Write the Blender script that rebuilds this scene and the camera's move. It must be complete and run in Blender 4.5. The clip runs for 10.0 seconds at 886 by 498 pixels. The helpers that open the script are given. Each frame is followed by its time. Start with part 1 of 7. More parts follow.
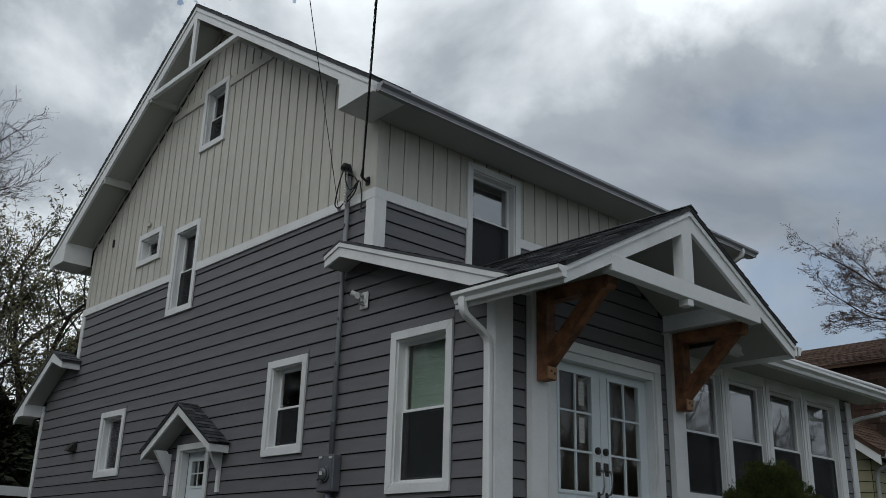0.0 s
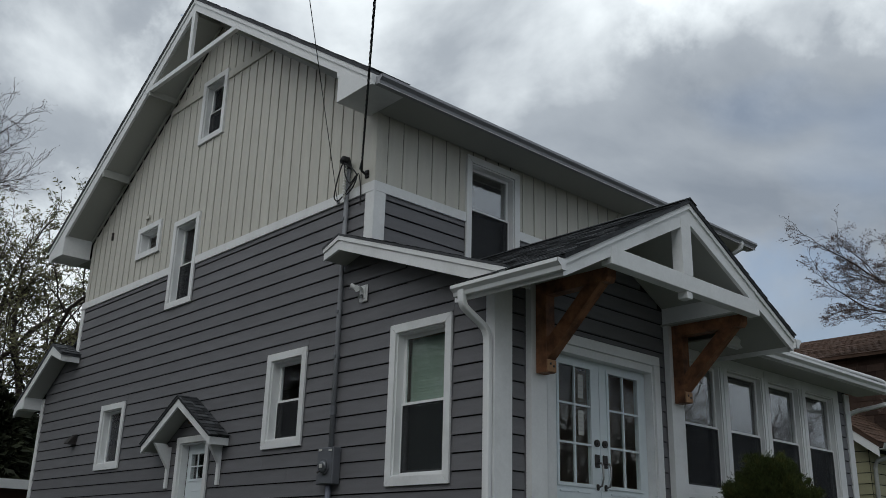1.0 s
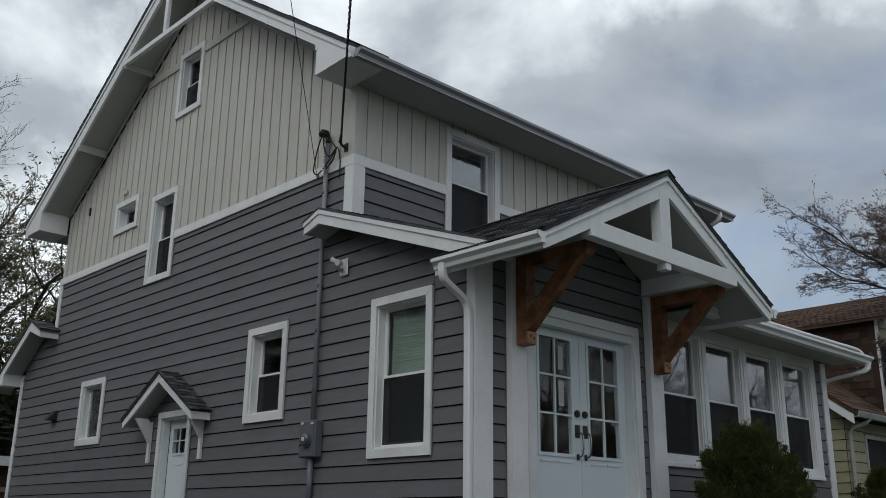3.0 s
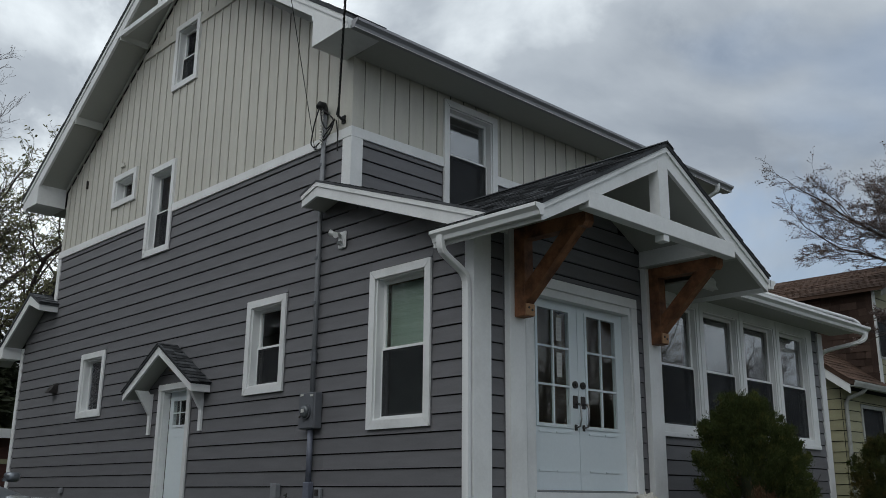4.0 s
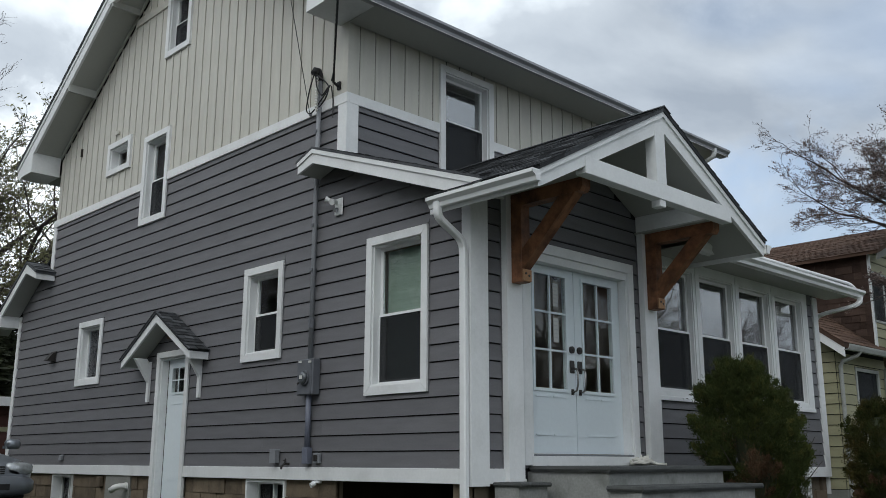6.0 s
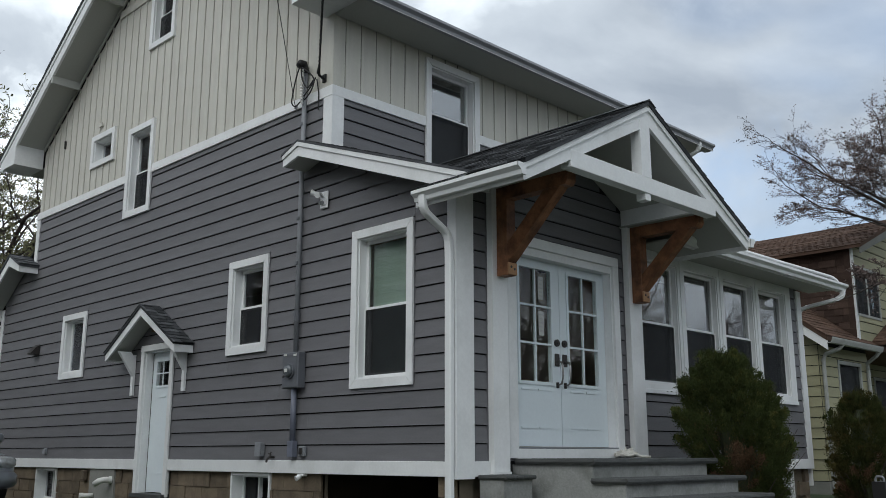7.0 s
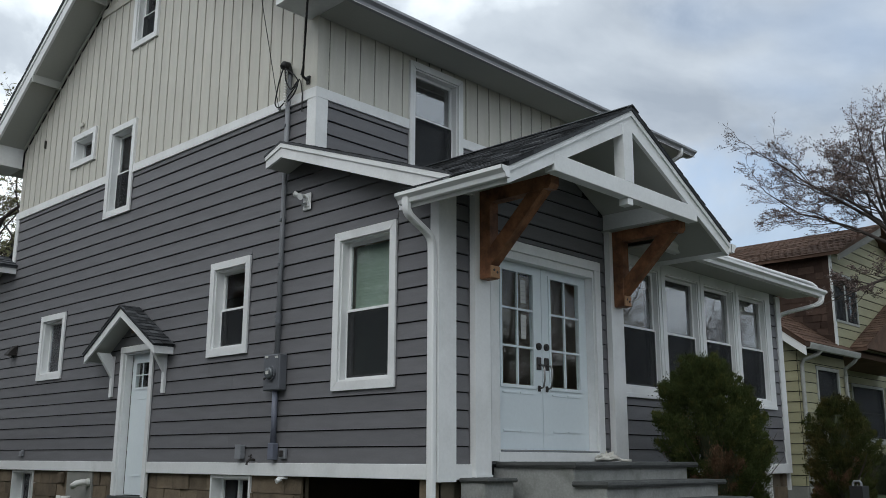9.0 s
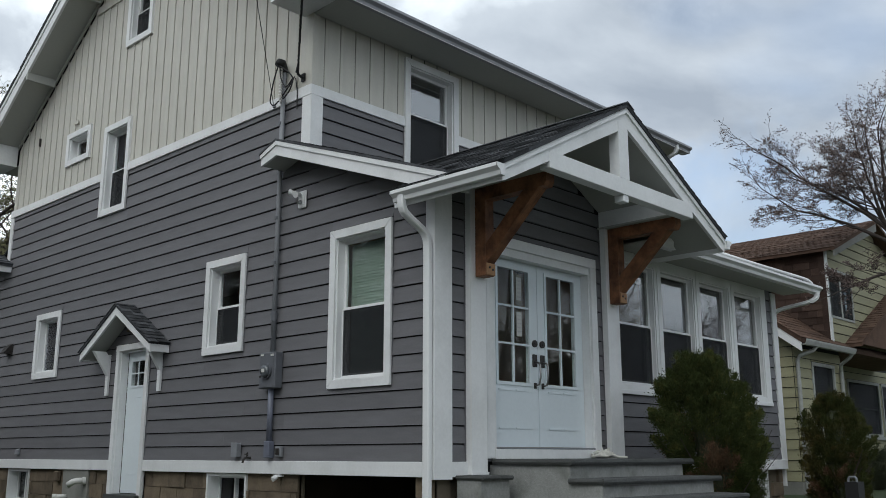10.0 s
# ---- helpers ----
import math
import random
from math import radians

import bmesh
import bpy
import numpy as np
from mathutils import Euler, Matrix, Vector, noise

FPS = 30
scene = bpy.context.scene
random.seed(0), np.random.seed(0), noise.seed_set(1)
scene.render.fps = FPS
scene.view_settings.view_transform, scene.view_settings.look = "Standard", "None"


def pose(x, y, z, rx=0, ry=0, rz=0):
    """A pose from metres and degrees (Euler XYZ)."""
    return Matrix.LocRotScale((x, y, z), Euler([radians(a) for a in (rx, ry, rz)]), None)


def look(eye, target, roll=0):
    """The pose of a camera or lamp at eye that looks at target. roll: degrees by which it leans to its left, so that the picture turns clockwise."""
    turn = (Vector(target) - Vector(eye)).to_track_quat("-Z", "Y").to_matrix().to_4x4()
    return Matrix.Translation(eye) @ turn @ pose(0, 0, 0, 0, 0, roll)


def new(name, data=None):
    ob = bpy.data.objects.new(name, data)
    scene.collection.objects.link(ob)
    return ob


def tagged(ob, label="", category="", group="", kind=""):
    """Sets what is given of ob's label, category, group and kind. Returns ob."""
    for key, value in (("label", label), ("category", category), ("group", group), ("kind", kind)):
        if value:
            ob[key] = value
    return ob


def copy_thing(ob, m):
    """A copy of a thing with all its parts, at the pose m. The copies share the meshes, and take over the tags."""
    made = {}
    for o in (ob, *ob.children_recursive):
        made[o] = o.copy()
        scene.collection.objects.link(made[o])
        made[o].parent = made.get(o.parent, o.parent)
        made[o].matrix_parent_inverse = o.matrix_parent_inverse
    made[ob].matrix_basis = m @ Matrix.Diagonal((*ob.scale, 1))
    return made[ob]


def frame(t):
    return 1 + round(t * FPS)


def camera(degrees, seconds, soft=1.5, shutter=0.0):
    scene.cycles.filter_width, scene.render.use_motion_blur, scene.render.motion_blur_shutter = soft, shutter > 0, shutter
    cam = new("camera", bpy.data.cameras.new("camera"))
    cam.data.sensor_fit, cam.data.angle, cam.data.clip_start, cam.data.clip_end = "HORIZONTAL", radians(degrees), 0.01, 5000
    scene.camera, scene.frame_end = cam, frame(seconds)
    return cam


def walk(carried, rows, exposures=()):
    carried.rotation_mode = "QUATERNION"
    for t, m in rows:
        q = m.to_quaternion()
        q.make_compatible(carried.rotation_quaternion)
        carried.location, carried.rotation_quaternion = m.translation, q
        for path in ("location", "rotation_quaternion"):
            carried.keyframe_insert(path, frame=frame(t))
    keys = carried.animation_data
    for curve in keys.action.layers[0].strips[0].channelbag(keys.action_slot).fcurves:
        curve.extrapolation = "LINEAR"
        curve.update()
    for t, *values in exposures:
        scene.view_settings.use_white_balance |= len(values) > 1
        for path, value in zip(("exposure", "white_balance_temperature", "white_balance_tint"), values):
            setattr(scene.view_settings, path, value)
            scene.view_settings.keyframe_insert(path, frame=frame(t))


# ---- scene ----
cam = camera(51.0, 10.0, soft=0.75)
PATH = [
    (0, (-6.507, -6.348, 1.353), (-5.233, -4.948, 1.999), 1.6),
    (0.5, (-6.505, -6.342, 1.352), (-5.229, -4.942, 1.993), 1.6),
    (1, (-6.518, -6.351, 1.361), (-5.238, -4.949, 1.991), 1.5),
    (1.5, (-6.5, -6.338, 1.35), (-5.214, -4.939, 1.975), 1.3),
    (2, (-6.517, -6.338, 1.353), (-5.214, -4.949, 1.964), 1.1),
    (2.5, (-6.52, -6.352, 1.36), (-5.206, -4.967, 1.956), 0.9),
    (4, (-6.526, -6.363, 1.364), (-5.188, -4.969, 1.881), 0.5),
    (4.5, (-6.524, -6.359, 1.366), (-5.182, -4.96, 1.858), 0.5),
    (5, (-6.528, -6.364, 1.366), (-5.187, -4.961, 1.849), 0.3),
    (5.5, (-6.534, -6.359, 1.364), (-5.188, -4.954, 1.826), 0.2),
    (7, (-6.531, -6.368, 1.367), (-5.151, -4.986, 1.799), -0.0),
    (7.5, (-6.538, -6.357, 1.353), (-5.147, -4.987, 1.785), 0.0),
    (8, (-6.529, -6.36, 1.36), (-5.133, -4.994, 1.789), -0.0),
    (8.5, (-6.534, -6.362, 1.36), (-5.133, -5.002, 1.792), 0.1),
    (9, (-6.541, -6.352, 1.35), (-5.135, -5.001, 1.791), 0.2),
    (9.5, (-6.544, -6.356, 1.352), (-5.134, -5.008, 1.794), 0.1),
    (10, (-6.534, -6.358, 1.361), (-5.121, -5.011, 1.795), 0.0),
]
walk(cam, [(t, look(e, g, r)) for t, e, g, r in PATH],
     exposures=[(0.0, -0.24, 6280, 7.5), (2.5, -0.10, 6280, 7.5), (4.0, -0.01, 6260, 7.2), (4.5, 0.19, 6260, 7.2), (5.0, 0.36, 6260, 7.2), (5.5, 0.44, 6260, 7.2), (10.0, 0.46, 6260, 7.2)])
from mathutils.geometry import tessellate_polygon

# ---- light ----
world = bpy.data.worlds.new("overcast_sky")
scene.world = world
world.use_nodes = True
wt = world.node_tree
wt.nodes.clear()


def wn(kind, **kw):
    n = wt.nodes.new(kind)
    for k, v in kw.items():
        n.inputs[k].default_value = v
    return n


w_out = wn("ShaderNodeOutputWorld")
w_bg = wn("ShaderNodeBackground", Strength=1.0)
w_sky = wn("ShaderNodeTexSky")
w_sky.sky_type, w_sky.sun_disc = "NISHITA", False
w_sky.sun_elevation, w_sky.sun_rotation = radians(44), radians(253)
w_dim = wn("ShaderNodeVectorMath")
w_dim.operation = "SCALE"
w_dim.inputs["Scale"].default_value = 0.13
w_tc = wn("ShaderNodeTexCoord")
w_map = wn("ShaderNodeMapping", Location=(0.3, 0.8, 0.1), Scale=(1.0, 1.0, 1.9))
w_n1 = wn("ShaderNodeTexNoise", Scale=2.3, Detail=7.0, Roughness=0.52, Distortion=0.35)
w_n2 = wn("ShaderNodeTexNoise", Scale=1.15, Detail=4.0, Roughness=0.5, Distortion=0.2)
w_r1 = wn("ShaderNodeValToRGB")
w_r1.color_ramp.elements[0].position, w_r1.color_ramp.elements[0].color = 0.34, (0.30, 0.335, 0.39, 1)
w_r1.color_ramp.elements[1].position, w_r1.color_ramp.elements[1].color = 0.72, (1.15, 1.19, 1.21, 1)
w_mid = w_r1.color_ramp.elements.new(0.53)
w_mid.color = (0.49, 0.525, 0.572, 1)
w_r2 = wn("ShaderNodeValToRGB")
w_r2.color_ramp.elements[0].position, w_r2.color_ramp.elements[0].color = 0.27, (0.3, 0.3, 0.3, 1)
w_r2.color_ramp.elements[1].position, w_r2.color_ramp.elements[1].color = 0.37, (1, 1, 1, 1)
w_mix = wn("ShaderNodeMix")
w_mix.data_type = "RGBA"
L = wt.links.new
L(w_tc.outputs["Generated"], w_map.inputs["Vector"])
L(w_map.outputs[0], w_n1.inputs["Vector"])
L(w_map.outputs[0], w_n2.inputs["Vector"])
# the cloud is thinnest, and brightest, round the veiled sun
w_dot = wn("ShaderNodeVectorMath")
w_dot.operation = "DOT_PRODUCT"
w_dot.inputs[1].default_value = (0.556, 0.505, 0.66)
w_thin = wn("ShaderNodeMapRange")
w_thin.interpolation_type = "SMOOTHSTEP"
for key, val in (("From Min", 0.950), ("From Max", 0.990), ("To Min", 0.0), ("To Max", 0.28)):
    w_thin.inputs[key].default_value = val
w_add = wn("ShaderNodeMath")
w_add.operation = "ADD"
L(w_tc.outputs["Generated"], w_dot.inputs[0])
L(w_dot.outputs["Value"], w_thin.inputs["Value"])
L(w_thin.outputs[0], w_add.inputs[0])
L(w_n1.outputs["Fac"], w_add.inputs[1])


# ragged edges for the thin and thick places
w_fray = wn("ShaderNodeTexNoise", Scale=14.0, Detail=5.0, Roughness=0.6)
w_warp = wn("ShaderNodeVectorMath")
w_warp.operation = "MULTIPLY_ADD"
w_warp.inputs[1].default_value = (0.018, 0.018, 0.018)
w_back = wn("ShaderNodeVectorMath")
w_back.operation = "SUBTRACT"
w_back.inputs[1].default_value = (0.009, 0.009, 0.009)
L(w_tc.outputs["Generated"], w_fray.inputs["Vector"])
L(w_tc.outputs["Generated"], w_back.inputs[0])
L(w_fray.outputs["Color"], w_warp.inputs[0])
L(w_back.outputs[0], w_warp.inputs[2])


def lobe(way, lo, hi, amount, value):
    """Thickens (-) or thins (+) the cloud softly round one direction."""
    d, m, a = wn("ShaderNodeVectorMath"), wn("ShaderNodeMapRange"), wn("ShaderNodeMath")
    d.operation, m.interpolation_type, a.operation = "DOT_PRODUCT", "SMOOTHSTEP", "ADD"
    d.inputs[1].default_value = Vector(way).normalized()
    for key, val in (("From Min", lo), ("From Max", hi), ("To Min", 0.0), ("To Max", amount)):
        m.inputs[key].default_value = val
    L(w_warp.outputs[0], d.inputs[0])
    L(d.outputs["Value"], m.inputs["Value"])
    L(m.outputs[0], a.inputs[0])
    L(value, a.inputs[1])
    return a.outputs[0]


cloud = lobe((0.37, 0.82, 0.43), 0.955, 0.995, 0.19, w_add.outputs[0])
cloud = lobe((0.245, 0.858, 0.455), 0.986, 0.998, -0.19, cloud)
cloud = lobe((0.79, 0.33, 0.52), 0.970, 0.997, 0.10, cloud)
cloud = lobe((0.762, 0.385, 0.530), 0.992, 0.9992, 0.08, cloud)
cloud = lobe((0.315, 0.815, 0.487), 0.990, 0.9990, 0.03, cloud)
cloud = lobe((0.87, 0.33, 0.36), 0.950, 0.990, -0.03, cloud)
clear = lobe((0.3995, 0.757, 0.517), 0.99935, 0.99999, -0.25, w_n2.outputs["Fac"])
clear = lobe((0.885, 0.42, 0.17), 0.984, 0.999, -0.095, clear)
L(cloud, w_r1.inputs[0])
L(clear, w_r2.inputs[0])
L(w_sky.outputs[0], w_dim.inputs[0])
L(w_r2.outputs[0], w_mix.inputs[0])
L(w_dim.outputs[0], w_mix.inputs[6])
L(w_r1.outputs[0], w_mix.inputs[7])
L(w_mix.outputs[2], w_bg.inputs[0])
L(w_bg.outputs[0], w_out.inputs[0])

sun = new("sun", bpy.data.lights.new("sun", "SUN"))
sun.data.energy, sun.data.angle, sun.data.color = 0.92, radians(60), (1.0, 0.97, 0.91)
sun.matrix_world = look((-13, -4, 13), (0, 0, 0))


# ---- materials ----
def mat(name, base, rough=0.6, metal=0.0, var=0.12, scale=3.0, fine=40.0, bump=0.15, bump_scale=60.0, stretch=(1, 1, 1),
        rand=0.0, tint=None, tint_scale=0.8, tint_range=(0.5, 0.7), spec=0.5, island=0.0):
    """A surface with variation at two scales, an optional second colour in patches, and fine relief."""
    m = bpy.data.materials.new(name)
    m.use_nodes = True
    nt = m.node_tree
    b = nt.nodes["Principled BSDF"]
    link = nt.links.new

    def nd(kind, **kw):
        n = nt.nodes.new(kind)
        for k, v in kw.items():
            n.inputs[k].default_value = v
        return n

    tc = nd("ShaderNodeTexCoord")
    mp = nd("ShaderNodeMapping", Scale=stretch)
    link(tc.outputs["Object"], mp.inputs[0])
    n1 = nd("ShaderNodeTexNoise", Scale=scale, Detail=4.0)
    n2 = nd("ShaderNodeTexNoise", Scale=fine, Detail=5.0, Roughness=0.65)
    link(mp.outputs[0], n1.inputs["Vector"])
    link(mp.outputs[0], n2.inputs["Vector"])
    add = nd("ShaderNodeMath")
    add.operation = "ADD"
    link(n1.outputs["Fac"], add.inputs[0])
    link(n2.outputs["Fac"], add.inputs[1])
    rng = nd("ShaderNodeMapRange")
    rng.inputs["From Min"].default_value, rng.inputs["From Max"].default_value = 0.6, 1.4
    rng.inputs["To Min"].default_value, rng.inputs["To Max"].default_value = 1 - var, 1 + var
    link(add.outputs[0], rng.inputs["Value"])
    value = rng.outputs[0]
    for amount, kind, out in ((rand, "ShaderNodeObjectInfo", "Random"), (island, "ShaderNodeNewGeometry", "Random Per Island")):
        if amount:
            oi = nd(kind)
            r2 = nd("ShaderNodeMapRange")
            r2.inputs["To Min"].default_value, r2.inputs["To Max"].default_value = 1 - amount, 1 + amount
            link(oi.outputs[out], r2.inputs["Value"])
            mul = nd("ShaderNodeMath")
            mul.operation = "MULTIPLY"
            link(value, mul.inputs[0])
            link(r2.outputs[0], mul.inputs[1])
            value = mul.outputs[0]
    colour = nd("ShaderNodeRGB")
    colour.outputs[0].default_value = (*base, 1)
    col = colour.outputs[0]
    if tint:
        n3 = nd("ShaderNodeTexNoise", Scale=tint_scale, Detail=5.0, Roughness=0.6)
        link(tc.outputs["Object"], n3.inputs["Vector"])
        r3 = nd("ShaderNodeMapRange")
        r3.inputs["From Min"].default_value, r3.inputs["From Max"].default_value = tint_range
        link(n3.outputs["Fac"], r3.inputs["Value"])
        mx = nd("ShaderNodeMix")
        mx.data_type = "RGBA"
        mx.inputs[7].default_value = (*tint, 1)
        link(r3.outputs[0], mx.inputs[0])
        link(col, mx.inputs[6])
        col = mx.outputs[2]
    sc = nd("ShaderNodeVectorMath")
    sc.operation = "SCALE"
    link(col, sc.inputs[0])
    link(value, sc.inputs["Scale"])
    link(sc.outputs[0], b.inputs["Base Color"])
    b.inputs["Roughness"].default_value, b.inputs["Metallic"].default_value = rough, metal
    b.inputs["Specular IOR Level"].default_value = spec
    if bump:
        n4 = nd("ShaderNodeTexNoise", Scale=bump_scale, Detail=6.0, Roughness=0.7)
        link(mp.outputs[0], n4.inputs["Vector"])
        bp = nd("ShaderNodeBump", Strength=bump, Distance=0.01)
        link(n4.outputs["Fac"], bp.inputs["Height"])
        link(bp.outputs[0], b.inputs["Normal"])
    return m


def glass_mat(name, ior, tint=(1, 1, 1), rough=0.0, wave=0.06, wave_scale=1.6):
    m = bpy.data.materials.new(name)
    m.use_nodes = True
    nt = m.node_tree
    b = nt.nodes["Principled BSDF"]
    b.inputs["Base Color"].default_value = (*tint, 1)
    b.inputs["Transmission Weight"].default_value = 1.0
    b.inputs["IOR"].default_value, b.inputs["Roughness"].default_value = ior, rough
    tc, nz, bp = nt.nodes.new("ShaderNodeTexCoord"), nt.nodes.new("ShaderNodeTexNoise"), nt.nodes.new("ShaderNodeBump")
    nz.inputs["Scale"].default_value = wave_scale
    bp.inputs["Strength"].default_value, bp.inputs["Distance"].default_value = wave, 0.02
    nt.links.new(tc.outputs["Object"], nz.inputs["Vector"])
    nt.links.new(nz.outputs["Fac"], bp.inputs["Height"])
    nt.links.new(bp.outputs[0], b.inputs["Normal"])
    return m


M_SIDING = mat("gray_lap_siding", (0.147, 0.1455, 0.154), 0.55, var=0.17, scale=2.0, fine=34, stretch=(1, 1, 7), bump=0.22, bump_scale=60, rand=0.07)
M_CREAM = mat("cream_vertical_siding", (0.565, 0.550, 0.492), 0.6, var=0.10, scale=1.6, fine=25, stretch=(6, 6, 1), bump=0.08, bump_scale=60, rand=0.03)
M_WHITE = mat("white_trim_paint", (0.79, 0.80, 0.80), 0.5, var=0.07, scale=2.5, fine=30, bump=0.10, bump_scale=45, tint=(0.64, 0.65, 0.64), tint_scale=1.4, tint_range=(0.50, 0.80))
M_VINYL = mat("white_vinyl", (0.80, 0.81, 0.81), 0.35, var=0.04, scale=2.0, fine=50, bump=0.03, bump_scale=80)
M_GUTTER = mat("gray_aluminium", (0.31, 0.315, 0.335), 0.45, var=0.12, scale=3, fine=40, bump=0.04)
# white paint darkened in its colour to carry the shade under the eaves
M_SHADED_WHITE = mat("shade_toned_white", (0.41, 0.415, 0.385), 0.6, var=0.05, scale=1.2, fine=30, bump=0.05, bump_scale=40)
M_DOOR = mat("white_door_paint", (0.74, 0.805, 0.835), 0.35, var=0.04, scale=1.2, fine=25, bump=0.04, bump_scale=40)
M_SHINGLE = mat("charcoal_asphalt_shingle", (0.066, 0.069, 0.074), 0.95, var=0.45, scale=6, fine=160, bump=0.7, bump_scale=220, rand=0.55, island=0.50, spec=0.15)
M_CEDAR = mat("stained_cedar_timber", (0.255, 0.110, 0.050), 0.6, var=0.38, scale=3, fine=28, stretch=(6, 1, 1), bump=0.3, bump_scale=60, tint=(0.085, 0.032, 0.014), tint_scale=4.0, tint_range=(0.42, 0.66))
M_CUTWOOD = mat("fresh_cut_cedar", (0.36, 0.20, 0.10), 0.7, var=0.25, scale=8, fine=60, bump=0.2)
M_STEEL = mat("galvanised_gray_metal", (0.235, 0.245, 0.262), 0.6, metal=0.0, var=0.12, scale=8, fine=60, bump=0.08)
M_BLACK = mat("black_rubber", (0.012, 0.012, 0.013), 0.6, var=0.2, bump=0.1)
M_DARK = mat("dark_bronze_metal", (0.05, 0.045, 0.042), 0.45, metal=0.5, var=0.2, bump=0.05)
M_CHROME = mat("brushed_nickel", (0.32, 0.31, 0.30), 0.28, metal=1.0, var=0.1, bump=0.03)
M_CONCRETE = mat("poured_concrete", (0.30, 0.305, 0.295), 0.9, var=0.25, scale=3.5, fine=40, bump=0.45, bump_scale=70, tint=(0.17, 0.175, 0.165), tint_scale=3.5, tint_range=(0.45, 0.68))
M_BLUESTONE = mat("bluestone_slab", (0.066, 0.069, 0.068), 0.8, var=0.4, scale=5, fine=60, bump=0.5, bump_scale=60, stretch=(1, 1, 5))
M_BLOCK = mat("tan_foundation_block", (0.165, 0.128, 0.088), 0.95, var=0.32, scale=5, fine=60, bump=1.0, bump_scale=30, rand=0.22, tint=(0.10, 0.078, 0.055), tint_scale=3.0)
M_MORTAR = mat("mortar", (0.135, 0.112, 0.082), 0.95, var=0.15, bump=0.4)
# plaster toned dark so the rooms behind the panes read unlit
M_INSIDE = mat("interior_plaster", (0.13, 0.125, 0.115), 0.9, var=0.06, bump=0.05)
M_PORCH = mat("tan_plaster", (0.44, 0.37, 0.27), 0.85, var=0.18, scale=1.5, fine=20, bump=0.05)
M_FLOOR = mat("interior_floorboards", (0.16, 0.10, 0.06), 0.5, var=0.2, stretch=(1, 8, 1), bump=0.1)
M_GLASS = glass_mat("window_glass", 1.36, (0.93, 0.97, 0.96))
M_PLAINGLASS = glass_mat("plain_window_glass", 1.20, (0.90, 0.93, 0.95))
# bluish tint and ripples imitate broken reflections of trees and sky
M_RIPPLED = glass_mat("rippled_reflection_glass", 1.28, (0.80, 0.83, 0.90), rough=0.05, wave=0.5, wave_scale=26.0)
M_COATED = glass_mat("coated_window_glass", 2.25, (0.90, 0.94, 0.94))
M_LOWE = glass_mat("reflective_window_glass", 2.9, (0.90, 0.94, 0.94))
M_OLDTRIM = mat("weathered_gray_white_trim", (0.40, 0.41, 0.39), 0.7, var=0.22, scale=3.0, fine=35, bump=0.2, bump_scale=40, tint=(0.24, 0.24, 0.22), tint_scale=3.0, tint_range=(0.50, 0.72))
M_OLDGLASS = glass_mat("old_window_glass", 1.33, (0.85, 0.88, 0.86))
M_SCREEN = mat("insect_screen_mesh", (0.020, 0.022, 0.025), 0.75, var=0.06, scale=2, fine=300, bump=0.2, bump_scale=500, spec=0.3)
M_BLIND = mat("slatted_window_blind", (0.225, 0.29, 0.25), 0.55, var=0.06, bump=0.05, island=0.05)
nt = M_SCREEN.node_tree
n_mix, n_tr = nt.nodes.new("ShaderNodeMixShader"), nt.nodes.new("ShaderNodeBsdfTransparent")
n_mix.inputs[0].default_value = 0.58
nt.links.new(n_tr.outputs[0], n_mix.inputs[1])
nt.links.new(nt.nodes["Principled BSDF"].outputs[0], n_mix.inputs[2])
nt.links.new(n_mix.outputs[0], nt.nodes["Material Output"].inputs["Surface"])
# near-black stands in for the shade of rooms behind glass
M_DIM = mat("room_shade_black", (0.03, 0.03, 0.032), 0.9, var=0.1, bump=0.0)
M_PAPER = mat("white_paper", (0.58, 0.58, 0.55), 0.8, var=0.05, bump=0.02)
M_INK = mat("gray_ink", (0.50, 0.50, 0.50), 0.8, var=0.05, bump=0.0)
M_YELLOW = mat("pale_yellow_siding", (0.335, 0.32, 0.20), 0.7, var=0.2, scale=1.2, fine=30, stretch=(1, 1, 5), bump=0.1, rand=0.06)
M_BROWN = mat("brown_asphalt_shingle", (0.125, 0.080, 0.060), 0.95, var=0.3, scale=4, fine=90, bump=0.6, bump_scale=150, rand=0.25, island=0.25, spec=0.15)
M_CHEEK = mat("dark_brown_wall_shingle", (0.070, 0.047, 0.038), 0.95, var=0.35, scale=4, fine=60, bump=0.5, bump_scale=90, island=0.35, spec=0.15)
M_BARK = mat("gray_brown_bark", (0.060, 0.048, 0.042), 0.95, var=0.35, scale=6, fine=40, bump=0.6, bump_scale=50, stretch=(1, 1, 0.4))
M_TWIG = mat("reddish_twig_buds", (0.105, 0.075, 0.066), 0.9, var=0.3, scale=2, fine=20, bump=0.1, island=0.3)
M_BUDGREEN = mat("young_green_leaves", (0.14, 0.135, 0.06), 0.8, var=0.3, scale=1, fine=10, bump=0.1, island=0.35)
M_EVERGREEN = mat("dark_evergreen_needles", (0.036, 0.044, 0.020), 0.8, var=0.4, scale=1.2, fine=12, bump=0.1, island=0.4)
M_BUSH = mat("arborvitae_foliage", (0.053, 0.068, 0.023), 0.9, spec=0.08, var=0.7, scale=6.0, fine=25, bump=0.1, island=0.3, tint=(0.125, 0.118, 0.034), tint_scale=7.0, tint_range=(0.54, 0.70))
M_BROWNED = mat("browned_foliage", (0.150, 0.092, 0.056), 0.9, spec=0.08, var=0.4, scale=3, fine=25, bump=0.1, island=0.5)
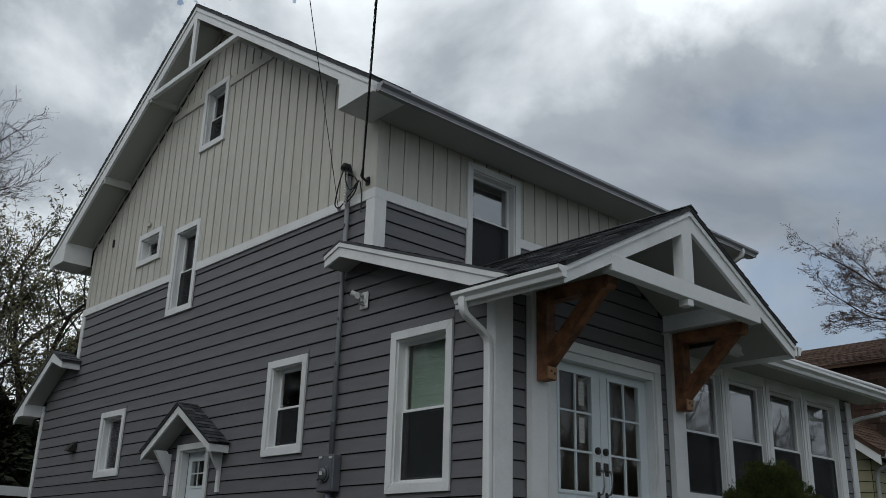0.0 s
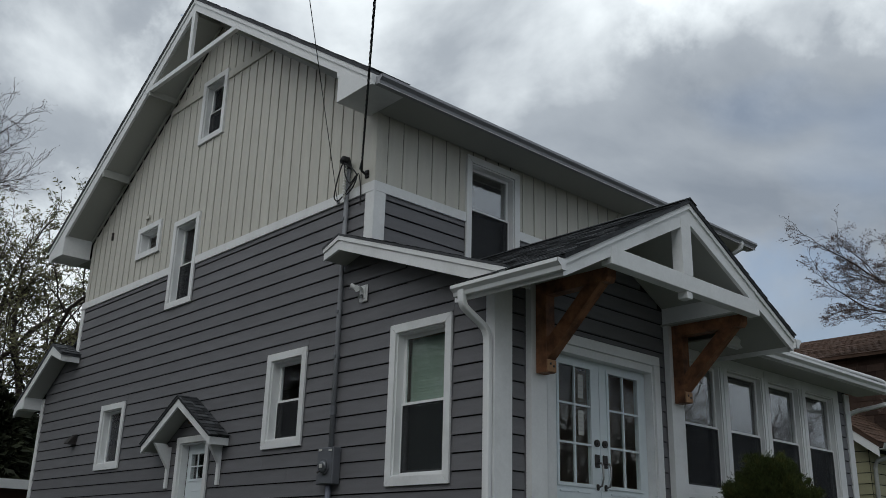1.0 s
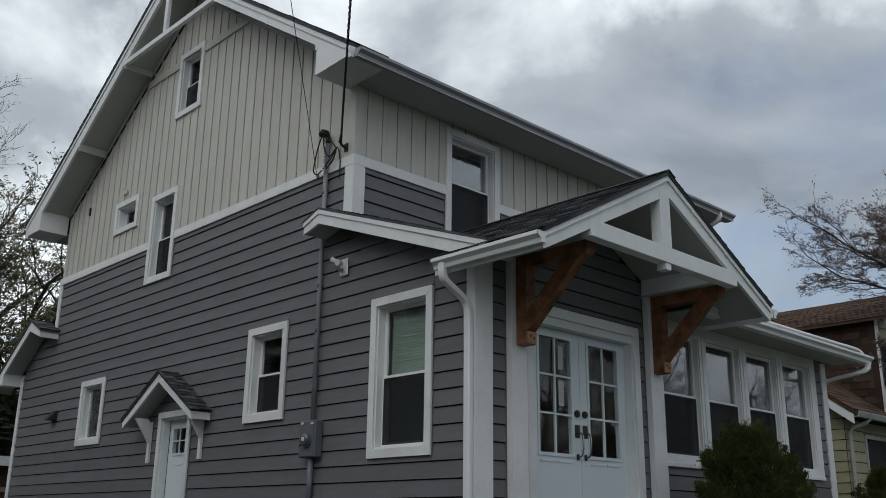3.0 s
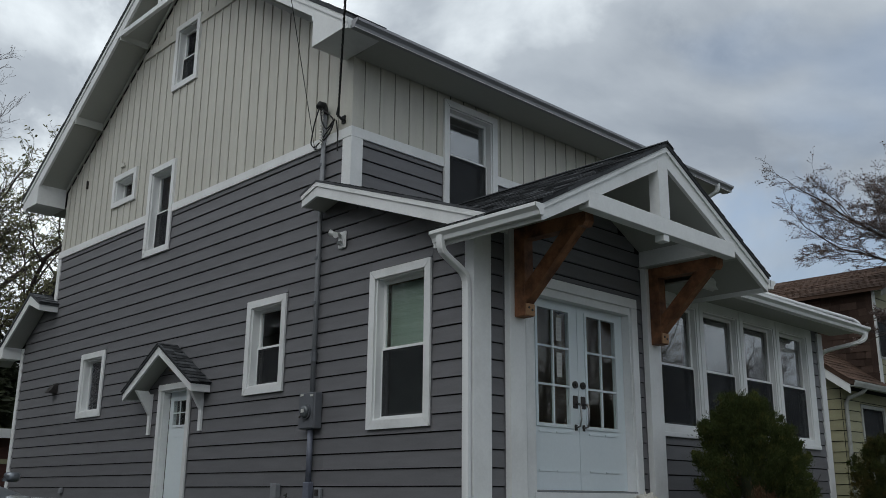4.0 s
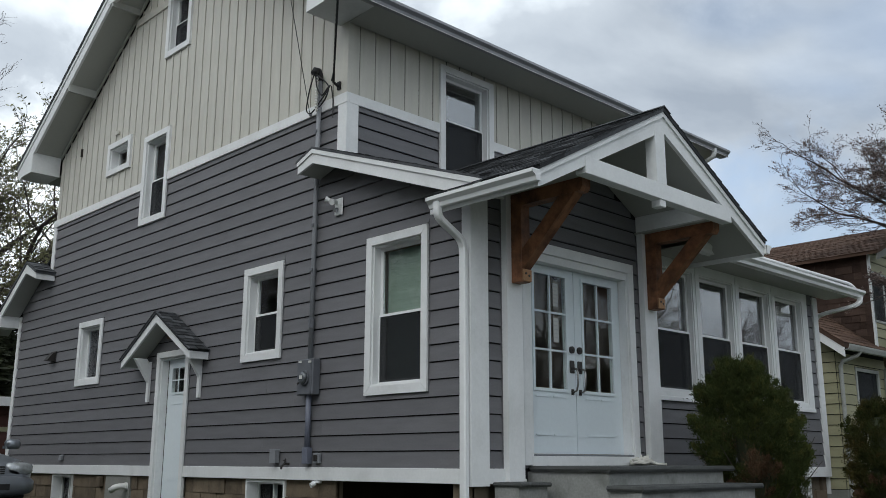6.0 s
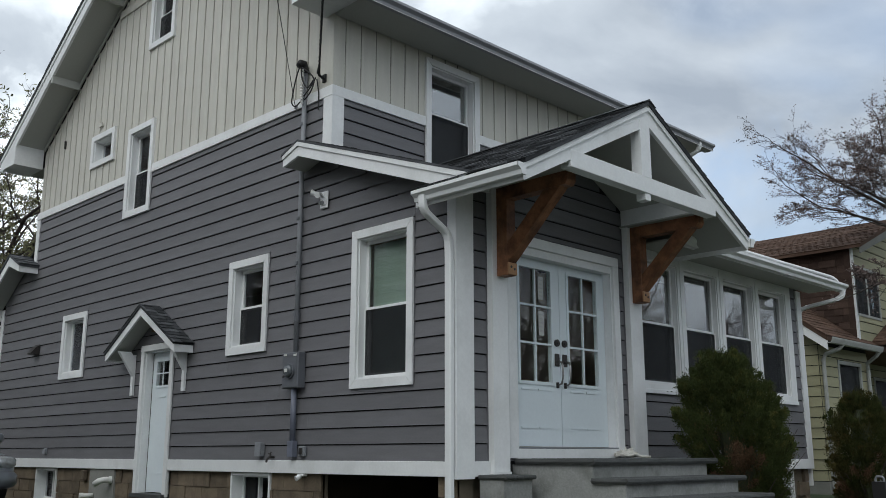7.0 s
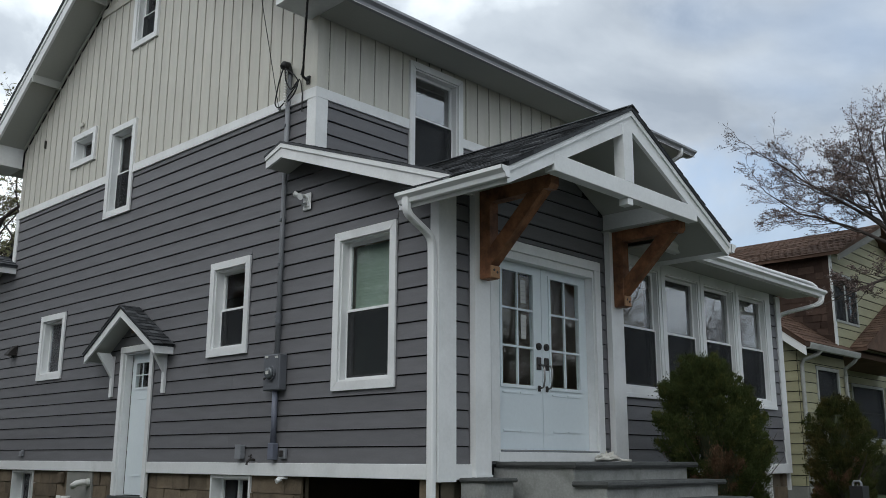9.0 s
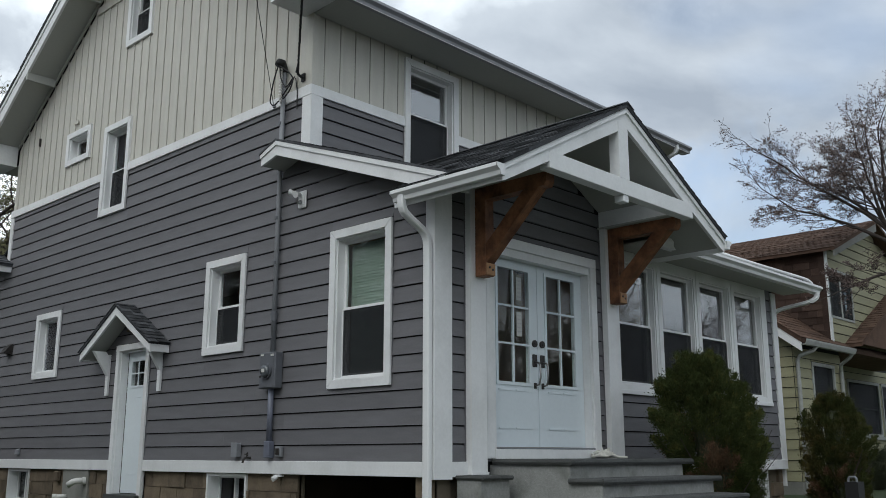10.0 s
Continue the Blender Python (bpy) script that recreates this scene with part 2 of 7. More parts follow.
M_BUSH2 = mat("yellowish_yew_foliage", (0.050, 0.060, 0.020), 0.9, spec=0.08, var=0.6, scale=8.0, fine=25, bump=0.1, island=0.3, tint=(0.10, 0.070, 0.025), tint_scale=2.0)
M_GRASS = mat("lawn_grass", (0.030, 0.050, 0.014), 0.9, var=0.35, scale=0.8, fine=20, bump=0.6, bump_scale=60, tint=(0.075, 0.070, 0.030), tint_scale=0.5)
M_ASPHALT = mat("worn_asphalt", (0.055, 0.055, 0.057), 0.9, var=0.25, scale=1.2, fine=80, bump=0.5, bump_scale=120)
M_SOIL = mat("mulch_soil", (0.050, 0.035, 0.025), 0.95, var=0.4, scale=4, fine=50, bump=0.8, bump_scale=50)
M_CAR = mat("silver_gray_car_paint", (0.26, 0.28, 0.31), 0.28, metal=0.6, var=0.04, bump=0.0)
M_TYRE = mat("tyre_rubber", (0.018, 0.018, 0.018), 0.85, var=0.2, bump=0.2)
M_CARGLASS = mat("tinted_car_glass", (0.012, 0.015, 0.017), 0.08, var=0.02, bump=0.0, spec=0.8)
M_LAMP = mat("clear_lamp_lens", (0.45, 0.47, 0.48), 0.12, metal=0.5, var=0.3, scale=25, bump=0.1)
M_REDWOOD = mat("faded_red_boards", (0.085, 0.035, 0.028), 0.8, var=0.25, stretch=(1, 1, 5), bump=0.2)
M_PVC = mat("white_pvc", (0.72, 0.72, 0.69), 0.4, var=0.06, bump=0.03)
M_ROPE = mat("off_white_rope", (0.72, 0.70, 0.64), 0.9, var=0.2, fine=90, bump=0.6, bump_scale=120)
M_LATTICE = mat("white_lattice", (0.62, 0.63, 0.62), 0.6, var=0.1, bump=0.1)
M_CONDUIT = mat("blue_gray_painted_conduit", (0.155, 0.168, 0.215), 0.5, var=0.15, scale=8, fine=50, bump=0.05)
M_METER = mat("blue_gray_enamel", (0.125, 0.132, 0.148), 0.5, var=0.12, scale=8, fine=60, bump=0.06)
M_LENS = mat("dial_glass", (0.10, 0.11, 0.12), 0.12, var=0.3, scale=40, bump=0.0, spec=0.8)
# near-black backing; through the gaps it draws the siding's shadow lines
M_CLAPGAP = mat("shadow_line_black", (0.012, 0.012, 0.013), 0.9, var=0.1, bump=0.0)
M_PANEL = mat("gray_parged_panel", (0.24, 0.24, 0.22), 0.9, var=0.18, bump=0.3)


# ---- building helpers ----
def flush(bm, name, material, smooth=False):
    bmesh.ops.recalc_face_normals(bm, faces=bm.faces)
    me = bpy.data.meshes.new(name)
    bm.to_mesh(me)
    bm.free()
    me.materials.append(material)
    if smooth:
        me.shade_smooth()
    return me


def thing(name, at, label, category, group="", kind=""):
    ob = new(name)
    ob.empty_display_size = 0.2
    ob.location = at
    return tagged(ob, label, category, group, kind)


def hang(ob, parent):
    ob.parent = parent
    at = parent.location if parent.type == "EMPTY" else Vector((0, 0, 0))
    if parent.parent is None and parent.type != "EMPTY":
        at = parent.location
    ob.matrix_parent_inverse = Matrix.Translation(-Vector(at))
    return ob


def part(name, bm, material, parent, label="", smooth=False, kind=""):
    ob = hang(new(name, flush(bm, name, material, smooth)), parent)
    return tagged(ob, label, "", "", kind)


def quick(name, verts, faces, material, smooth=False):
    me = bpy.data.meshes.new(name)
    me.from_pydata(verts, [], faces)
    me.materials.append(material)
    if smooth:
        me.shade_smooth()
    return me


def box(bm, x0, x1, y0, y1, z0, z1, bevel=0.0):
    v = [bm.verts.new(p) for p in ((x0, y0, z0), (x1, y0, z0), (x1, y1, z0), (x0, y1, z0), (x0, y0, z1), (x1, y0, z1), (x1, y1, z1), (x0, y1, z1))]
    f = [bm.faces.new([v[i] for i in q]) for q in ((0, 3, 2, 1), (4, 5, 6, 7), (0, 1, 5, 4), (1, 2, 6, 5), (2, 3, 7, 6), (3, 0, 4, 7))]
    if bevel:
        bmesh.ops.bevel(bm, geom=list({e for q in f for e in q.edges}), offset=bevel, segments=1, affect="EDGES")
    return bm


def prism(bm, poly, axis, a, b):
    """Extrudes a 2D outline along an axis: x takes (y, z), y takes (x, z), z takes (x, y)."""
    def at(u, w, s):
        return {"x": (s, u, w), "y": (u, s, w), "z": (u, w, s)}[axis]
    lo = [bm.verts.new(at(u, w, a)) for u, w in poly]
    hi = [bm.verts.new(at(u, w, b)) for u, w in poly]
    bm.faces.new(lo)
    bm.faces.new(hi)
    n = len(poly)
    for i in range(n):
        bm.faces.new((lo[i], lo[(i + 1) % n], hi[(i + 1) % n], hi[i]))
    return bm


def tube(bm, pts, r, n=8, r2=None):
    """A round tube along points, tapering from r to r2."""
    rings = []
    pts = [Vector(p) for p in pts]
    side = None
    for i, p in enumerate(pts):
        d = (pts[min(i + 1, len(pts) - 1)] - pts[max(i - 1, 0)]).normalized()
        if side is None:
            side = d.orthogonal().normalized()
        side = (side - d * side.dot(d)).normalized()
        up = d.cross(side)
        k = i / max(1, len(pts) - 1)
        rr = r if r2 is None else r + (r2 - r) * k
        rings.append([bm.verts.new(p + (side * math.cos(2 * math.pi * j / n) + up * math.sin(2 * math.pi * j / n)) * rr) for j in range(n)])
    for a, b in zip(rings, rings[1:]):
        for j in range(n):
            bm.faces.new((a[j], a[(j + 1) % n], b[(j + 1) % n], b[j]))
    bm.faces.new(rings[0][::-1])
    bm.faces.new(rings[-1])
    return bm


def disc(bm, centre, axis, r, depth, n=16):
    c, d = Vector(centre), Vector(axis).normalized()
    return tube(bm, [c, c + d * depth], r, n)


def B():
    return bmesh.new()


def holed(name, outline, holes, axis, a, b, material, parent, label=""):
    """A wall of real thickness from a 2D outline with openings that go through it."""
    from_2d = {"x": lambda u, w, s: (s, u, w), "y": lambda u, w, s: (u, s, w)}[axis]
    loops = [outline] + [[(h[0], h[2]), (h[1], h[2]), (h[1], h[3]), (h[0], h[3])] for h in holes]
    tris = tessellate_polygon([[Vector((u, w, 0)) for u, w in lp] for lp in loops])
    flat = [p for lp in loops for p in lp]
    n = len(flat)
    verts = [from_2d(u, w, a) for u, w in flat] + [from_2d(u, w, b) for u, w in flat]
    faces = [tuple(t) for t in tris] + [tuple(i + n for i in reversed(t)) for t in tris]
    k = 0
    for lp in loops:
        m = len(lp)
        faces += [(k + i, k + (i + 1) % m, n + k + (i + 1) % m, n + k + i) for i in range(m)]
        k += m
    bm = bmesh.new()
    bv = [bm.verts.new(v) for v in verts]
    for f in faces:
        try:
            bm.faces.new([bv[i] for i in f])
        except ValueError:
            pass
    return part(name, bm, material, parent, label)


def gaps(a, b, cuts):
    """What is left of a stretch after cutting others out."""
    out = [(a, b)]
    for c, d in cuts:
        out = [q for p, r in out for q in ((p, min(r, c)), (max(p, d), r)) if q[1] - q[0] > 0.015]
    return out


SHOW = 0.1765  # the siding's exposure
GAP = 0.014    # black slot under each plank, drawn as the lip's shadow line


def lap_rows(parent, axis, face, out, z0, z1, span, holes, material, show=SHOW, lip=0.023, name="plank"):
    """Lapped planks, each a piece of its own: the lower edge stands proud of the plank below."""
    k = 0
    while z0 + k * show < z1 - 0.02:
        a, b = z0 + k * show, min(z0 + (k + 1) * show, z1)
        k += 1
        zm = (a + b) / 2
        sp = span(zm, b)
        if not sp:
            continue
        rows = [(a, b, s, e) for s, e in gaps(sp[0], sp[1], [(h[0], h[1]) for h in holes if h[2] < b - 0.004 and h[3] > a + 0.004])]
        for h in holes:
            # short notched boards above and below an opening
            p, q = max(h[0], sp[0]), min(h[1], sp[1])
            if q - p > 0.05:
                if a < h[3] < b - 0.012:
                    rows.append((h[3], b, p, q))
                if a + 0.012 < h[2] < b:
                    rows.append((a, h[2], p, q))
        for za, zb, s, e in rows:
            # long runs are butted from two boards
            ends = [s, e]
            if e - s > 3.8:
                ends = [s, s + (e - s) * (0.35 + 0.3 * ((k * 7) % 5) / 4), e]
            for p, q in zip(ends, ends[1:]):
                g = za + GAP
                top = lip + (0.006 - lip) * (zb - a) / show
                prof = [(face, g), (face + out * lip, g), (face + out * (lip - 0.003), g + 0.005), (face + out * max(top, 0.005), zb), (face, zb)]
                bm = bmesh.new()
                if axis == "x":
                    lo = [bm.verts.new((u, p + 0.001, w)) for u, w in prof]
                    hi = [bm.verts.new((u, q - 0.001, w)) for u, w in prof]
                else:
                    lo = [bm.verts.new((p + 0.001, u, w)) for u, w in prof]
                    hi = [bm.verts.new((q - 0.001, u, w)) for u, w in prof]
                bm.faces.new(lo)
                bm.faces.new(hi)
                for i in range(5):
                    bm.faces.new((lo[i], lo[(i + 1) % 5], hi[(i + 1) % 5], hi[i]))
                part(name, bm, material, parent)


def slab_roof(name, eave, ridge, along, a, b, thick, material, parent, label=""):
    """A roof plane: eave and ridge as 2D points on its upper face, extruded along x or y."""
    (u0, z0), (u1, z1) = eave, ridge
    return part(name, prism(B(), [(u0, z0), (u1, z1), (u1, z1 - thick), (u0, z0 - thick)], along, a, b), material, parent, label)


def shingles(parent, eave, ridge, along, a, b, lift, material, pieces=True, show=0.14, tab=0.31, seed=3):
    """Courses of shingle tabs with uneven butts. As pieces they are objects; else one joined mesh."""
    rnd = random.Random(seed)
    e, r = Vector(eave), Vector(ridge)
    d = r - e
    length = d.length
    d.normalize()
    nrm = Vector((-d[1], d[0]))
    if nrm[1] < 0:
        nrm = -nrm
    verts, faces = [], []
    rows = int(length / show)
    for i in range(rows + 1):
        s0, s1 = i * show - 0.02, min((i + 1) * show + 0.03, length + 0.01)
        w = a - rnd.random() * tab
        while w < b:
            w2 = w + tab * (0.55 + 0.75 * rnd.random())
            p, q = max(w, a), min(w2, b)
            w = w2
            if q - p < 0.02:
                continue
            hi = lift + 0.008 + 0.011 * rnd.random()
            lo = e + d * (s0 + 0.012 * rnd.random()) + nrm * hi
            up = e + d * s1 + nrm * (lift + 0.002)
            lo2, up2 = lo - nrm * 0.010, up - nrm * 0.006
            vs = []
            for pt in (lo, up, up2, lo2):
                for c in (p + 0.002, q - 0.002):
                    vs.append((c, pt[0], pt[1]) if along == "x" else (pt[0], c, pt[1]))
            fs = [(0, 1, 3, 2), (4, 5, 7, 6), (6, 7, 1, 0), (2, 3, 5, 4), (0, 2, 4, 6), (1, 7, 5, 3)]
            if pieces:
                hang(new("shingle", quick("shingle", vs, fs, material)), parent)
            else:
                k = len(verts)
                verts += vs
                faces += [tuple(j + k for j in f) for f in fs]
    if not pieces:
        ob = hang(new("shingle_layer", quick("shingle_layer", verts, faces, material)), parent)
        tagged(ob, kind="stuff")


# ---- the house ----
YF, YB, YR = 2.06, 10.78, 12.10      # main front wall, main rear wall, rear wing's wall
XE = 7.82                            # far side wall
BASE = 1.155                         # underside of the base band
RIDGE_Y, RIDGE_Z, PITCH = 6.50, 10.19, 0.668
OVER = 0.55                          # rake overhang of the main roof
EAVE_F, EAVE_R = 1.50, 11.50
SHED_Y, SHED_Z, SHED_P = 2.233, 5.003, 0.3545   # front lean-to roof: its upper edge
REAR_Y, REAR_Z, REAR_P = 11.07, 4.963, 0.673    # rear lean-to roof
SOVER = 0.36
PX, PZ, PP, PY = 1.74, 5.10, 0.533, -1.21       # portico: ridge, pitch, front face
PHALF = 2.10

house = thing("house", (3.9, 6.0, 0.62), "two-storey house with gray lap siding, cream upper boards and white trim", "house")


def main_z(y):
    return RIDGE_Z - PITCH * abs(y - RIDGE_Y)


def shed_z(y):
    return SHED_Z - SHED_P * (SHED_Y - y)


def rear_z(y):
    return REAR_Z - REAR_P * (y - REAR_Y)


# openings, as the outer edges of their casings: along the wall, then heights
SIDE_WINDOWS = {
    "big": (0.575, 1.578, 2.062, 3.819), "small": (3.218, 4.106, 2.605, 3.828), "rear": (8.330, 9.240, 2.581, 3.652),
    "stair": (6.481, 7.330, 5.005, 6.494), "square": (7.837, 8.704, 6.128, 6.705), "gable": (6.048, 6.842, 7.725, 8.883)}
SIDE_DOOR = (5.435, 6.365, 0.80, 2.915)
FRONT_WINDOW = (1.530, 2.570, 4.950, 6.590)
FRONT_DOOR = (0.745, 2.785, 1.33, 3.69)
SUN = (3.20, 7.472, 2.120, 3.915)
CASE = 0.095


def inner(w, c=CASE):
    return (w[0] + c, w[1] - c, w[2] + c, w[3] - c)


# walls with their openings
side_outline = [(0, BASE), (YR, BASE), (YR, rear_z(YR) - 0.12), (REAR_Y, REAR_Z - 0.12), (YB, REAR_Z - 0.12), (YB, main_z(YB) - 0.16), (RIDGE_Y, RIDGE_Z - 0.16),
                (YF, main_z(YF) - 0.16), (YF, shed_z(YF) - 0.12), (0, shed_z(0) - 0.12)]
door_notch = [(5.525, BASE), (5.525, 2.825), (6.275, 2.825), (6.275, BASE)]
wall_side = holed("side_wall", side_outline[:1] + door_notch + side_outline[1:], [inner(w) for w in SIDE_WINDOWS.values()], "x", 0.0, 0.16, M_CLAPGAP, house,
                  "side wall with gray lapped planks below and cream boards above")
wall_upper = holed("front_upper_wall", [(0, 4.80), (XE, 4.80), (XE, 6.80), (0, 6.80)], [inner(FRONT_WINDOW)], "y", YF, YF + 0.16, M_CLAPGAP, house, "front wall of the upper storey")
sun_panes = []
for k in range(4):
    c = 3.23 + 1.05 * k
    sun_panes.append((c + 0.04, c + 0.92, 2.215, 3.785))
wall_front = holed("front_wall", [(0, BASE), (XE, BASE), (XE, 4.05), (0, 4.05)], sun_panes + [(0.862, 2.668, 1.36, 3.53)], "y", 0.0, 0.14, M_CLAPGAP, house, "front wall of the porch wing")
part("far_wall", prism(B(), [(y, z) for y, z in side_outline], "x", XE - 0.16, XE), M_SIDING, house)
part("rear_wall", box(B(), 0, XE, YR - 0.15, YR, 0.95, rear_z(YR)), M_SIDING, house)
part("rear_upper_wall", box(B(), 0.16, XE - 0.16, YB - 0.15, YB, 4.6, main_z(YB) - 0.1), M_CREAM, house)
part("porch_gable_wall", prism(B(), [(-0.2, 4.04), (3.68, 4.04), (PX, 4.98)], "y", -0.005, 0.12), M_CLAPGAP, house)
# rooms behind the windows
rooms = B()
box(rooms, 0.16, XE - 0.16, 0.14, YR - 0.15, 1.28, 1.32)
box(rooms, 0.16, XE - 0.16, YF + 0.2, YB - 0.15, 4.30, 4.42)
box(rooms, 0.16, XE - 0.16, YF + 0.2, YB - 0.15, 7.00, 7.10)
part("interior_floor", rooms, M_FLOOR, house)
part("porch_partition", box(B(), 0.16, XE - 0.16, YF + 0.3, YF + 0.42, 1.32, 4.30), M_PORCH, house, "tan painted inner porch wall")
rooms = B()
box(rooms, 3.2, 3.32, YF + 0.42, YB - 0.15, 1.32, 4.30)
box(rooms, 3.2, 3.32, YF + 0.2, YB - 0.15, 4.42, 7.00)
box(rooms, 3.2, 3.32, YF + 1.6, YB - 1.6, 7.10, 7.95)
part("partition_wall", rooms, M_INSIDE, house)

# lapped planks
SIDE_HOLES = list(SIDE_WINDOWS.values()) + [SIDE_DOOR]


def side_span(zm, zt):
    lo, hi = (0.07, YR - 0.10)
    if zt > shed_z(0) - 0.10:
        lo = max(lo, YF if zm > shed_z(YF) - 0.1 else SHED_Y - (SHED_Z - zt - 0.06) / SHED_P)
    if zt > rear_z(YR) - 0.12:
        hi = YB if zm > REAR_Z - 0.15 else min(hi, REAR_Y + (REAR_Z - zt - 0.06) / REAR_P)
    if zm > shed_z(YF):
        lo = YF + 0.14
        hi = YB - 0.10
    return lo, hi


lap_rows(wall_side, "x", 0.0, -1, 1.288, 5.605, side_span, SIDE_HOLES, M_SIDING)
# cut ends of the planks under the sloping verges
part("verge_filler", prism(B(), [(0.11, shed_z(0.11) - 0.40), (0.11, shed_z(0.11) - 0.08), (YF, shed_z(YF) - 0.08), (YF, shed_z(YF) - 0.40)], "x", -0.0045, -0.0005), M_SIDING, wall_side)
part("verge_filler", prism(B(), [(REAR_Y, REAR_Z - 0.10), (YR - 0.11, rear_z(YR - 0.11) - 0.10), (YR - 0.11, rear_z(YR - 0.11) - 0.40), (REAR_Y, REAR_Z - 0.40)], "x", -0.0045, -0.0005), M_SIDING, wall_side)
lap_rows(wall_upper, "y", YF, -1, 1.288 + 20 * SHOW, 5.605, lambda zm, zt: (0.15, XE - 0.15), [FRONT_WINDOW], M_SIDING)
front_cuts = [(0.445, 0.735, 0, 4.10), (2.92, 3.18, 0, 4.10), FRONT_DOOR, SUN]


def front_span(zm, zt):
    if zm > 3.95:
        half = PHALF - 0.34 - (zm - 4.02) / PP
        return (PX - half, PX + half) if half > 0.05 else None
    return (0.21, XE - 0.13)


lap_rows(wall_front, "y", 0.0, -1, 1.288, 4.95, front_span, front_cuts, M_SIDING)

# cream boards and battens
SLIT = 0.005                         # black slit that draws the shadow beside each batten
side_edges = [YF] + [2.35 + 0.2365 * k for k in range(36) if 2.35 + 0.2365 * k < YB - 0.05] + [YB]
for k, (y0, y1) in enumerate(zip(side_edges, side_edges[1:])):
    # boards stop short, so the black backing draws a shadow line below the frieze
    drop = 0.353 if y0 < RIDGE_Y - 0.1 else 0.420
    knots = sorted({y0, y1, *[e for w in SIDE_WINDOWS.values() if w[3] > 5.74 for e in w[:2] if y0 < e < y1]})
    for s0, s1 in zip(knots, knots[1:]):
        cuts = [(w[2], w[3]) for w in SIDE_WINDOWS.values() if w[0] < (s0 + s1) / 2 < w[1]]
        for z0, z1 in gaps(5.735, min(main_z(s0), main_z(s1)) - 0.02, cuts):
            t0, t1 = (main_z(s0) - drop, main_z(s1) - drop) if z1 > min(main_z(s0), main_z(s1)) - 0.03 else (z1, z1)
            e = s1 - (0.017 + SLIT if s1 == y1 and y1 < YB else 0.0)
            part("board", prism(B(), [(s0, z0), (e, z0), (e, t1), (s0, t0)], "x", -0.008, 0.0), M_CREAM, wall_side)
    if k:
        cuts = [(w[2], w[3]) for w in SIDE_WINDOWS.values() if w[0] - 0.017 < y0 < w[1] + 0.017]
        for z0, z1 in gaps(5.735, min(main_z(y0 - 0.017), main_z(y0 + 0.017)) - drop + 0.03, cuts):
            t0 = t1 = z1
            part("batten", prism(B(), [(y0 - 0.017, z0), (y0 + 0.017, z0), (y0 + 0.017, min(t0, t1 + 0.1)), (y0 - 0.017, min(t0, t1 + 0.1))], "x", -0.022, -0.008), M_CREAM, wall_side)
front_edges = [0.0] + [0.19 + 0.249 * k for k in range(31) if 0.19 + 0.249 * k < XE - 0.05] + [XE]
for k, (x0, x1) in enumerate(zip(front_edges, front_edges[1:])):
    knots = sorted({x0, x1, *[e for e in FRONT_WINDOW[:2] if x0 < e < x1]})
    for s0, s1 in zip(knots, knots[1:]):
        cuts = [(FRONT_WINDOW[2], FRONT_WINDOW[3])] if FRONT_WINDOW[0] < (s0 + s1) / 2 < FRONT_WINDOW[1] else []
        for z0, z1 in gaps(5.735, 6.70, cuts):
            part("board", box(B(), s0, s1 - (0.017 + SLIT if s1 == x1 and x1 < XE else 0.0), YF - 0.008, YF, z0, z1), M_CREAM, wall_upper)
    for z0, z1 in ((5.735, 6.70),):
        if k and not FRONT_WINDOW[0] - 0.02 < x0 < FRONT_WINDOW[1] + 0.02:
            part("batten", box(B(), x0 - 0.017, x0 + 0.017, YF - 0.022, YF - 0.008, z0, z1), M_CREAM, wall_upper)
part("corner_post", prism(B(), [(-0.035, YF - 0.035), (0.06, YF - 0.035), (0.06, YF), (0.0, YF), (0.0, YF + 0.06), (-0.035, YF + 0.06)], "z", 5.74, 6.68), M_CREAM, house)

# white bands and corner boards
sw = SIDE_WINDOWS["stair"]
for a, b in ((YF - 0.04, sw[0]), (sw[1], YB + 0.03)):
    part("belt_band", box(B(), -0.04, 0.0, a, b, 5.605, 5.738, 0.004), M_WHITE, house, "white band between the two sidings")
for a, b in ((0.0, FRONT_WINDOW[0]), (FRONT_WINDOW[1], XE)):
    part("belt_band", box(B(), a, b, YF - 0.04, YF, 5.605, 5.738, 0.004), M_WHITE, house)
part("base_band", box(B(), -0.035, 0.0, 0.02, SIDE_DOOR[0], BASE, 1.30, 0.004), M_WHITE, house)
part("base_band", box(B(), -0.035, 0.0, SIDE_DOOR[1], YR + 0.03, BASE, 1.30, 0.004), M_WHITE, house)
part("base_band", box(B(), 0.21, 0.445, -0.05, 0.0, BASE, 1.30, 0.004), M_WHITE, house)
part("base_band", box(B(), 3.18, XE + 0.005, -0.04, 0.0, BASE, 1.30, 0.004), M_WHITE, house)
part("corner_board", prism(B(), [(-0.035, YF - 0.04), (0.145, YF - 0.04), (0.145, YF), (0.0, YF), (0.0, YF + 0.135), (-0.035, YF + 0.135)], "z", 4.86, 5.604), M_WHITE, house)
part("corner_board", prism(B(), [(-0.042, -0.055), (0.21, -0.055), (0.21, 0.0), (0.0, 0.0), (0.0, 0.07), (-0.042, 0.07)], "z", BASE - 0.02, 4.02), M_WHITE, house)
part("corner_board", prism(B(), [(XE - 0.13, -0.035), (XE + 0.03, -0.035), (XE + 0.03, 0.12), (XE, 0.12), (XE, 0.0), (XE - 0.13, 0.0)], "z", BASE, 3.90), M_WHITE, house)
part("corner_board", prism(B(), [(-0.03, YB - 0.10), (0.0, YB - 0.10), (0.0, YB), (0.08, YB), (0.08, YB + 0.03), (-0.03, YB + 0.03)], "z", 4.75, 5.605), M_WHITE, house)
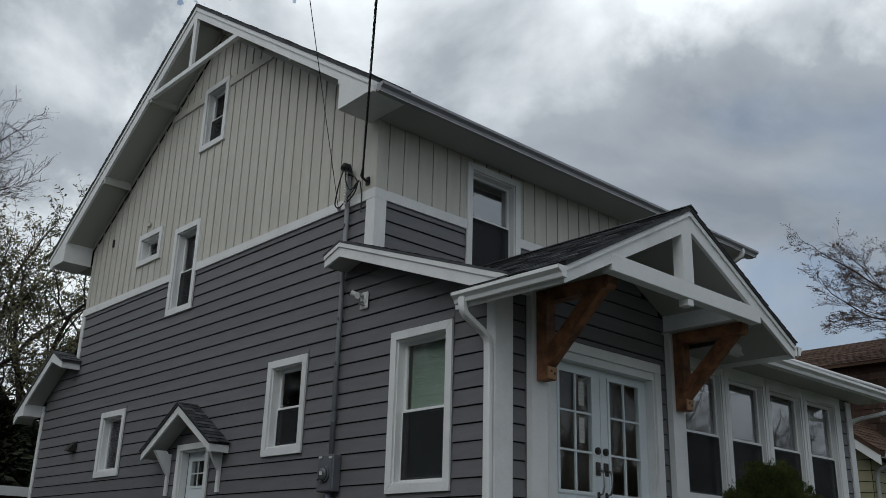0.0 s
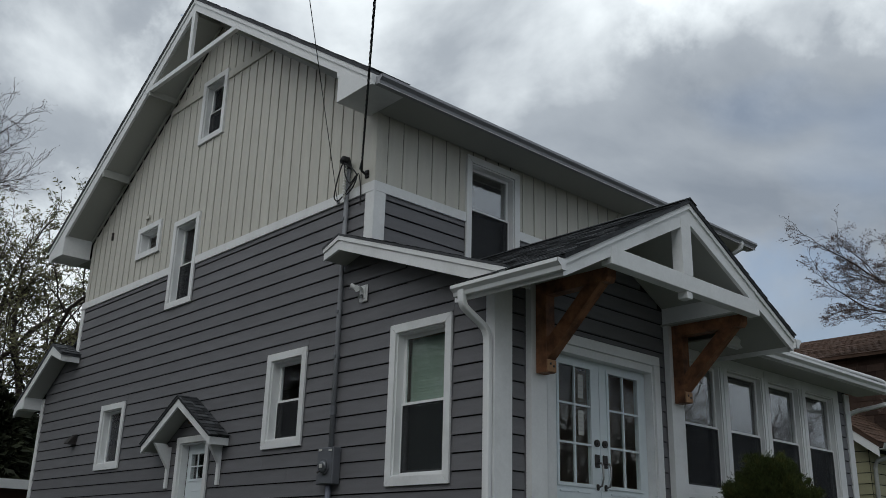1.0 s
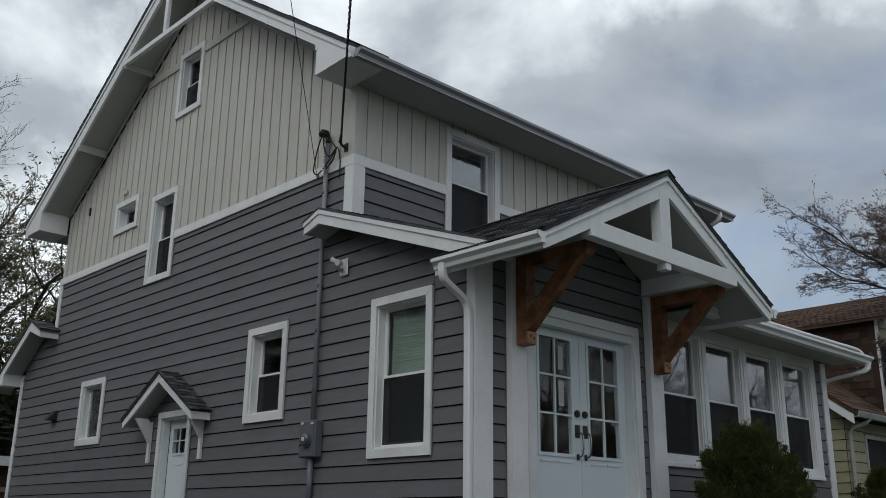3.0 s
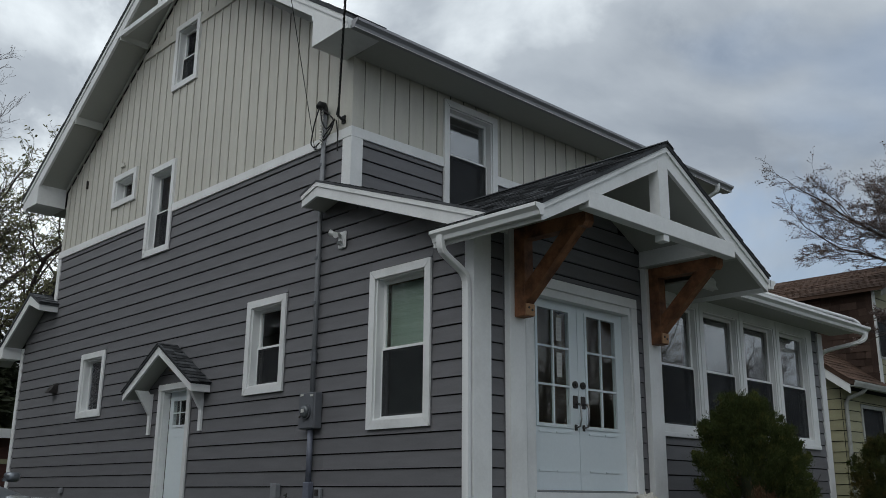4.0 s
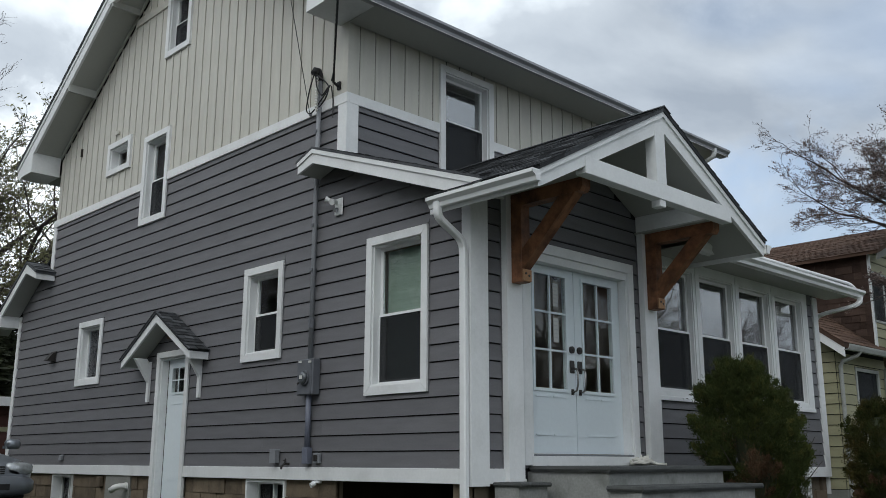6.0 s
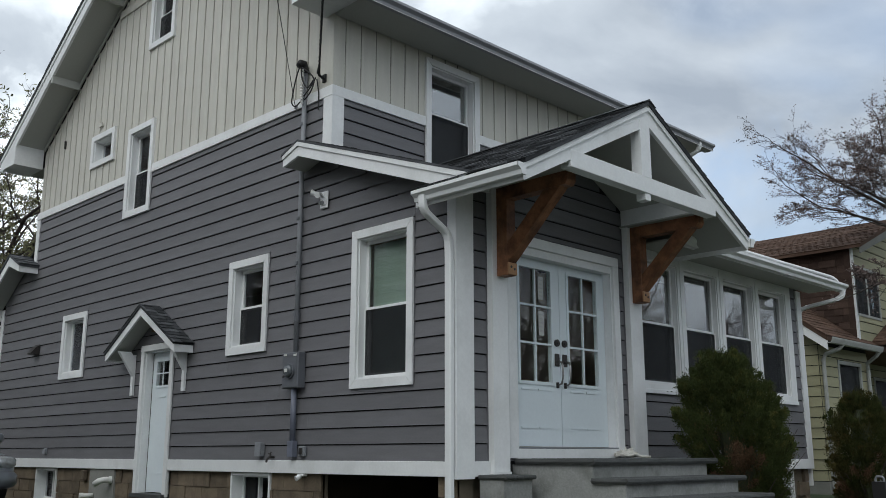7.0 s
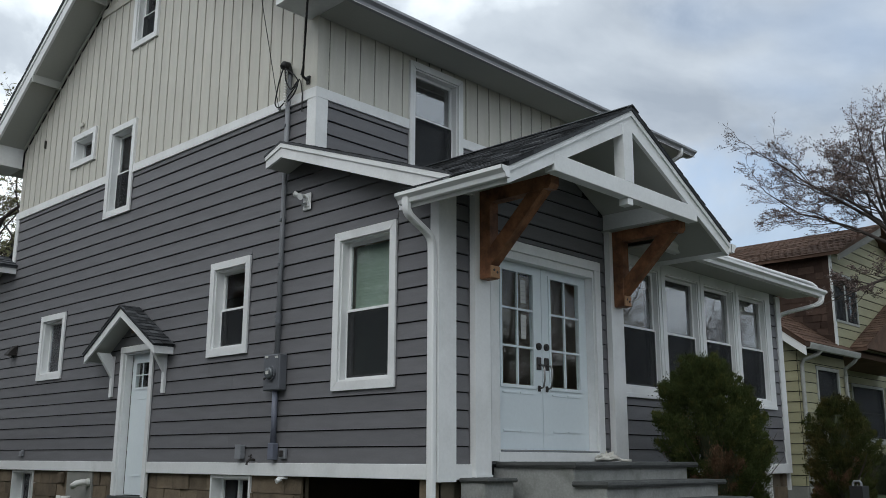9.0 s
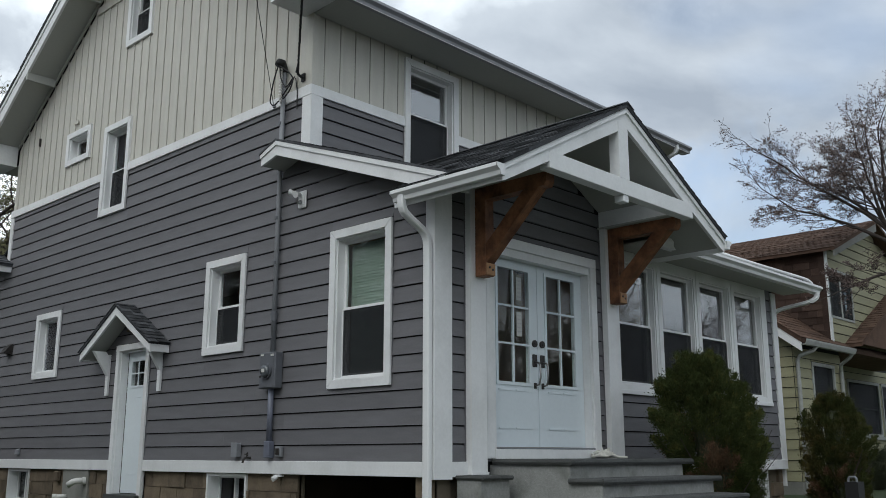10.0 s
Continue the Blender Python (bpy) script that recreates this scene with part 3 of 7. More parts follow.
part("corner_board", prism(B(), [(-0.03, YR - 0.10), (0.0, YR - 0.10), (0.0, YR), (0.08, YR), (0.08, YR + 0.03), (-0.03, YR + 0.03)], "z", BASE, 4.06), M_WHITE, house)


# windows
def casing_boards(u0, u1, z0, z1, axis, face, out, wide=CASE, depth=0.048):
    """Four mitred boards round an opening, each with a hair of a joint."""
    o = [(u0, z0), (u1, z0), (u1, z1), (u0, z1)]
    i = [(u0 + wide, z0 + wide), (u1 - wide, z0 + wide), (u1 - wide, z1 - wide), (u0 + wide, z1 - wide)]
    made = []
    for k in range(4):
        j = (k + 1) % 4
        quad = [o[k], o[j], i[j], i[k]]
        c = (sum(q[0] for q in quad) / 4, sum(q[1] for q in quad) / 4)
        made.append(prism(B(), [(q[0] + (c[0] - q[0]) * 0.004, q[1] + (c[1] - q[1]) * 0.004) for q in quad], axis, face, face + out * depth))
    return made


def rect_frame(bm, u0, u1, z0, z1, axis, a, b, w, wb=None):
    """A rectangular frame as one closed ring."""
    wb = wb or w
    o = [(u0, z0), (u1, z0), (u1, z1), (u0, z1)]
    i = [(u0 + w, z0 + wb), (u1 - w, z0 + wb), (u1 - w, z1 - w), (u0 + w, z1 - w)]
    put = (lambda u, z, s: (s, u, z)) if axis == "x" else (lambda u, z, s: (u, s, z))
    oa, ob, ia, ib = ([bm.verts.new(put(u, z, s)) for u, z in lp] for lp, s in ((o, a), (o, b), (i, a), (i, b)))
    for k in range(4):
        j = (k + 1) % 4
        for q in ((oa[k], oa[j], ia[j], ia[k]), (ob[k], ob[j], ib[j], ib[k]), (oa[k], oa[j], ob[j], ob[k]), (ia[k], ia[j], ib[j], ib[k])):
            bm.faces.new(q)
    return bm


def pane_bm(u0, u1, z0, z1, axis, a, b):
    return box(B(), a, b, u0, u1, z0, z1) if axis == "x" else box(B(), u0, u1, a, b, z0, z1)


def glazing(ob):
    ob.visible_shadow = False
    return ob


def window(w, axis, face, inward, label, screen=True, fixed=False, meet=0.5, case=True, blind=0.0, deep=0.03, glass=None):
    """A double-hung (or fixed) vinyl window: casing, deep jamb, sashes, panes, screen. Inward: +1 or -1 along the axis."""
    out = -inward
    glass = glass or M_GLASS
    u0, u1, z0, z1 = inner(w) if case else w
    a = face
    root = part("window", rect_frame(B(), u0, u1, z0, z1, axis, a + inward * -0.018, a + inward * (0.115 + deep), 0.016, 0.022), M_VINYL, house, label)
    if case:
        for bm in casing_boards(*w, axis, face, out):
            part("casing_board", bm, M_WHITE, root)
    u0, u1, z0, z1 = u0 + 0.016, u1 - 0.016, z0 + 0.022, z1 - 0.016
    d = lambda s: a + inward * (s + deep)
    if fixed:
        part("sash", rect_frame(B(), u0, u1, z0, z1, axis, d(0.060), d(0.100), 0.030), M_VINYL, root)
        glazing(part("pane", pane_bm(u0 + 0.030, u1 - 0.030, z0 + 0.030, z1 - 0.030, axis, d(0.078), d(0.084)), glass, root))
        return root
    zm = z0 + (z1 - z0) * meet
    part("upper_sash", rect_frame(B(), u0, u1, zm - 0.018, z1, axis, d(0.050), d(0.080), 0.040, 0.030), M_VINYL, root)
    glazing(part("upper_pane", pane_bm(u0 + 0.04, u1 - 0.04, zm + 0.012, z1 - 0.04, axis, d(0.064), d(0.070)), glass, root))
    part("lower_sash", rect_frame(B(), u0, u1, z0, zm + 0.018, axis, d(0.082), d(0.112), 0.040, 0.055), M_VINYL, root)
    glazing(part("lower_pane", pane_bm(u0 + 0.04, u1 - 0.04, z0 + 0.055, zm - 0.02, axis, d(0.096), d(0.102)), glass, root))
    if screen:
        part("screen_frame", rect_frame(B(), u0 + 0.004, u1 - 0.004, z0 + 0.01, zm - 0.005, axis, d(0.030), d(0.044), 0.016), M_VINYL, root)
        part("insect_screen", pane_bm(u0 + 0.02, u1 - 0.02, z0 + 0.026, zm - 0.02, axis, d(0.036), d(0.039)), M_SCREEN, root, "dark insect screen")
    if blind:
        bm = B()
        n = int((z1 - z0) * blind / 0.033)
        for k in range(n):
            zt = z1 - 0.03 - k * 0.033
            prof = [(d(0.154), zt), (d(0.158), zt), (d(0.144), zt - 0.038), (d(0.140), zt - 0.038)]
            if axis == "x":
                lo, hi = [bm.verts.new((p, u0 + 0.02, z)) for p, z in prof], [bm.verts.new((p, u1 - 0.02, z)) for p, z in prof]
            else:
                lo, hi = [bm.verts.new((u0 + 0.02, p, z)) for p, z in prof], [bm.verts.new((u1 - 0.02, p, z)) for p, z in prof]
            bm.faces.new(lo)
            bm.faces.new(hi)
            for i in range(4):
                bm.faces.new((lo[i], lo[(i + 1) % 4], hi[(i + 1) % 4], hi[i]))
        part("blind", bm, M_BLIND, root, "pale horizontal slat blind")
    return root


window(SIDE_WINDOWS["big"], "x", 0.0, 1, "tall white double-hung window with lowered slat blind", blind=0.97)
window(SIDE_WINDOWS["small"], "x", 0.0, 1, "white double-hung window with dark insect screen", deep=0.045, glass=M_PLAINGLASS)
window(SIDE_WINDOWS["rear"], "x", 0.0, 1, "small white fixed window with rippled bluish glass", fixed=True, deep=0.02, glass=M_RIPPLED)
window(SIDE_WINDOWS["stair"], "x", 0.0, 1, "narrow white double-hung stair window", deep=0.045, glass=M_PLAINGLASS)
window(SIDE_WINDOWS["square"], "x", 0.0, 1, "small square white fixed window", fixed=True, deep=0.05, glass=M_PLAINGLASS)
window(SIDE_WINDOWS["gable"], "x", 0.0, 1, "white double-hung attic window under the gable", glass=M_PLAINGLASS)
window(FRONT_WINDOW, "y", YF, 1, "white double-hung window of the upper storey", glass=M_LOWE, meet=0.569)

# slim sealant edges where the planks butt against the trim
for w in [v for v in SIDE_WINDOWS.values() if v[2] < 5.6] + [SIDE_DOOR]:
    part("sealant_edge", box(B(), -0.0256, 0.0, w[0] - 0.007, w[0], max(w[2], 1.30), min(w[3], 5.60)), M_SIDING, wall_side)
for x, z0, z1 in ((0.445, 1.30, 4.09), (2.92, 1.30, 4.09)):
    part("sealant_edge", box(B(), x - 0.007, x, -0.0256, 0.0, z0, z1), M_SIDING, wall_front)
part("sealant_edge", box(B(), FRONT_WINDOW[0] - 0.007, FRONT_WINDOW[0], YF - 0.0216, YF, 4.96, 5.60), M_SIDING, wall_upper)

# porch wing's row of windows: one white surround, four units
holed("window_surround", [(SUN[0], SUN[2]), (SUN[1], SUN[2]), (SUN[1], SUN[3]), (SUN[0], SUN[3])], [(w[0], w[1], w[2] + 0.0, w[3]) for w in sun_panes], "y", -0.035, -0.001, M_WHITE, house,
      "white boarded surround of the window row")
for w in sun_panes[1:]:
    part("mullion_strip", box(B(), w[0] - 0.115, w[0] - 0.055, -0.047, -0.036, SUN[2] + 0.07, SUN[3] - 0.02, 0.003), M_WHITE, house)
part("window_sill", box(B(), SUN[0], SUN[1], -0.050, -0.036, SUN[2] - 0.02, SUN[2] + 0.035, 0.004), M_WHITE, house)
for k, w in enumerate(sun_panes):
    window(w, "y", 0.0, 1, "white double-hung porch window with dark screen below", meet=0.50, case=False, deep=0.0, glass=M_COATED)

# basement windows sit in the foundation
BASEMENT = ((9.09, 9.91, 0.62, BASE - 0.006), (3.07, 3.91, 0.62, BASE - 0.006))
for w in BASEMENT:
    root = part("basement_window", rect_frame(B(), w[0], w[1], w[2], w[3], "x", 0.0, 0.21, 0.030), M_WHITE, house, "low white basement window in a deep reveal")
    ym = (w[0] + w[1]) / 2
    part("sash", rect_frame(B(), w[0] + 0.031, ym + 0.015, w[2] + 0.031, w[3] - 0.031, "x", 0.135, 0.160, 0.026), M_VINYL, root)
    part("sash", rect_frame(B(), ym - 0.015, w[1] - 0.031, w[2] + 0.031, w[3] - 0.031, "x", 0.162, 0.187, 0.026), M_VINYL, root)
    # dark sheet painted as the unlit basement's shade
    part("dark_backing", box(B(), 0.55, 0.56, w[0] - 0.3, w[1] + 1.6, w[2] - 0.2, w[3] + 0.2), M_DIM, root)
    for y0, y1, x0 in ((w[0] + 0.057, ym - 0.011, 0.145), (ym + 0.011, w[1] - 0.057, 0.172)):
        glazing(part("pane", box(B(), x0, x0 + 0.005, y0, y1, w[2] + 0.057, w[3] - 0.057), M_PLAINGLASS, root))

# side door with its casing
for q in ((SIDE_DOOR[0], SIDE_DOOR[0] + 0.09, 0.80, 2.825), (SIDE_DOOR[1] - 0.09, SIDE_DOOR[1], 0.80, 2.825), (SIDE_DOOR[0] - 0.01, SIDE_DOOR[1] + 0.01, 2.826, 2.915)):
    part("door_casing", box(B(), -0.050, 0.0, *q, 0.003), M_WHITE, house, "white casing board of the side door")
for q in ((5.525, 5.541, 0.84, 2.825), (6.259, 6.275, 0.84, 2.825), (5.542, 6.258, 2.809, 2.825)):
    part("door_jamb", box(B(), -0.012, 0.22, *q), M_WHITE, house)
D0, D1, DZ0, DZ1 = 5.545, 6.250, 0.85, 2.805
LIT = (5.76, 6.13, 2.33, 2.68)
SD = 0.10
door_s = holed("side_door", [(D0, DZ0), (D1, DZ0), (D1, DZ1), (D0, DZ1)], [LIT], "x", SD, SD + 0.04, M_DOOR, house, "closed white panelled side door with four small panes")
for z in (2.16, 1.10):
    part("panel_moulding", box(B(), SD - 0.007, SD - 0.0003, 5.84, 6.06, z, z + 0.016), M_DOOR, door_s)
# black strip painted in as the dark gap along the door's far edge
part("weatherstrip", box(B(), SD - 0.004, SD + 0.03, 6.2515, 6.2585, DZ0, DZ1), M_BLACK, house)
part("light_frame", rect_frame(B(), LIT[0] - 0.03, LIT[1] + 0.03, LIT[2] - 0.03, LIT[3] + 0.03, "x", SD - 0.011, SD - 0.0005, 0.032), M_DOOR, door_s)
part("glazing_bar", box(B(), SD - 0.009, SD + 0.005, 5.937, 5.953, LIT[2], LIT[3]), M_DOOR, door_s)
for q in ((LIT[0], 5.937), (5.953, LIT[1])):
    part("glazing_bar", box(B(), SD - 0.0085, SD + 0.005, q[0], q[1], 2.497, 2.513), M_DOOR, door_s)
glazing(part("pane", box(B(), SD + 0.013, SD + 0.018, *LIT), M_GLASS, door_s))
part("door_sill", box(B(), -0.10, 0.20, 5.445, 6.355, 0.78, 0.838, 0.006), M_BLUESTONE, house)

# front doors
X0, X1 = FRONT_DOOR[0], FRONT_DOOR[1]
fd = part("front_door_head", box(B(), X0, X1, -0.047, 0.0, 3.576, 3.69, 0.003), M_WHITE, house, "white head board of the double front door")
part("casing_board", box(B(), X0, X0 + 0.115, -0.046, 0.0, 1.33, 3.575, 0.003), M_WHITE, fd)
part("casing_board", box(B(), X1 - 0.115, X1, -0.046, 0.0, 1.33, 3.575, 0.003), M_WHITE, fd)
part("jamb", box(B(), X0 + 0.116, 0.917, -0.018, 0.139, 1.426, 3.487), M_WHITE, fd)
part("jamb", box(B(), 2.647, X1 - 0.116, -0.018, 0.139, 1.426, 3.487), M_WHITE, fd)
part("jamb", box(B(), X0 + 0.116, X1 - 0.116, -0.018, 0.12, 3.488, 3.575), M_WHITE, fd)
part("sill_board", box(B(), X0 + 0.116, X1 - 0.116, -0.050, 0.0, 1.325, 1.425, 0.003), M_WHITE, fd)
part("threshold", box(B(), 0.918, 2.646, -0.052, 0.13, 1.426, 1.444, 0.004), M_STEEL, fd)


def leaf(x0, x1, hand):
    z0, z1 = 1.45, 3.484
    gx0, gx1 = x0 + 0.155, x1 - 0.160
    gz0, gz1 = 2.140, 3.385
    half = (gx0 + gx1) / 2
    ob = holed("front_door", [(x0, z0), (x1, z0), (x1, z1), (x0, z1)], [(gx0, gx1, gz0, gz1)], "y", 0.090, 0.134, M_DOOR, house, "closed white front door leaf with six panes")
    for u0, u1 in ((gx0 + 0.01, half - 0.03), (half + 0.03, gx1 - 0.01)):
        for z in (2.045, 1.640):
            part("moulding", box(B(), u0, u1, 0.081, 0.0897, z, z + 0.017), M_DOOR, ob)
    part("light_frame", rect_frame(B(), gx0 - 0.035, gx1 + 0.035, gz0 - 0.035, gz1 + 0.035, "y", 0.076, 0.0897, 0.036), M_DOOR, ob)
    part("glazing_bar", box(B(), half - 0.011, half + 0.011, 0.082, 0.11, gz0, gz1), M_DOOR, ob)
    for k in (1, 2):
        zz = gz0 + (gz1 - gz0) * k / 3
        for u0, u1 in ((gx0, half - 0.011), (half + 0.011, gx1)):
            part("glazing_bar", box(B(), u0, u1, 0.0825, 0.11, zz - 0.011, zz + 0.011), M_DOOR, ob)
    for i in range(2):
        for k in range(3):
            u0, u1 = ((gx0, half - 0.011), (half + 0.011, gx1))[i]
            glazing(part("pane", box(B(), u0, u1, 0.102, 0.107, gz0 + (gz1 - gz0) * k / 3 + 0.011 * (k > 0), gz0 + (gz1 - gz0) * (k + 1) / 3 - 0.011 * (k < 2)), M_GLASS, ob))
    hx = x1 - 0.065 if hand > 0 else x0 + 0.065
    lock = B()
    disc(lock, (hx, 0.090, 2.585), (0, -1, 0), 0.040, 0.022, 14)
    disc(lock, (hx, 0.070, 2.585), (0, -1, 0), 0.018, 0.012, 12)
    part("deadbolt", lock, M_DARK, ob, smooth=False)
    part("handle_plate", box(B(), hx - 0.040, hx + 0.040, 0.074, 0.0898, 2.325, 2.465, 0.006), M_DARK, ob)
    part("handle_foot", box(B(), hx - 0.022, hx + 0.022, 0.074, 0.0898, 2.085, 2.150, 0.006), M_DARK, ob)
    grip = [(hx, 0.074, 2.375), (hx, 0.025, 2.370), (hx, 0.005, 2.33), (hx, 0.005, 2.20), (hx, 0.025, 2.13), (hx, 0.074, 2.115)]
    part("pull_handle", tube(B(), grip, 0.011, 8), M_CHROME, ob, "curved nickel pull handle", smooth=True)
    return ob


leaf(0.920, 1.775, 1)
leaf(1.783, 2.643, -1)
for z0, z1 in ((3.05, 3.31), (2.65, 2.92)):
    n = tagged(new("paper_notice", flush(box(B(), 1.420, 1.510, 0.0985, 0.1005, z0, z1), "paper_notice", M_PAPER)), "white printed paper notice taped to the door glass", "notice")
    for k in range(5):
        bar = box(B(), 1.432, 1.498 - 0.015 * (k % 2), 0.0965, 0.098, z1 - 0.045 - k * 0.045, z1 - 0.033 - k * 0.045)
        part("print_line", bar, M_INK, n)

# pilasters beside the door, on their base blocks
for x0, x1 in ((0.445, 0.680), (2.92, 3.18)):
    bm = box(B(), x0, x1, -0.10, 0.0, 1.20, 4.10)
    box(bm, x0 - 0.012, x1 + 0.006, -0.115, 0.0, 1.175, 1.199)
    part("pilaster", bm, M_WHITE, house, "white boxed pilaster beside the front door")


# timber knee braces
def brace(xc):
    root = part("knee_brace", box(B(), xc - 0.07, xc + 0.07, -0.245, -0.102, 3.16, 4.098, 0.006), M_CEDAR, house, "brown stained timber knee brace under the portico")
    part("beam", prism(B(), [(-0.246, 3.963), (-0.246, 4.098), (-1.04, 4.098), (-1.04, 4.008), (-1.01, 3.963)], "x", xc - 0.068, xc + 0.068), M_CEDAR, root)
    part("strut", prism(B(), [(-0.246, 3.292), (-0.246, 3.49), (-0.745, 3.962), (-0.945, 3.962)], "x", xc - 0.064, xc + 0.064), M_CEDAR, root)
    bolts = B()
    part("foot_block", box(B(), xc - 0.069, xc + 0.069, -0.262, -0.2455, 3.165, 3.290, 0.005), M_CUTWOOD, root, "pale freshly cut foot block")
    for dx, z in ((-0.025, 3.245), (0.025, 3.225)):
        disc(bolts, (xc + dx, -0.262, z), (0, -1, 0), 0.013, 0.006, 8)
    part("bolt", bolts, M_DARK, root)


brace(0.58)
brace(3.05)

# ---- roofs ----
# main roof: two planes with white rakes, fascia, soffits
xl, xr = -OVER, 8.08
roof_f = slab_roof("main_roof_front", (EAVE_F + 0.03, main_z(EAVE_F + 0.03)), (RIDGE_Y, RIDGE_Z), "x", xl - 0.03, xr + 0.03, 0.05, M_SHINGLE, house, "dark shingled front slope of the main roof")
roof_r = slab_roof("main_roof_rear", (EAVE_R + 0.03, main_z(EAVE_R + 0.03)), (RIDGE_Y, RIDGE_Z - 0.002), "x", xl - 0.03, xr + 0.03, 0.05, M_SHINGLE, house, "dark shingled rear slope of the main roof")
shingles(roof_f, (EAVE_F + 0.03, main_z(EAVE_F + 0.03)), (RIDGE_Y, RIDGE_Z), "x", xl - 0.035, xl + 0.6, 0.0, M_SHINGLE, False, seed=5)
shingles(roof_r, (EAVE_R + 0.03, main_z(EAVE_R + 0.03)), (RIDGE_Y, RIDGE_Z), "x", xl - 0.035, xl + 0.6, 0.0, M_SHINGLE, False, seed=6)
for x0 in (xl, xr - 0.04):
    for ye, s, low, foot in ((EAVE_F, 1, 0.255, 0.245), (EAVE_R, -1, 0.30, 0.37)):
        zz = main_z(ye)
        rake = prism(B(), [(ye, zz - 0.052), (RIDGE_Y, RIDGE_Z - 0.052), (RIDGE_Y, RIDGE_Z - low), (ye + s * 0.10, main_z(ye + s * 0.10) - foot), (ye, zz - 0.19)], "x", x0, x0 + 0.04)
        part("rake_board", rake, M_WHITE, house, "white rake board")
        part("rake_moulding", prism(B(), [(ye, zz - 0.0525), (RIDGE_Y, RIDGE_Z - 0.0525), (RIDGE_Y, RIDGE_Z - 0.125), (ye, zz - 0.125)], "x", x0 - 0.018 if x0 < 0 else x0 + 0.041, x0 - 0.001 if x0 < 0 else x0 + 0.058), M_WHITE, house)
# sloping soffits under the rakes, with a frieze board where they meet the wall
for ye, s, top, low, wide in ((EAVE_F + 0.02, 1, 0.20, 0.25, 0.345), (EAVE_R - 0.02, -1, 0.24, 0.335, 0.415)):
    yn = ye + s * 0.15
    part("rake_soffit", prism(B(), [(ye, main_z(ye) - 0.14), (RIDGE_Y, RIDGE_Z - top), (RIDGE_Y, RIDGE_Z - low), (yn, main_z(yn) - low), (ye, main_z(ye) - 0.18)], "x", xl + 0.041, -0.001), M_SHADED_WHITE, house)
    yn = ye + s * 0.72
    part("frieze_board", prism(B(), [(yn, main_z(yn) - low - 0.001), (RIDGE_Y + s * -0.001, RIDGE_Z - low - 0.001), (RIDGE_Y + s * -0.001, RIDGE_Z - wide), (yn, main_z(yn) - wide)], "x", -0.052, -0.030), M_SHADED_WHITE, house, "white frieze board in a shade-toned colour under the rake")
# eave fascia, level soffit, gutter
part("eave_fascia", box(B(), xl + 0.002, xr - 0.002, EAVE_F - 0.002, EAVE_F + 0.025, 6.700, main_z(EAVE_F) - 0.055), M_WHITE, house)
part("eave_soffit", prism(B(), [(EAVE_F + 0.026, 6.703), (YF - 0.03, 6.652), (YF - 0.03, 6.672), (EAVE_F + 0.026, 6.723)], "x", -0.0285, xr - 0.042), M_SHADED_WHITE, house, "shaded white soffit under the front eave")
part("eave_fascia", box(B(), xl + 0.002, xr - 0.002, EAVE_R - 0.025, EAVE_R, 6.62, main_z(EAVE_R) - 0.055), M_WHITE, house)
part("eave_soffit", box(B(), 0.0, xr - 0.042, YB, EAVE_R - 0.026, 6.62, 6.645), M_SHADED_WHITE, house)


def gutter(a, b, axis, at, out, top, material=M_VINYL, label="white aluminium gutter"):
    """An ogee gutter with its lip, extruded along an axis."""
    prof = [(0, -0.105), (0.062, -0.105), (0.072, -0.066), (0.116, -0.034), (0.116, 0.0), (0.104, 0.0), (0.104, -0.028), (0.062, -0.060), (0.054, -0.095), (0.008, -0.095), (0.008, 0.0), (0, 0.0)]
    bm = prism(B(), [(at + out * u, top + w) for u, w in prof], axis, a, b)
    for s, e in ((a, a + 0.008), (b - 0.008, b)):
        prism(bm, [(at + out * u, top + w) for u, w in prof[:5]] + [(at, top)], axis, s + 0.0005, e - 0.0005)
    return part("gutter", bm, material, house, label)


# grayer than the white gutters of the portico and porch
gutter(xl + 0.05, xr, "x", EAVE_F - 0.004, -1, main_z(EAVE_F) - 0.078, M_GUTTER, "gray aluminium gutter")
part("gutter_hem", box(B(), xl + 0.05, xr, EAVE_F - 0.074, EAVE_F - 0.0635, main_z(EAVE_F) - 0.1905, main_z(EAVE_F) - 0.1835), M_VINYL, house, "bright lower hem of the gutter")
# boxed eave returns at the gable's feet
for y0, y1, za, zb in ((EAVE_F + 0.026, 2.20, 6.690, 6.660), (10.81, EAVE_R - 0.026, 6.60, 6.60)):
    lo, hi = main_z(y0) - 0.17, main_z(y1) - 0.17
    part("eave_return", prism(B(), [(y0, za), (y1, zb), (y1, hi), (y0, max(lo, za + 0.01))], "x", xl - 0.004, -0.029), M_WHITE, house, "white boxed eave return at the gable foot")
# lookouts under the rake
# these take the shade-toned white; the ones at the feet stay plain white
for y, dz in ((9.42, -0.13), (7.87, -0.09), (5.06, 0.04), (3.42, 0.07)):
    z = main_z(y) - 0.27 + dz
    part("lookout", box(B(), xl + 0.003, -0.053, y - 0.03, y + 0.03, z - 0.06, z + 0.08), M_SHADED_WHITE, house)
for y, dz in ((2.20, 0.0), (10.97, -0.03)):
    z = main_z(y) - 0.23 + dz
    part("lookout", box(B(), xl - 0.006, -0.002, y - 0.03, y + 0.03, z - 0.07, z + 0.02), M_WHITE, house)
# collar tie and king post in the gable peak
part("collar_tie", box(B(), xl - 0.004, xl + 0.06, 4.98, 8.02, 8.922, 9.010, 0.004), M_WHITE, house, "white collar tie across the gable peak")
part("king_post", box(B(), xl + 0.001, xl + 0.055, RIDGE_Y - 0.05, RIDGE_Y + 0.05, 9.010, 9.96), M_WHITE, house)
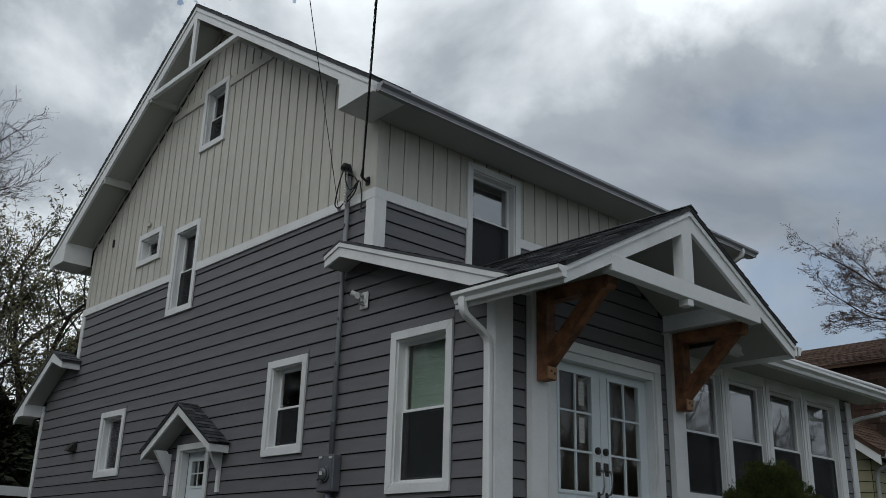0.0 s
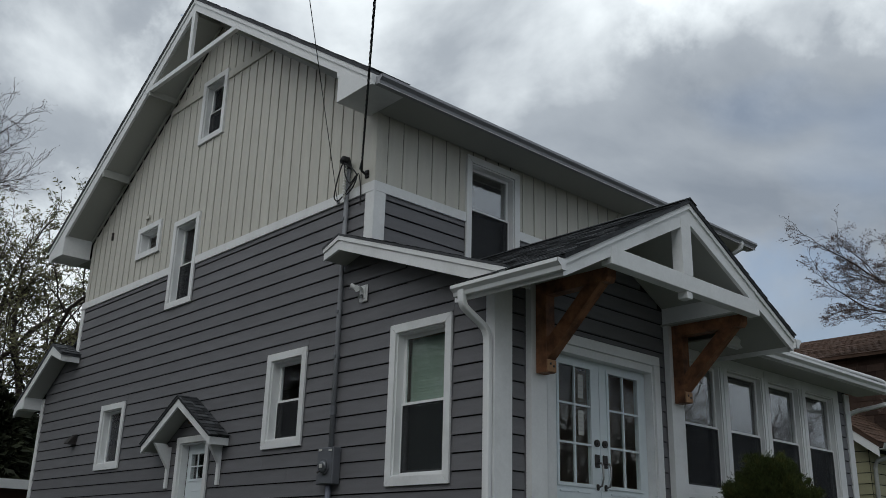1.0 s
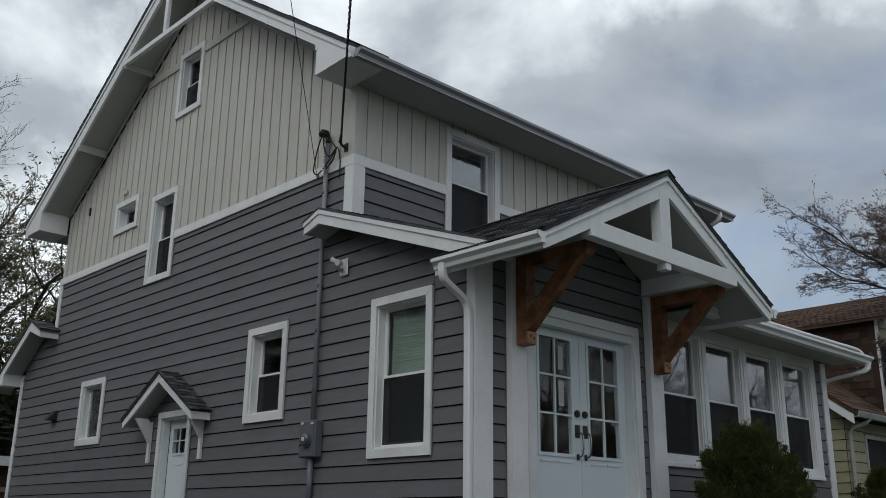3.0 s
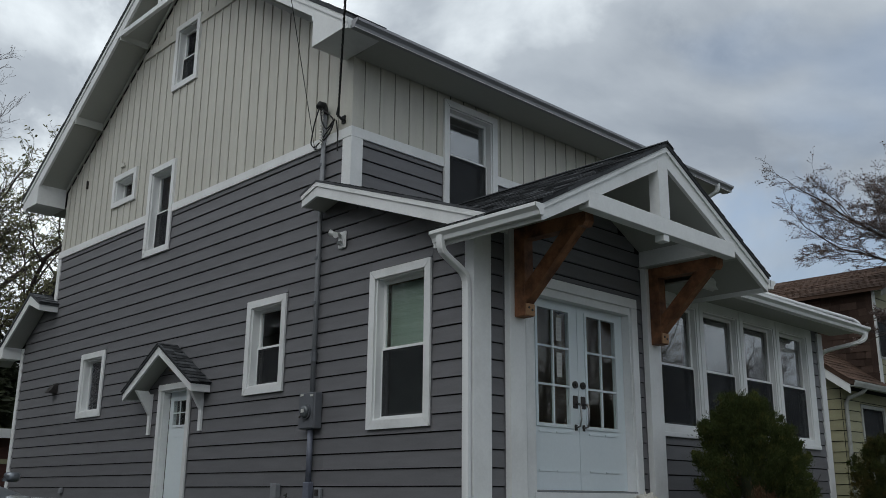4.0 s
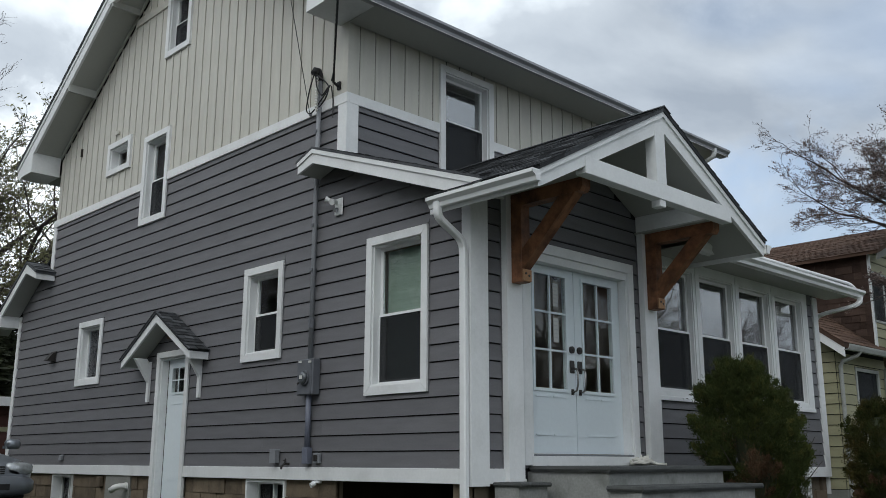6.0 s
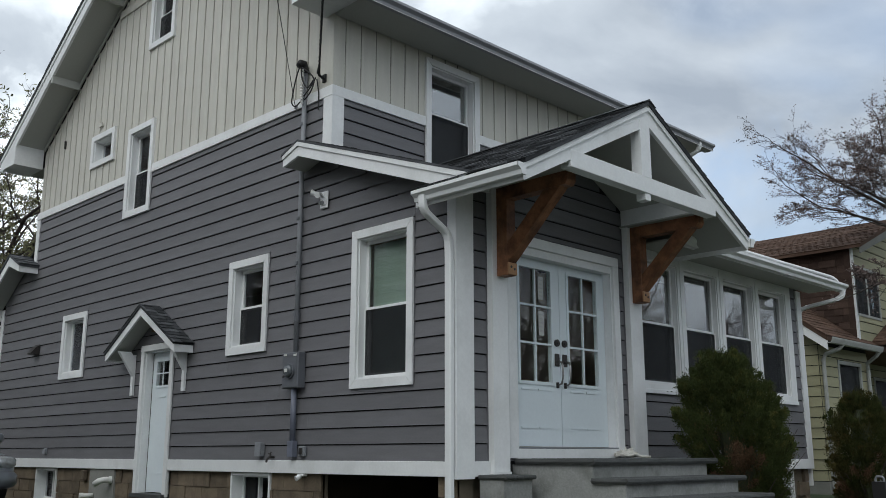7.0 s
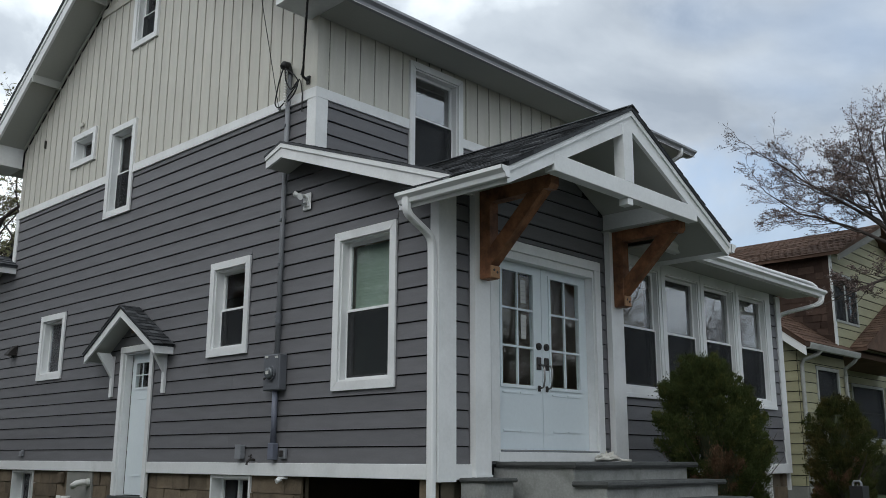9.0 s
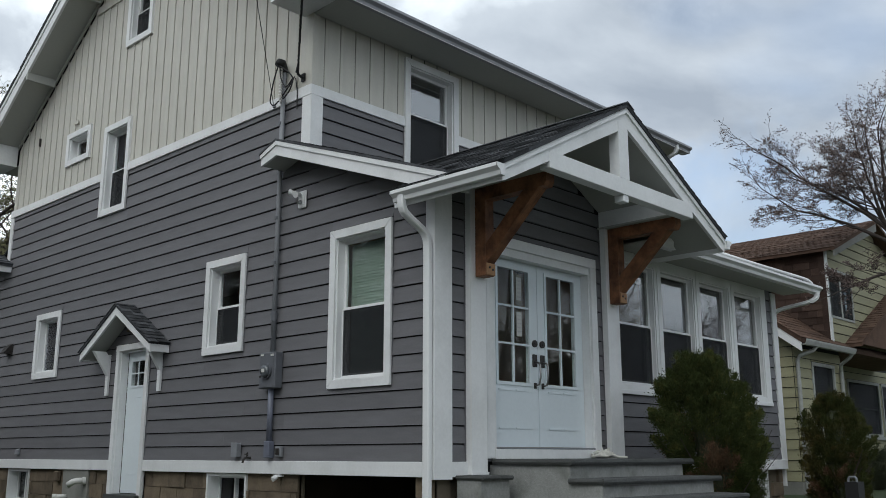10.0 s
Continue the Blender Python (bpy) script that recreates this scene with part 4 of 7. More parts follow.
for a, b in ((4.78, SIDE_WINDOWS["gable"][0]), (SIDE_WINDOWS["gable"][1], 7.98)):
    part("gable_band", box(B(), -0.036, -0.009, a, b, 8.675, 8.81, 0.003), M_CREAM, house, "pale horizontal band across the gable wall")

# front lean-to roof over the porch wing
SE = -0.55
SV = -0.50                           # where the left verge dies into the portico's eave
roof_s = slab_roof("porch_wing_roof", (SE - 0.02, shed_z(SE - 0.02)), (YF, shed_z(YF)), "x", 3.72, XE + 0.36, 0.05, M_SHINGLE, house, "low dark shingled roof of the porch wing")
slab_roof("porch_wing_roof", (0.15, shed_z(0.15)), (YF, shed_z(YF)), "x", 0.0, 3.718, 0.05, M_SHINGLE, house)
shingles(roof_s, (0.15, shed_z(0.15)), (YF, shed_z(YF)), "x", -SOVER - 0.02, 1.2, 0.0, M_SHINGLE, False, seed=8)
tip_y, tip_z = 2.53, SHED_Z - 0.115
part("verge_roof", prism(B(), [(SV, shed_z(SV)), (SHED_Y, SHED_Z), (tip_y + 0.02, tip_z), (tip_y + 0.02, tip_z - 0.026), (SHED_Y, SHED_Z - 0.026), (SV, shed_z(SV) - 0.026)], "x", -SOVER - 0.02, -0.002), M_SHINGLE, house)
part("rake_board", prism(B(), [(SV, shed_z(SV) - 0.027), (SHED_Y, SHED_Z - 0.027), (tip_y, tip_z - 0.027), (tip_y, tip_z - 0.165), (SHED_Y, SHED_Z - 0.20), (SV, shed_z(SV) - 0.22)], "x", -SOVER, -SOVER + 0.03), M_WHITE, house, "white rake board of the porch wing")
part("rake_moulding", prism(B(), [(SV, shed_z(SV) - 0.0275), (SHED_Y, SHED_Z - 0.0275), (tip_y, tip_z - 0.0275), (tip_y, tip_z - 0.075), (SHED_Y, SHED_Z - 0.080), (SV, shed_z(SV) - 0.085)], "x", -SOVER - 0.016, -SOVER - 0.001), M_WHITE, house)
part("rake_soffit", prism(B(), [(SV, shed_z(SV) - 0.15), (SHED_Y, SHED_Z - 0.16), (tip_y - 0.002, tip_z - 0.13), (tip_y - 0.002, tip_z - 0.155), (SHED_Y, SHED_Z - 0.185), (SV, shed_z(SV) - 0.175)], "x", -SOVER + 0.031, -0.022), M_SHADED_WHITE, house)
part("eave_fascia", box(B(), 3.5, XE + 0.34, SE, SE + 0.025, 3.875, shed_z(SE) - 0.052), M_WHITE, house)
part("eave_soffit", box(B(), 3.19, XE + 0.34, SE + 0.026, -0.04, 3.916, 3.935), M_SHADED_WHITE, house, "white soffit over the porch windows")
part("rake_board", prism(B(), [(SE, shed_z(SE) - 0.052), (YF - 0.05, shed_z(YF - 0.05) - 0.052), (YF - 0.05, shed_z(YF - 0.05) - 0.22), (SE, 3.876)], "x", XE + 0.31, XE + 0.34), M_WHITE, house)
gutter(3.35, XE + 0.40, "x", SE - 0.003, -1, shed_z(SE) - 0.03)

drip = tube(B(), [(4.0, SE + 0.01, 4.052), (6.0, SE + 0.01, 4.062), (7.80, SE + 0.01, 4.080), (7.93, SE + 0.0, 4.070), (8.0, SE - 0.02, 4.035), (8.02, SE - 0.04, 3.98)], 0.028, 10)
part("drip_pipe", drip, M_VINYL, house, "white pipe lying along the porch eave", smooth=True)

# rear lean-to roof: its verge turns a short slope towards the front
RE = 12.62
ry0, rz0 = 10.58, REAR_Z - 0.24
part("verge_roof", prism(B(), [(RE + 0.02, rear_z(RE + 0.02)), (REAR_Y, REAR_Z), (ry0 - 0.02, rz0), (ry0 - 0.02, rz0 - 0.045), (REAR_Y, REAR_Z - 0.045), (RE + 0.02, rear_z(RE + 0.02) - 0.045)], "x", -SOVER - 0.02, -0.002), M_SHINGLE, house)
part("rear_wing_roof", prism(B(), [(RE + 0.02, rear_z(RE + 0.02)), (YB, rear_z(YB)), (YB, rear_z(YB) - 0.05), (RE + 0.02, rear_z(RE + 0.02) - 0.05)], "x", 0.0, XE + 0.36), M_SHINGLE, house)
part("rake_board", prism(B(), [(RE, rear_z(RE) - 0.046), (REAR_Y, REAR_Z - 0.046), (ry0, rz0 - 0.046), (ry0, rz0 - 0.15), (REAR_Y + 0.02, REAR_Z - 0.22), (RE, rear_z(RE) - 0.20)], "x", -SOVER, -SOVER + 0.03), M_WHITE, house, "white rake board of the rear wing")
part("return_fascia", box(B(), -SOVER + 0.031, -0.022, ry0, ry0 + 0.025, rz0 - 0.15, rz0 - 0.046), M_WHITE, house)
part("rake_soffit", prism(B(), [(RE, rear_z(RE) - 0.15), (REAR_Y, REAR_Z - 0.17), (ry0 + 0.026, rz0 - 0.12), (ry0 + 0.026, rz0 - 0.145), (REAR_Y, REAR_Z - 0.195), (RE, rear_z(RE) - 0.175)], "x", -SOVER + 0.031, -0.022), M_SHADED_WHITE, house)
part("eave_return", prism(B(), [(YR + 0.03, 3.85), (RE - 0.02, 3.85), (RE - 0.02, 3.90), (YR + 0.03, rear_z(YR + 0.03) - 0.18)], "x", -SOVER - 0.003, -0.031), M_WHITE, house)
shingles(house, (ry0 - 0.02, rz0), (REAR_Y, REAR_Z), "x", -SOVER - 0.02, 0.0, 0.002, M_SHINGLE, True, show=0.13, seed=12)

# portico: open gable with vaulted soffit, collar beam, king post
pe = PZ - PP * PHALF
pk = PZ - PP * PX                    # roof height where the portico meets the side wall's line
portico = slab_roof("portico_roof_left", (0.0, pk), (PX, PZ), "y", PY - 0.03, YF - 0.03, 0.045, M_SHINGLE, house, "dark shingled gable roof over the entrance")
portico_e = slab_roof("portico_roof_eave", (PX - PHALF, pe), (-0.0005, pk), "y", PY - 0.03, 0.14, 0.045, M_SHINGLE, house)
portico_r = slab_roof("portico_roof_right", (PX + PHALF, pe), (PX, PZ - 0.001), "y", PY - 0.03, YF - 0.03, 0.045, M_SHINGLE, house, "dark shingled gable roof over the entrance")
shingles(portico_e, (PX - PHALF - 0.02, pe - 0.01), (0.03, pk + 0.03 * PP), "y", PY - 0.035, 0.14, 0.0, M_SHINGLE, True, tab=0.22, seed=20)
shingles(portico, (0.05, pk + 0.05 * PP), (PX, PZ), "y", PY - 0.035, YF - 0.04, 0.0, M_SHINGLE, True, tab=0.22, seed=21)
shingles(portico_r, (PX + PHALF + 0.02, pe - 0.01), (PX, PZ), "y", PY - 0.035, PY + 0.6, 0.0, M_SHINGLE, False, seed=22)
part("ridge_cap", prism(B(), [(PX - 0.13, PZ - 0.045), (PX, PZ + 0.024), (PX + 0.13, PZ - 0.045), (PX, PZ + 0.005)], "y", PY - 0.04, YF - 0.04), M_SHINGLE, house)
for s in (-1, 1):
    e = PX + s * PHALF
    part("portico_rake", prism(B(), [(e, pe - 0.046), (PX, PZ - 0.046), (PX, PZ - 0.27), (e + s * -0.02, pe - 0.20), (e, pe - 0.20)], "y", PY, PY + 0.04), M_WHITE, house, "white rake board of the portico")
    part("rake_moulding", prism(B(), [(e, pe - 0.0465), (PX, PZ - 0.0465), (PX, PZ - 0.105), (e, pe - 0.10)], "y", PY - 0.018, PY - 0.001), M_WHITE, house)
    part("vault_soffit", prism(B(), [(e + s * -0.02, pe - 0.12), (PX, PZ - 0.14), (PX, PZ - 0.165), (e + s * -0.02, pe - 0.145)], "y", PY + 0.041, -0.024), M_SHADED_WHITE, house, "white vaulted soffit of the portico")
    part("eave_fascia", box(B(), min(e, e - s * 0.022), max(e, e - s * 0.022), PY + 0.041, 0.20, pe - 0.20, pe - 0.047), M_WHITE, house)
    part("level_soffit", box(B(), min(PX + s * 1.60, PX + s * 1.16), max(PX + s * 1.60, PX + s * 1.16), PY + 0.041, -0.001, 4.100, 4.118), M_SHADED_WHITE, house)
    part("soffit_end", prism(B(), [(PX + s * 1.38, 4.119), (PX + s * 1.56, 4.119), (PX + s * 1.38, PZ - 0.16 - PP * 1.38)], "y", PY + 0.0415, PY + 0.058), M_SHADED_WHITE, house)
    part("side_beam", prism(B(), [(PX + s * 1.175, 4.119), (PX + s * 1.215, 4.119), (PX + s * 1.215, PZ - 0.150 - PP * 1.215), (PX + s * 1.175, PZ - 0.150 - PP * 1.175)], "y", PY + 0.121, -0.024), M_WHITE, house, "white inner face of the portico beam")
part("collar_beam", box(B(), 0.352, PX + 1.355, PY - 0.006, PY + 0.12, 4.060, 4.236, 0.005), M_WHITE, house, "white collar beam across the portico")
part("king_post", box(B(), 1.580, 1.762, PY - 0.004, PY + 0.12, 4.237, 4.86), M_WHITE, house)
part("beam_end", box(B(), PX - 0.10, PX + 0.0, PY + 0.005, PY + 0.12, 3.985, 4.059, 0.004), M_WHITE, house)
gutter(PY - 0.04, 0.15, "y", PX - PHALF - 0.003, -1, pe - 0.060)
gutter(PY - 0.04, -0.02, "y", PX + PHALF + 0.003, 1, pe - 0.06)


def downspout(pts, w=0.075, d=0.055, label="white downspout with elbows", square=True):
    """A rectangular pipe along points, with soft elbows."""
    pts = [Vector(p) for p in pts]
    for _ in range(2):
        pts = pts[:1] + [q for a, b in zip(pts, pts[1:]) for q in (a.lerp(b, 0.25), a.lerp(b, 0.75))] + pts[-1:]
    bm = B()
    rings = []
    for i, p in enumerate(pts):
        dr = (pts[min(i + 1, len(pts) - 1)] - pts[max(i - 1, 0)]).normalized()
        ax = Vector((0, 1, 0)) if abs(dr.y) < 0.75 else Vector((1, 0, 0))
        u = (ax - dr * ax.dot(dr)).normalized()
        v = dr.cross(u)
        c = 0.3
        prof = [(-1, -1 + c), (-1 + c, -1), (1 - c, -1), (1, -1 + c), (1, 1 - c), (1 - c, 1), (-1 + c, 1), (-1, 1 - c)]
        rings.append([bm.verts.new(p + u * (a * w / 2) + v * (b * d / 2)) for a, b in prof])
    for a, b in zip(rings, rings[1:]):
        for j in range(8):
            bm.faces.new((a[j], a[(j + 1) % 8], b[(j + 1) % 8], b[j]))
    bm.faces.new(rings[0])
    bm.faces.new(rings[-1])
    return part("downspout", bm, M_VINYL, house, label)


downspout([(-0.425, 0.03, 3.87), (-0.425, 0.03, 3.78), (-0.405, 0.03, 3.72), (-0.36, 0.028, 3.68), (-0.15, 0.005, 3.555), (-0.105, 0.0, 3.50), (-0.085, 0.0, 3.42), (-0.085, 0.0, 2.4), (-0.085, 0.0, 0.9)], 0.085, 0.060)
downspout([(XE + 0.28, SE - 0.06, 3.89), (XE + 0.28, SE - 0.06, 3.82), (XE + 0.24, SE - 0.03, 3.77), (XE + 0.16, SE + 0.08, 3.72), (XE + 0.10, -0.08, 3.66), (XE + 0.075, 0.03, 3.60), (XE + 0.07, 0.06, 3.5), (XE + 0.07, 0.06, 0.9)])
downspout([(7.62, EAVE_F - 0.06, 6.72), (7.62, EAVE_F - 0.06, 6.62), (7.62, EAVE_F, 6.55), (7.62, YF - 0.12, 6.44), (7.62, YF - 0.07, 6.36), (7.62, YF - 0.07, 5.0)])

# hood over the side door
HY, HZ, HP, HX, HH = 5.96, 3.46, 0.605, -0.31, 1.01
he = HZ - HP * HH
for s in (-1, 1):
    e = HY + s * HH
    r = slab_roof("door_hood_roof", (e, he), (HY, HZ - (0.001 if s > 0 else 0)), "x", HX - 0.02, -0.022, 0.035, M_SHINGLE, house, "small dark shingled hood roof over the side door")
    shingles(r, (e + s * 0.015, he - 0.008), (HY, HZ), "x", HX - 0.03, -0.022, 0.0, M_SHINGLE, True, show=0.105, tab=0.15, seed=31 + s)
    part("hood_rake", prism(B(), [(e, he - 0.036), (HY, HZ - 0.036), (HY, HZ - 0.16), (e, he - 0.145)], "x", HX, HX + 0.03), M_WHITE, house, "white rake board of the hood")
    part("hood_fascia", box(B(), HX + 0.031, -0.022, min(e, e - s * 0.02), max(e, e - s * 0.02), he - 0.135, he - 0.037), M_WHITE, house)
    part("hood_soffit", prism(B(), [(e - s * 0.021, he - 0.095), (HY, HZ - 0.11), (HY, HZ - 0.13), (e - s * 0.021, he - 0.115)], "x", HX + 0.031, -0.022), M_SHADED_WHITE, house)
    y_b = 6.60 if s > 0 else 5.13
    root = part("hood_bracket", box(B(), -0.055, -0.021, y_b - 0.035, y_b + 0.035, 2.21, 2.80), M_WHITE, house, "white wooden bracket under the hood")
    part("strut", prism(B(), [(-0.056, 2.49), (-0.056, 2.78), (-0.10, 2.84), (-0.290, 2.84)], "y", y_b - 0.03, y_b + 0.03), M_WHITE, root)

part("peak_board", prism(B(), [(HY - 0.15, 3.10), (HY + 0.15, 3.10), (HY, 3.27)], "x", -0.050, -0.0225), M_BLOCK, house, "bare wood filler under the hood peak")

# ---- foundation ----
FX = 0.02
foundation = holed("foundation", [(6.285, 0.2), (YR - 0.02, 0.2), (YR - 0.02, BASE - 0.002), (6.285, BASE - 0.002)], [BASEMENT[0]], "x", FX + 0.035, FX + 0.11, M_MORTAR, house,
                   "tan split-face block foundation")
holed("foundation", [(2.12, 0.2), (5.515, 0.2), (5.515, BASE - 0.002), (2.12, BASE - 0.002)], [BASEMENT[1]], "x", FX + 0.035, FX + 0.11, M_MORTAR, house)
part("door_base", box(B(), FX + 0.035, FX + 0.11, 5.516, 6.284, 0.2, 0.775), M_MORTAR, house)
part("corner_pier", box(B(), FX + 0.035, FX + 0.25, 0.03, 0.26, 0.2, BASE - 0.002), M_MORTAR, house)
part("front_foundation", box(B(), 0.28, XE - 0.05, 0.075, 0.25, 0.2, BASE - 0.002), M_MORTAR, house)
part("crawl_floor", box(B(), 0.05, XE - 0.2, 0.26, 12.0, 0.30, 0.45), M_SOIL, house)
part("crawl_back_wall", box(B(), 0.28, XE - 0.2, 2.3, 2.4, 0.2, BASE + 0.1), M_SOIL, house)
bl, bh = 0.40, 0.195
holes = [(9.09, 9.91, 0.62, 1.3), (3.07, 3.91, 0.62, 1.3), (0.26, 2.12, 0, 2), (SIDE_DOOR[0], SIDE_DOOR[1], 0, 2), (7.02, 7.83, 0, 2)]
rnd = random.Random(5)
for r in range(4):
    z1 = BASE - 0.004 - r * bh
    z0 = z1 - bh + 0.007
    y = 0.03 - (r % 2) * bl / 2
    while y < YR - 0.02:
        a, b = max(y, 0.03), min(y + bl - 0.007, YR - 0.02)
        for p, q in gaps(a, b, [(h[0], h[1]) for h in holes if h[2] < z1 - 0.05 and h[3] > z0 + 0.05]):
            o = rnd.uniform(-0.010, 0.010)
            part("block", box(B(), FX + o, FX + 0.06, p, q, z0, z1), M_BLOCK, foundation)
        y += bl
    x = 0.03 + (r % 2) * bl / 2
    while x < XE - 0.05:
        a, b = max(x, 0.30 if x < 1 else 0.03), min(x + bl - 0.01, XE - 0.05)
        if b - a > 0.05 and (a > 7.30):
            part("block", box(B(), a, b, 0.03, 0.10, z0, z1), M_BLOCK, foundation)
        x += bl
part("parged_panel", box(B(), -0.012, 0.10, 7.02, 7.83, 0.45, BASE - 0.003, 0.004), M_PANEL, house, "gray parged panel in the foundation")
# lattice under the porch wing
lat = B()
rect_frame(lat, 6.55, 7.28, 0.60, BASE - 0.01, "y", 0.035, 0.07, 0.04)
for k in range(-7, 12):
    for s in (-1, 1):
        u0 = 6.59 + k * 0.085
        pts = []
        z0, z1 = 0.64, BASE - 0.05
        u1 = u0 + s * (z1 - z0)
        if s < 0:
            u0, u1 = u0 + 0.3, u1 + 0.3
        lo, hi = 6.59, 7.24
        if max(u0, u1) < lo or min(u0, u1) > hi:
            continue
        t0, t1 = 0.0, 1.0
        d = u1 - u0
        ts = sorted(((lo - u0) / d, (hi - u0) / d))
        t0, t1 = max(t0, ts[0]), min(t1, ts[1])
        if t1 - t0 < 0.04:
            continue
        a, b = (u0 + d * t0, z0 + (z1 - z0) * t0), (u0 + d * t1, z0 + (z1 - z0) * t1)
        w = 0.017
        prism(lat, [(a[0] - w, a[1]), (a[0] + w, a[1]), (b[0] + w, b[1]), (b[0] - w, b[1])], "y", 0.044 if s > 0 else 0.053, 0.052 if s > 0 else 0.061)
part("lattice", lat, M_LATTICE, house, "white diagonal lattice panel under the porch")

# ---- ground ----
def ground_z(x, y):
    fall = min(max((-2.6 - y) / 3.4, 0.0), 1.0)
    fall = fall * fall * (3 - 2 * fall)
    return 0.62 - 0.87 * fall


xs = [-1500, -600, -250, -120, -60, -40] + [-30 + 1.0 * k for k in range(66)] + [45, 60, 120, 250, 600, 1500]
ys = [-1500, -600, -250, -120, -60, -40] + [-24 + 0.6 * k for k in range(100)] + [45, 60, 120, 250, 600, 1500]
verts = [(x, y, ground_z(x, y) + (0.012 * math.sin(x * 3.1) * math.sin(y * 2.3) if abs(x) < 40 and abs(y) < 40 else 0)) for y in ys for x in xs]
faces = [(j * len(xs) + i, j * len(xs) + i + 1, (j + 1) * len(xs) + i + 1, (j + 1) * len(xs) + i) for j in range(len(ys) - 1) for i in range(len(xs) - 1)]
tagged(new("ground", quick("ground", verts, faces, M_GRASS, True)), "lawn that falls towards the street", "ground", kind="structure")


def strip(name, x0, x1, y0, y1, lift, material, label, category, step=0.6):
    n, m = max(2, int((x1 - x0) / step)), max(2, int((y1 - y0) / step))
    v = [(x0 + (x1 - x0) * i / n, y0 + (y1 - y0) * j / m, ground_z(0, y0 + (y1 - y0) * j / m) + lift) for j in range(m + 1) for i in range(n + 1)]
    f = [(j * (n + 1) + i, j * (n + 1) + i + 1, (j + 1) * (n + 1) + i + 1, (j + 1) * (n + 1) + i) for j in range(m) for i in range(n)]
    return tagged(new(name, quick(name, v, f, material, True)), label, category, kind="structure")


strip("driveway", -4.6, -0.9, -6.0, 15.0, 0.03, M_ASPHALT, "worn asphalt driveway beside the house", "driveway")
strip("road", -40, 60, -14.0, -6.0, 0.035, M_ASPHALT, "asphalt road along the front gardens", "road", 2.0)
strip("planting_bed", 3.2, 9.2, -1.8, -0.06, 0.025, M_SOIL, "dark mulch bed before the porch windows", "planting bed")

# ---- front steps ----
steps = thing("front_steps", (2.0, -1.0, 0.62), "concrete front steps with gray bluestone treads", "steps")
SX0, SX1 = 0.80, 2.95
part("platform", box(B(), SX0 + 0.03, SX1 - 0.03, -1.00, 0.0, 0.3, 1.268), M_CONCRETE, steps, "gray concrete platform")
part("riser_block", box(B(), SX0 + 0.03, SX1 - 0.03, -1.36, -1.002, 0.3, 1.095), M_CONCRETE, steps)
part("riser_block", box(B(), SX0 + 0.03, SX1 - 0.03, -1.72, -1.362, 0.3, 0.925), M_CONCRETE, steps)
part("riser_block", box(B(), SX0 + 0.03, SX1 - 0.03, -2.08, -1.722, 0.3, 0.755), M_CONCRETE, steps)


def tread(x0, x1, y0, y1, z0, z1, seed):
    """A stone slab with a rough split edge: three uneven layers along the front and the ends."""
    rnd = random.Random(seed)
    n, m = 46, 12
    bm = B()
    rings = []
    path = [(x0, y1 + (y0 - y1) * k / m, -1, 0) for k in range(m)] + [(x0 + (x1 - x0) * k / n, y0, 0, -1) for k in range(n + 1)] + [(x1, y0 + (y1 - y0) * k / m, 1, 0) for k in range(1, m + 1)]
    slow = [rnd.uniform(-0.010, 0.010) for _ in range(len(path) // 4 + 3)]
    for lvl, (z, o) in enumerate(((z0, -0.004), (z0 + (z1 - z0) * 0.45, 0.010), (z1 - 0.006, 0.004), (z1, -0.006))):
        ring = []
        for k, (x, y, nx, ny) in enumerate(path):
            e = o + slow[k // 4] * (1 - k % 4 / 4) + slow[k // 4 + 1] * (k % 4 / 4) + rnd.uniform(-0.0025, 0.0025)
            ring.append(bm.verts.new((x + nx * e, y + ny * e, z + (rnd.uniform(-0.003, 0.002) if lvl == 3 else 0))))
        rings.append(ring)
    for a, b in zip(rings, rings[1:]):
        for k in range(len(a) - 1):
            bm.faces.new((a[k], a[k + 1], b[k + 1], b[k]))
        bm.faces.new((a[-1], a[0], b[0], b[-1]))
    bm.faces.new(rings[0])
    bm.faces.new(rings[-1])
    return part("tread", bm, M_BLUESTONE, steps, "rough-edged bluestone tread")


tread(SX0, SX1 + 0.14, -1.04, -0.05, 1.27, 1.328, 1)
tread(SX0, SX1 + 0.07, -1.40, -1.003, 1.097, 1.150, 2)
tread(SX0, SX1 - 0.03, -1.76, -1.363, 0.927, 0.980, 3)
tread(SX0, SX1, -2.12, -1.723, 0.757, 0.810, 4)
part("pier", box(B(), 0.28, 0.70, -0.36, -0.052, 0.3, 1.128), M_CONCRETE, steps, "low concrete pier beside the steps")
tread(0.26, 0.715, -0.40, -0.053, 1.13, 1.172, 9)


# ---- wiring and fixtures on the side wall ----
meter = thing("electric_meter", (-0.06, 2.555, 1.33), "gray electric meter box with conduit and weatherhead on the siding", "electric meter")
part("conduit", tube(B(), [(-0.062, 2.555, 2.50), (-0.062, 2.555, 4.2), (-0.062, 2.545, 6.02)], 0.030, 12), M_STEEL, meter, smooth=True)
part("lower_conduit", tube(B(), [(-0.062, 2.560, 1.50), (-0.062, 2.558, 2.13)], 0.034, 12), M_CONDUIT, meter, smooth=True)
part("meter_box", box(B(), -0.130, -0.022, 2.405, 2.715, 2.115, 2.53, 0.008), M_METER, meter, "painted gray steel meter box")
part("box_cover", box(B(), -0.137, -0.131, 2.43, 2.665, 2.125, 2.52, 0.003), M_METER, meter)
dial = B()
disc(dial, (-0.142, 2.545, 2.31), (-1, 0, 0), 0.088, 0.020, 24)
part("dial_ring", dial, M_METER, meter)
dial = B()
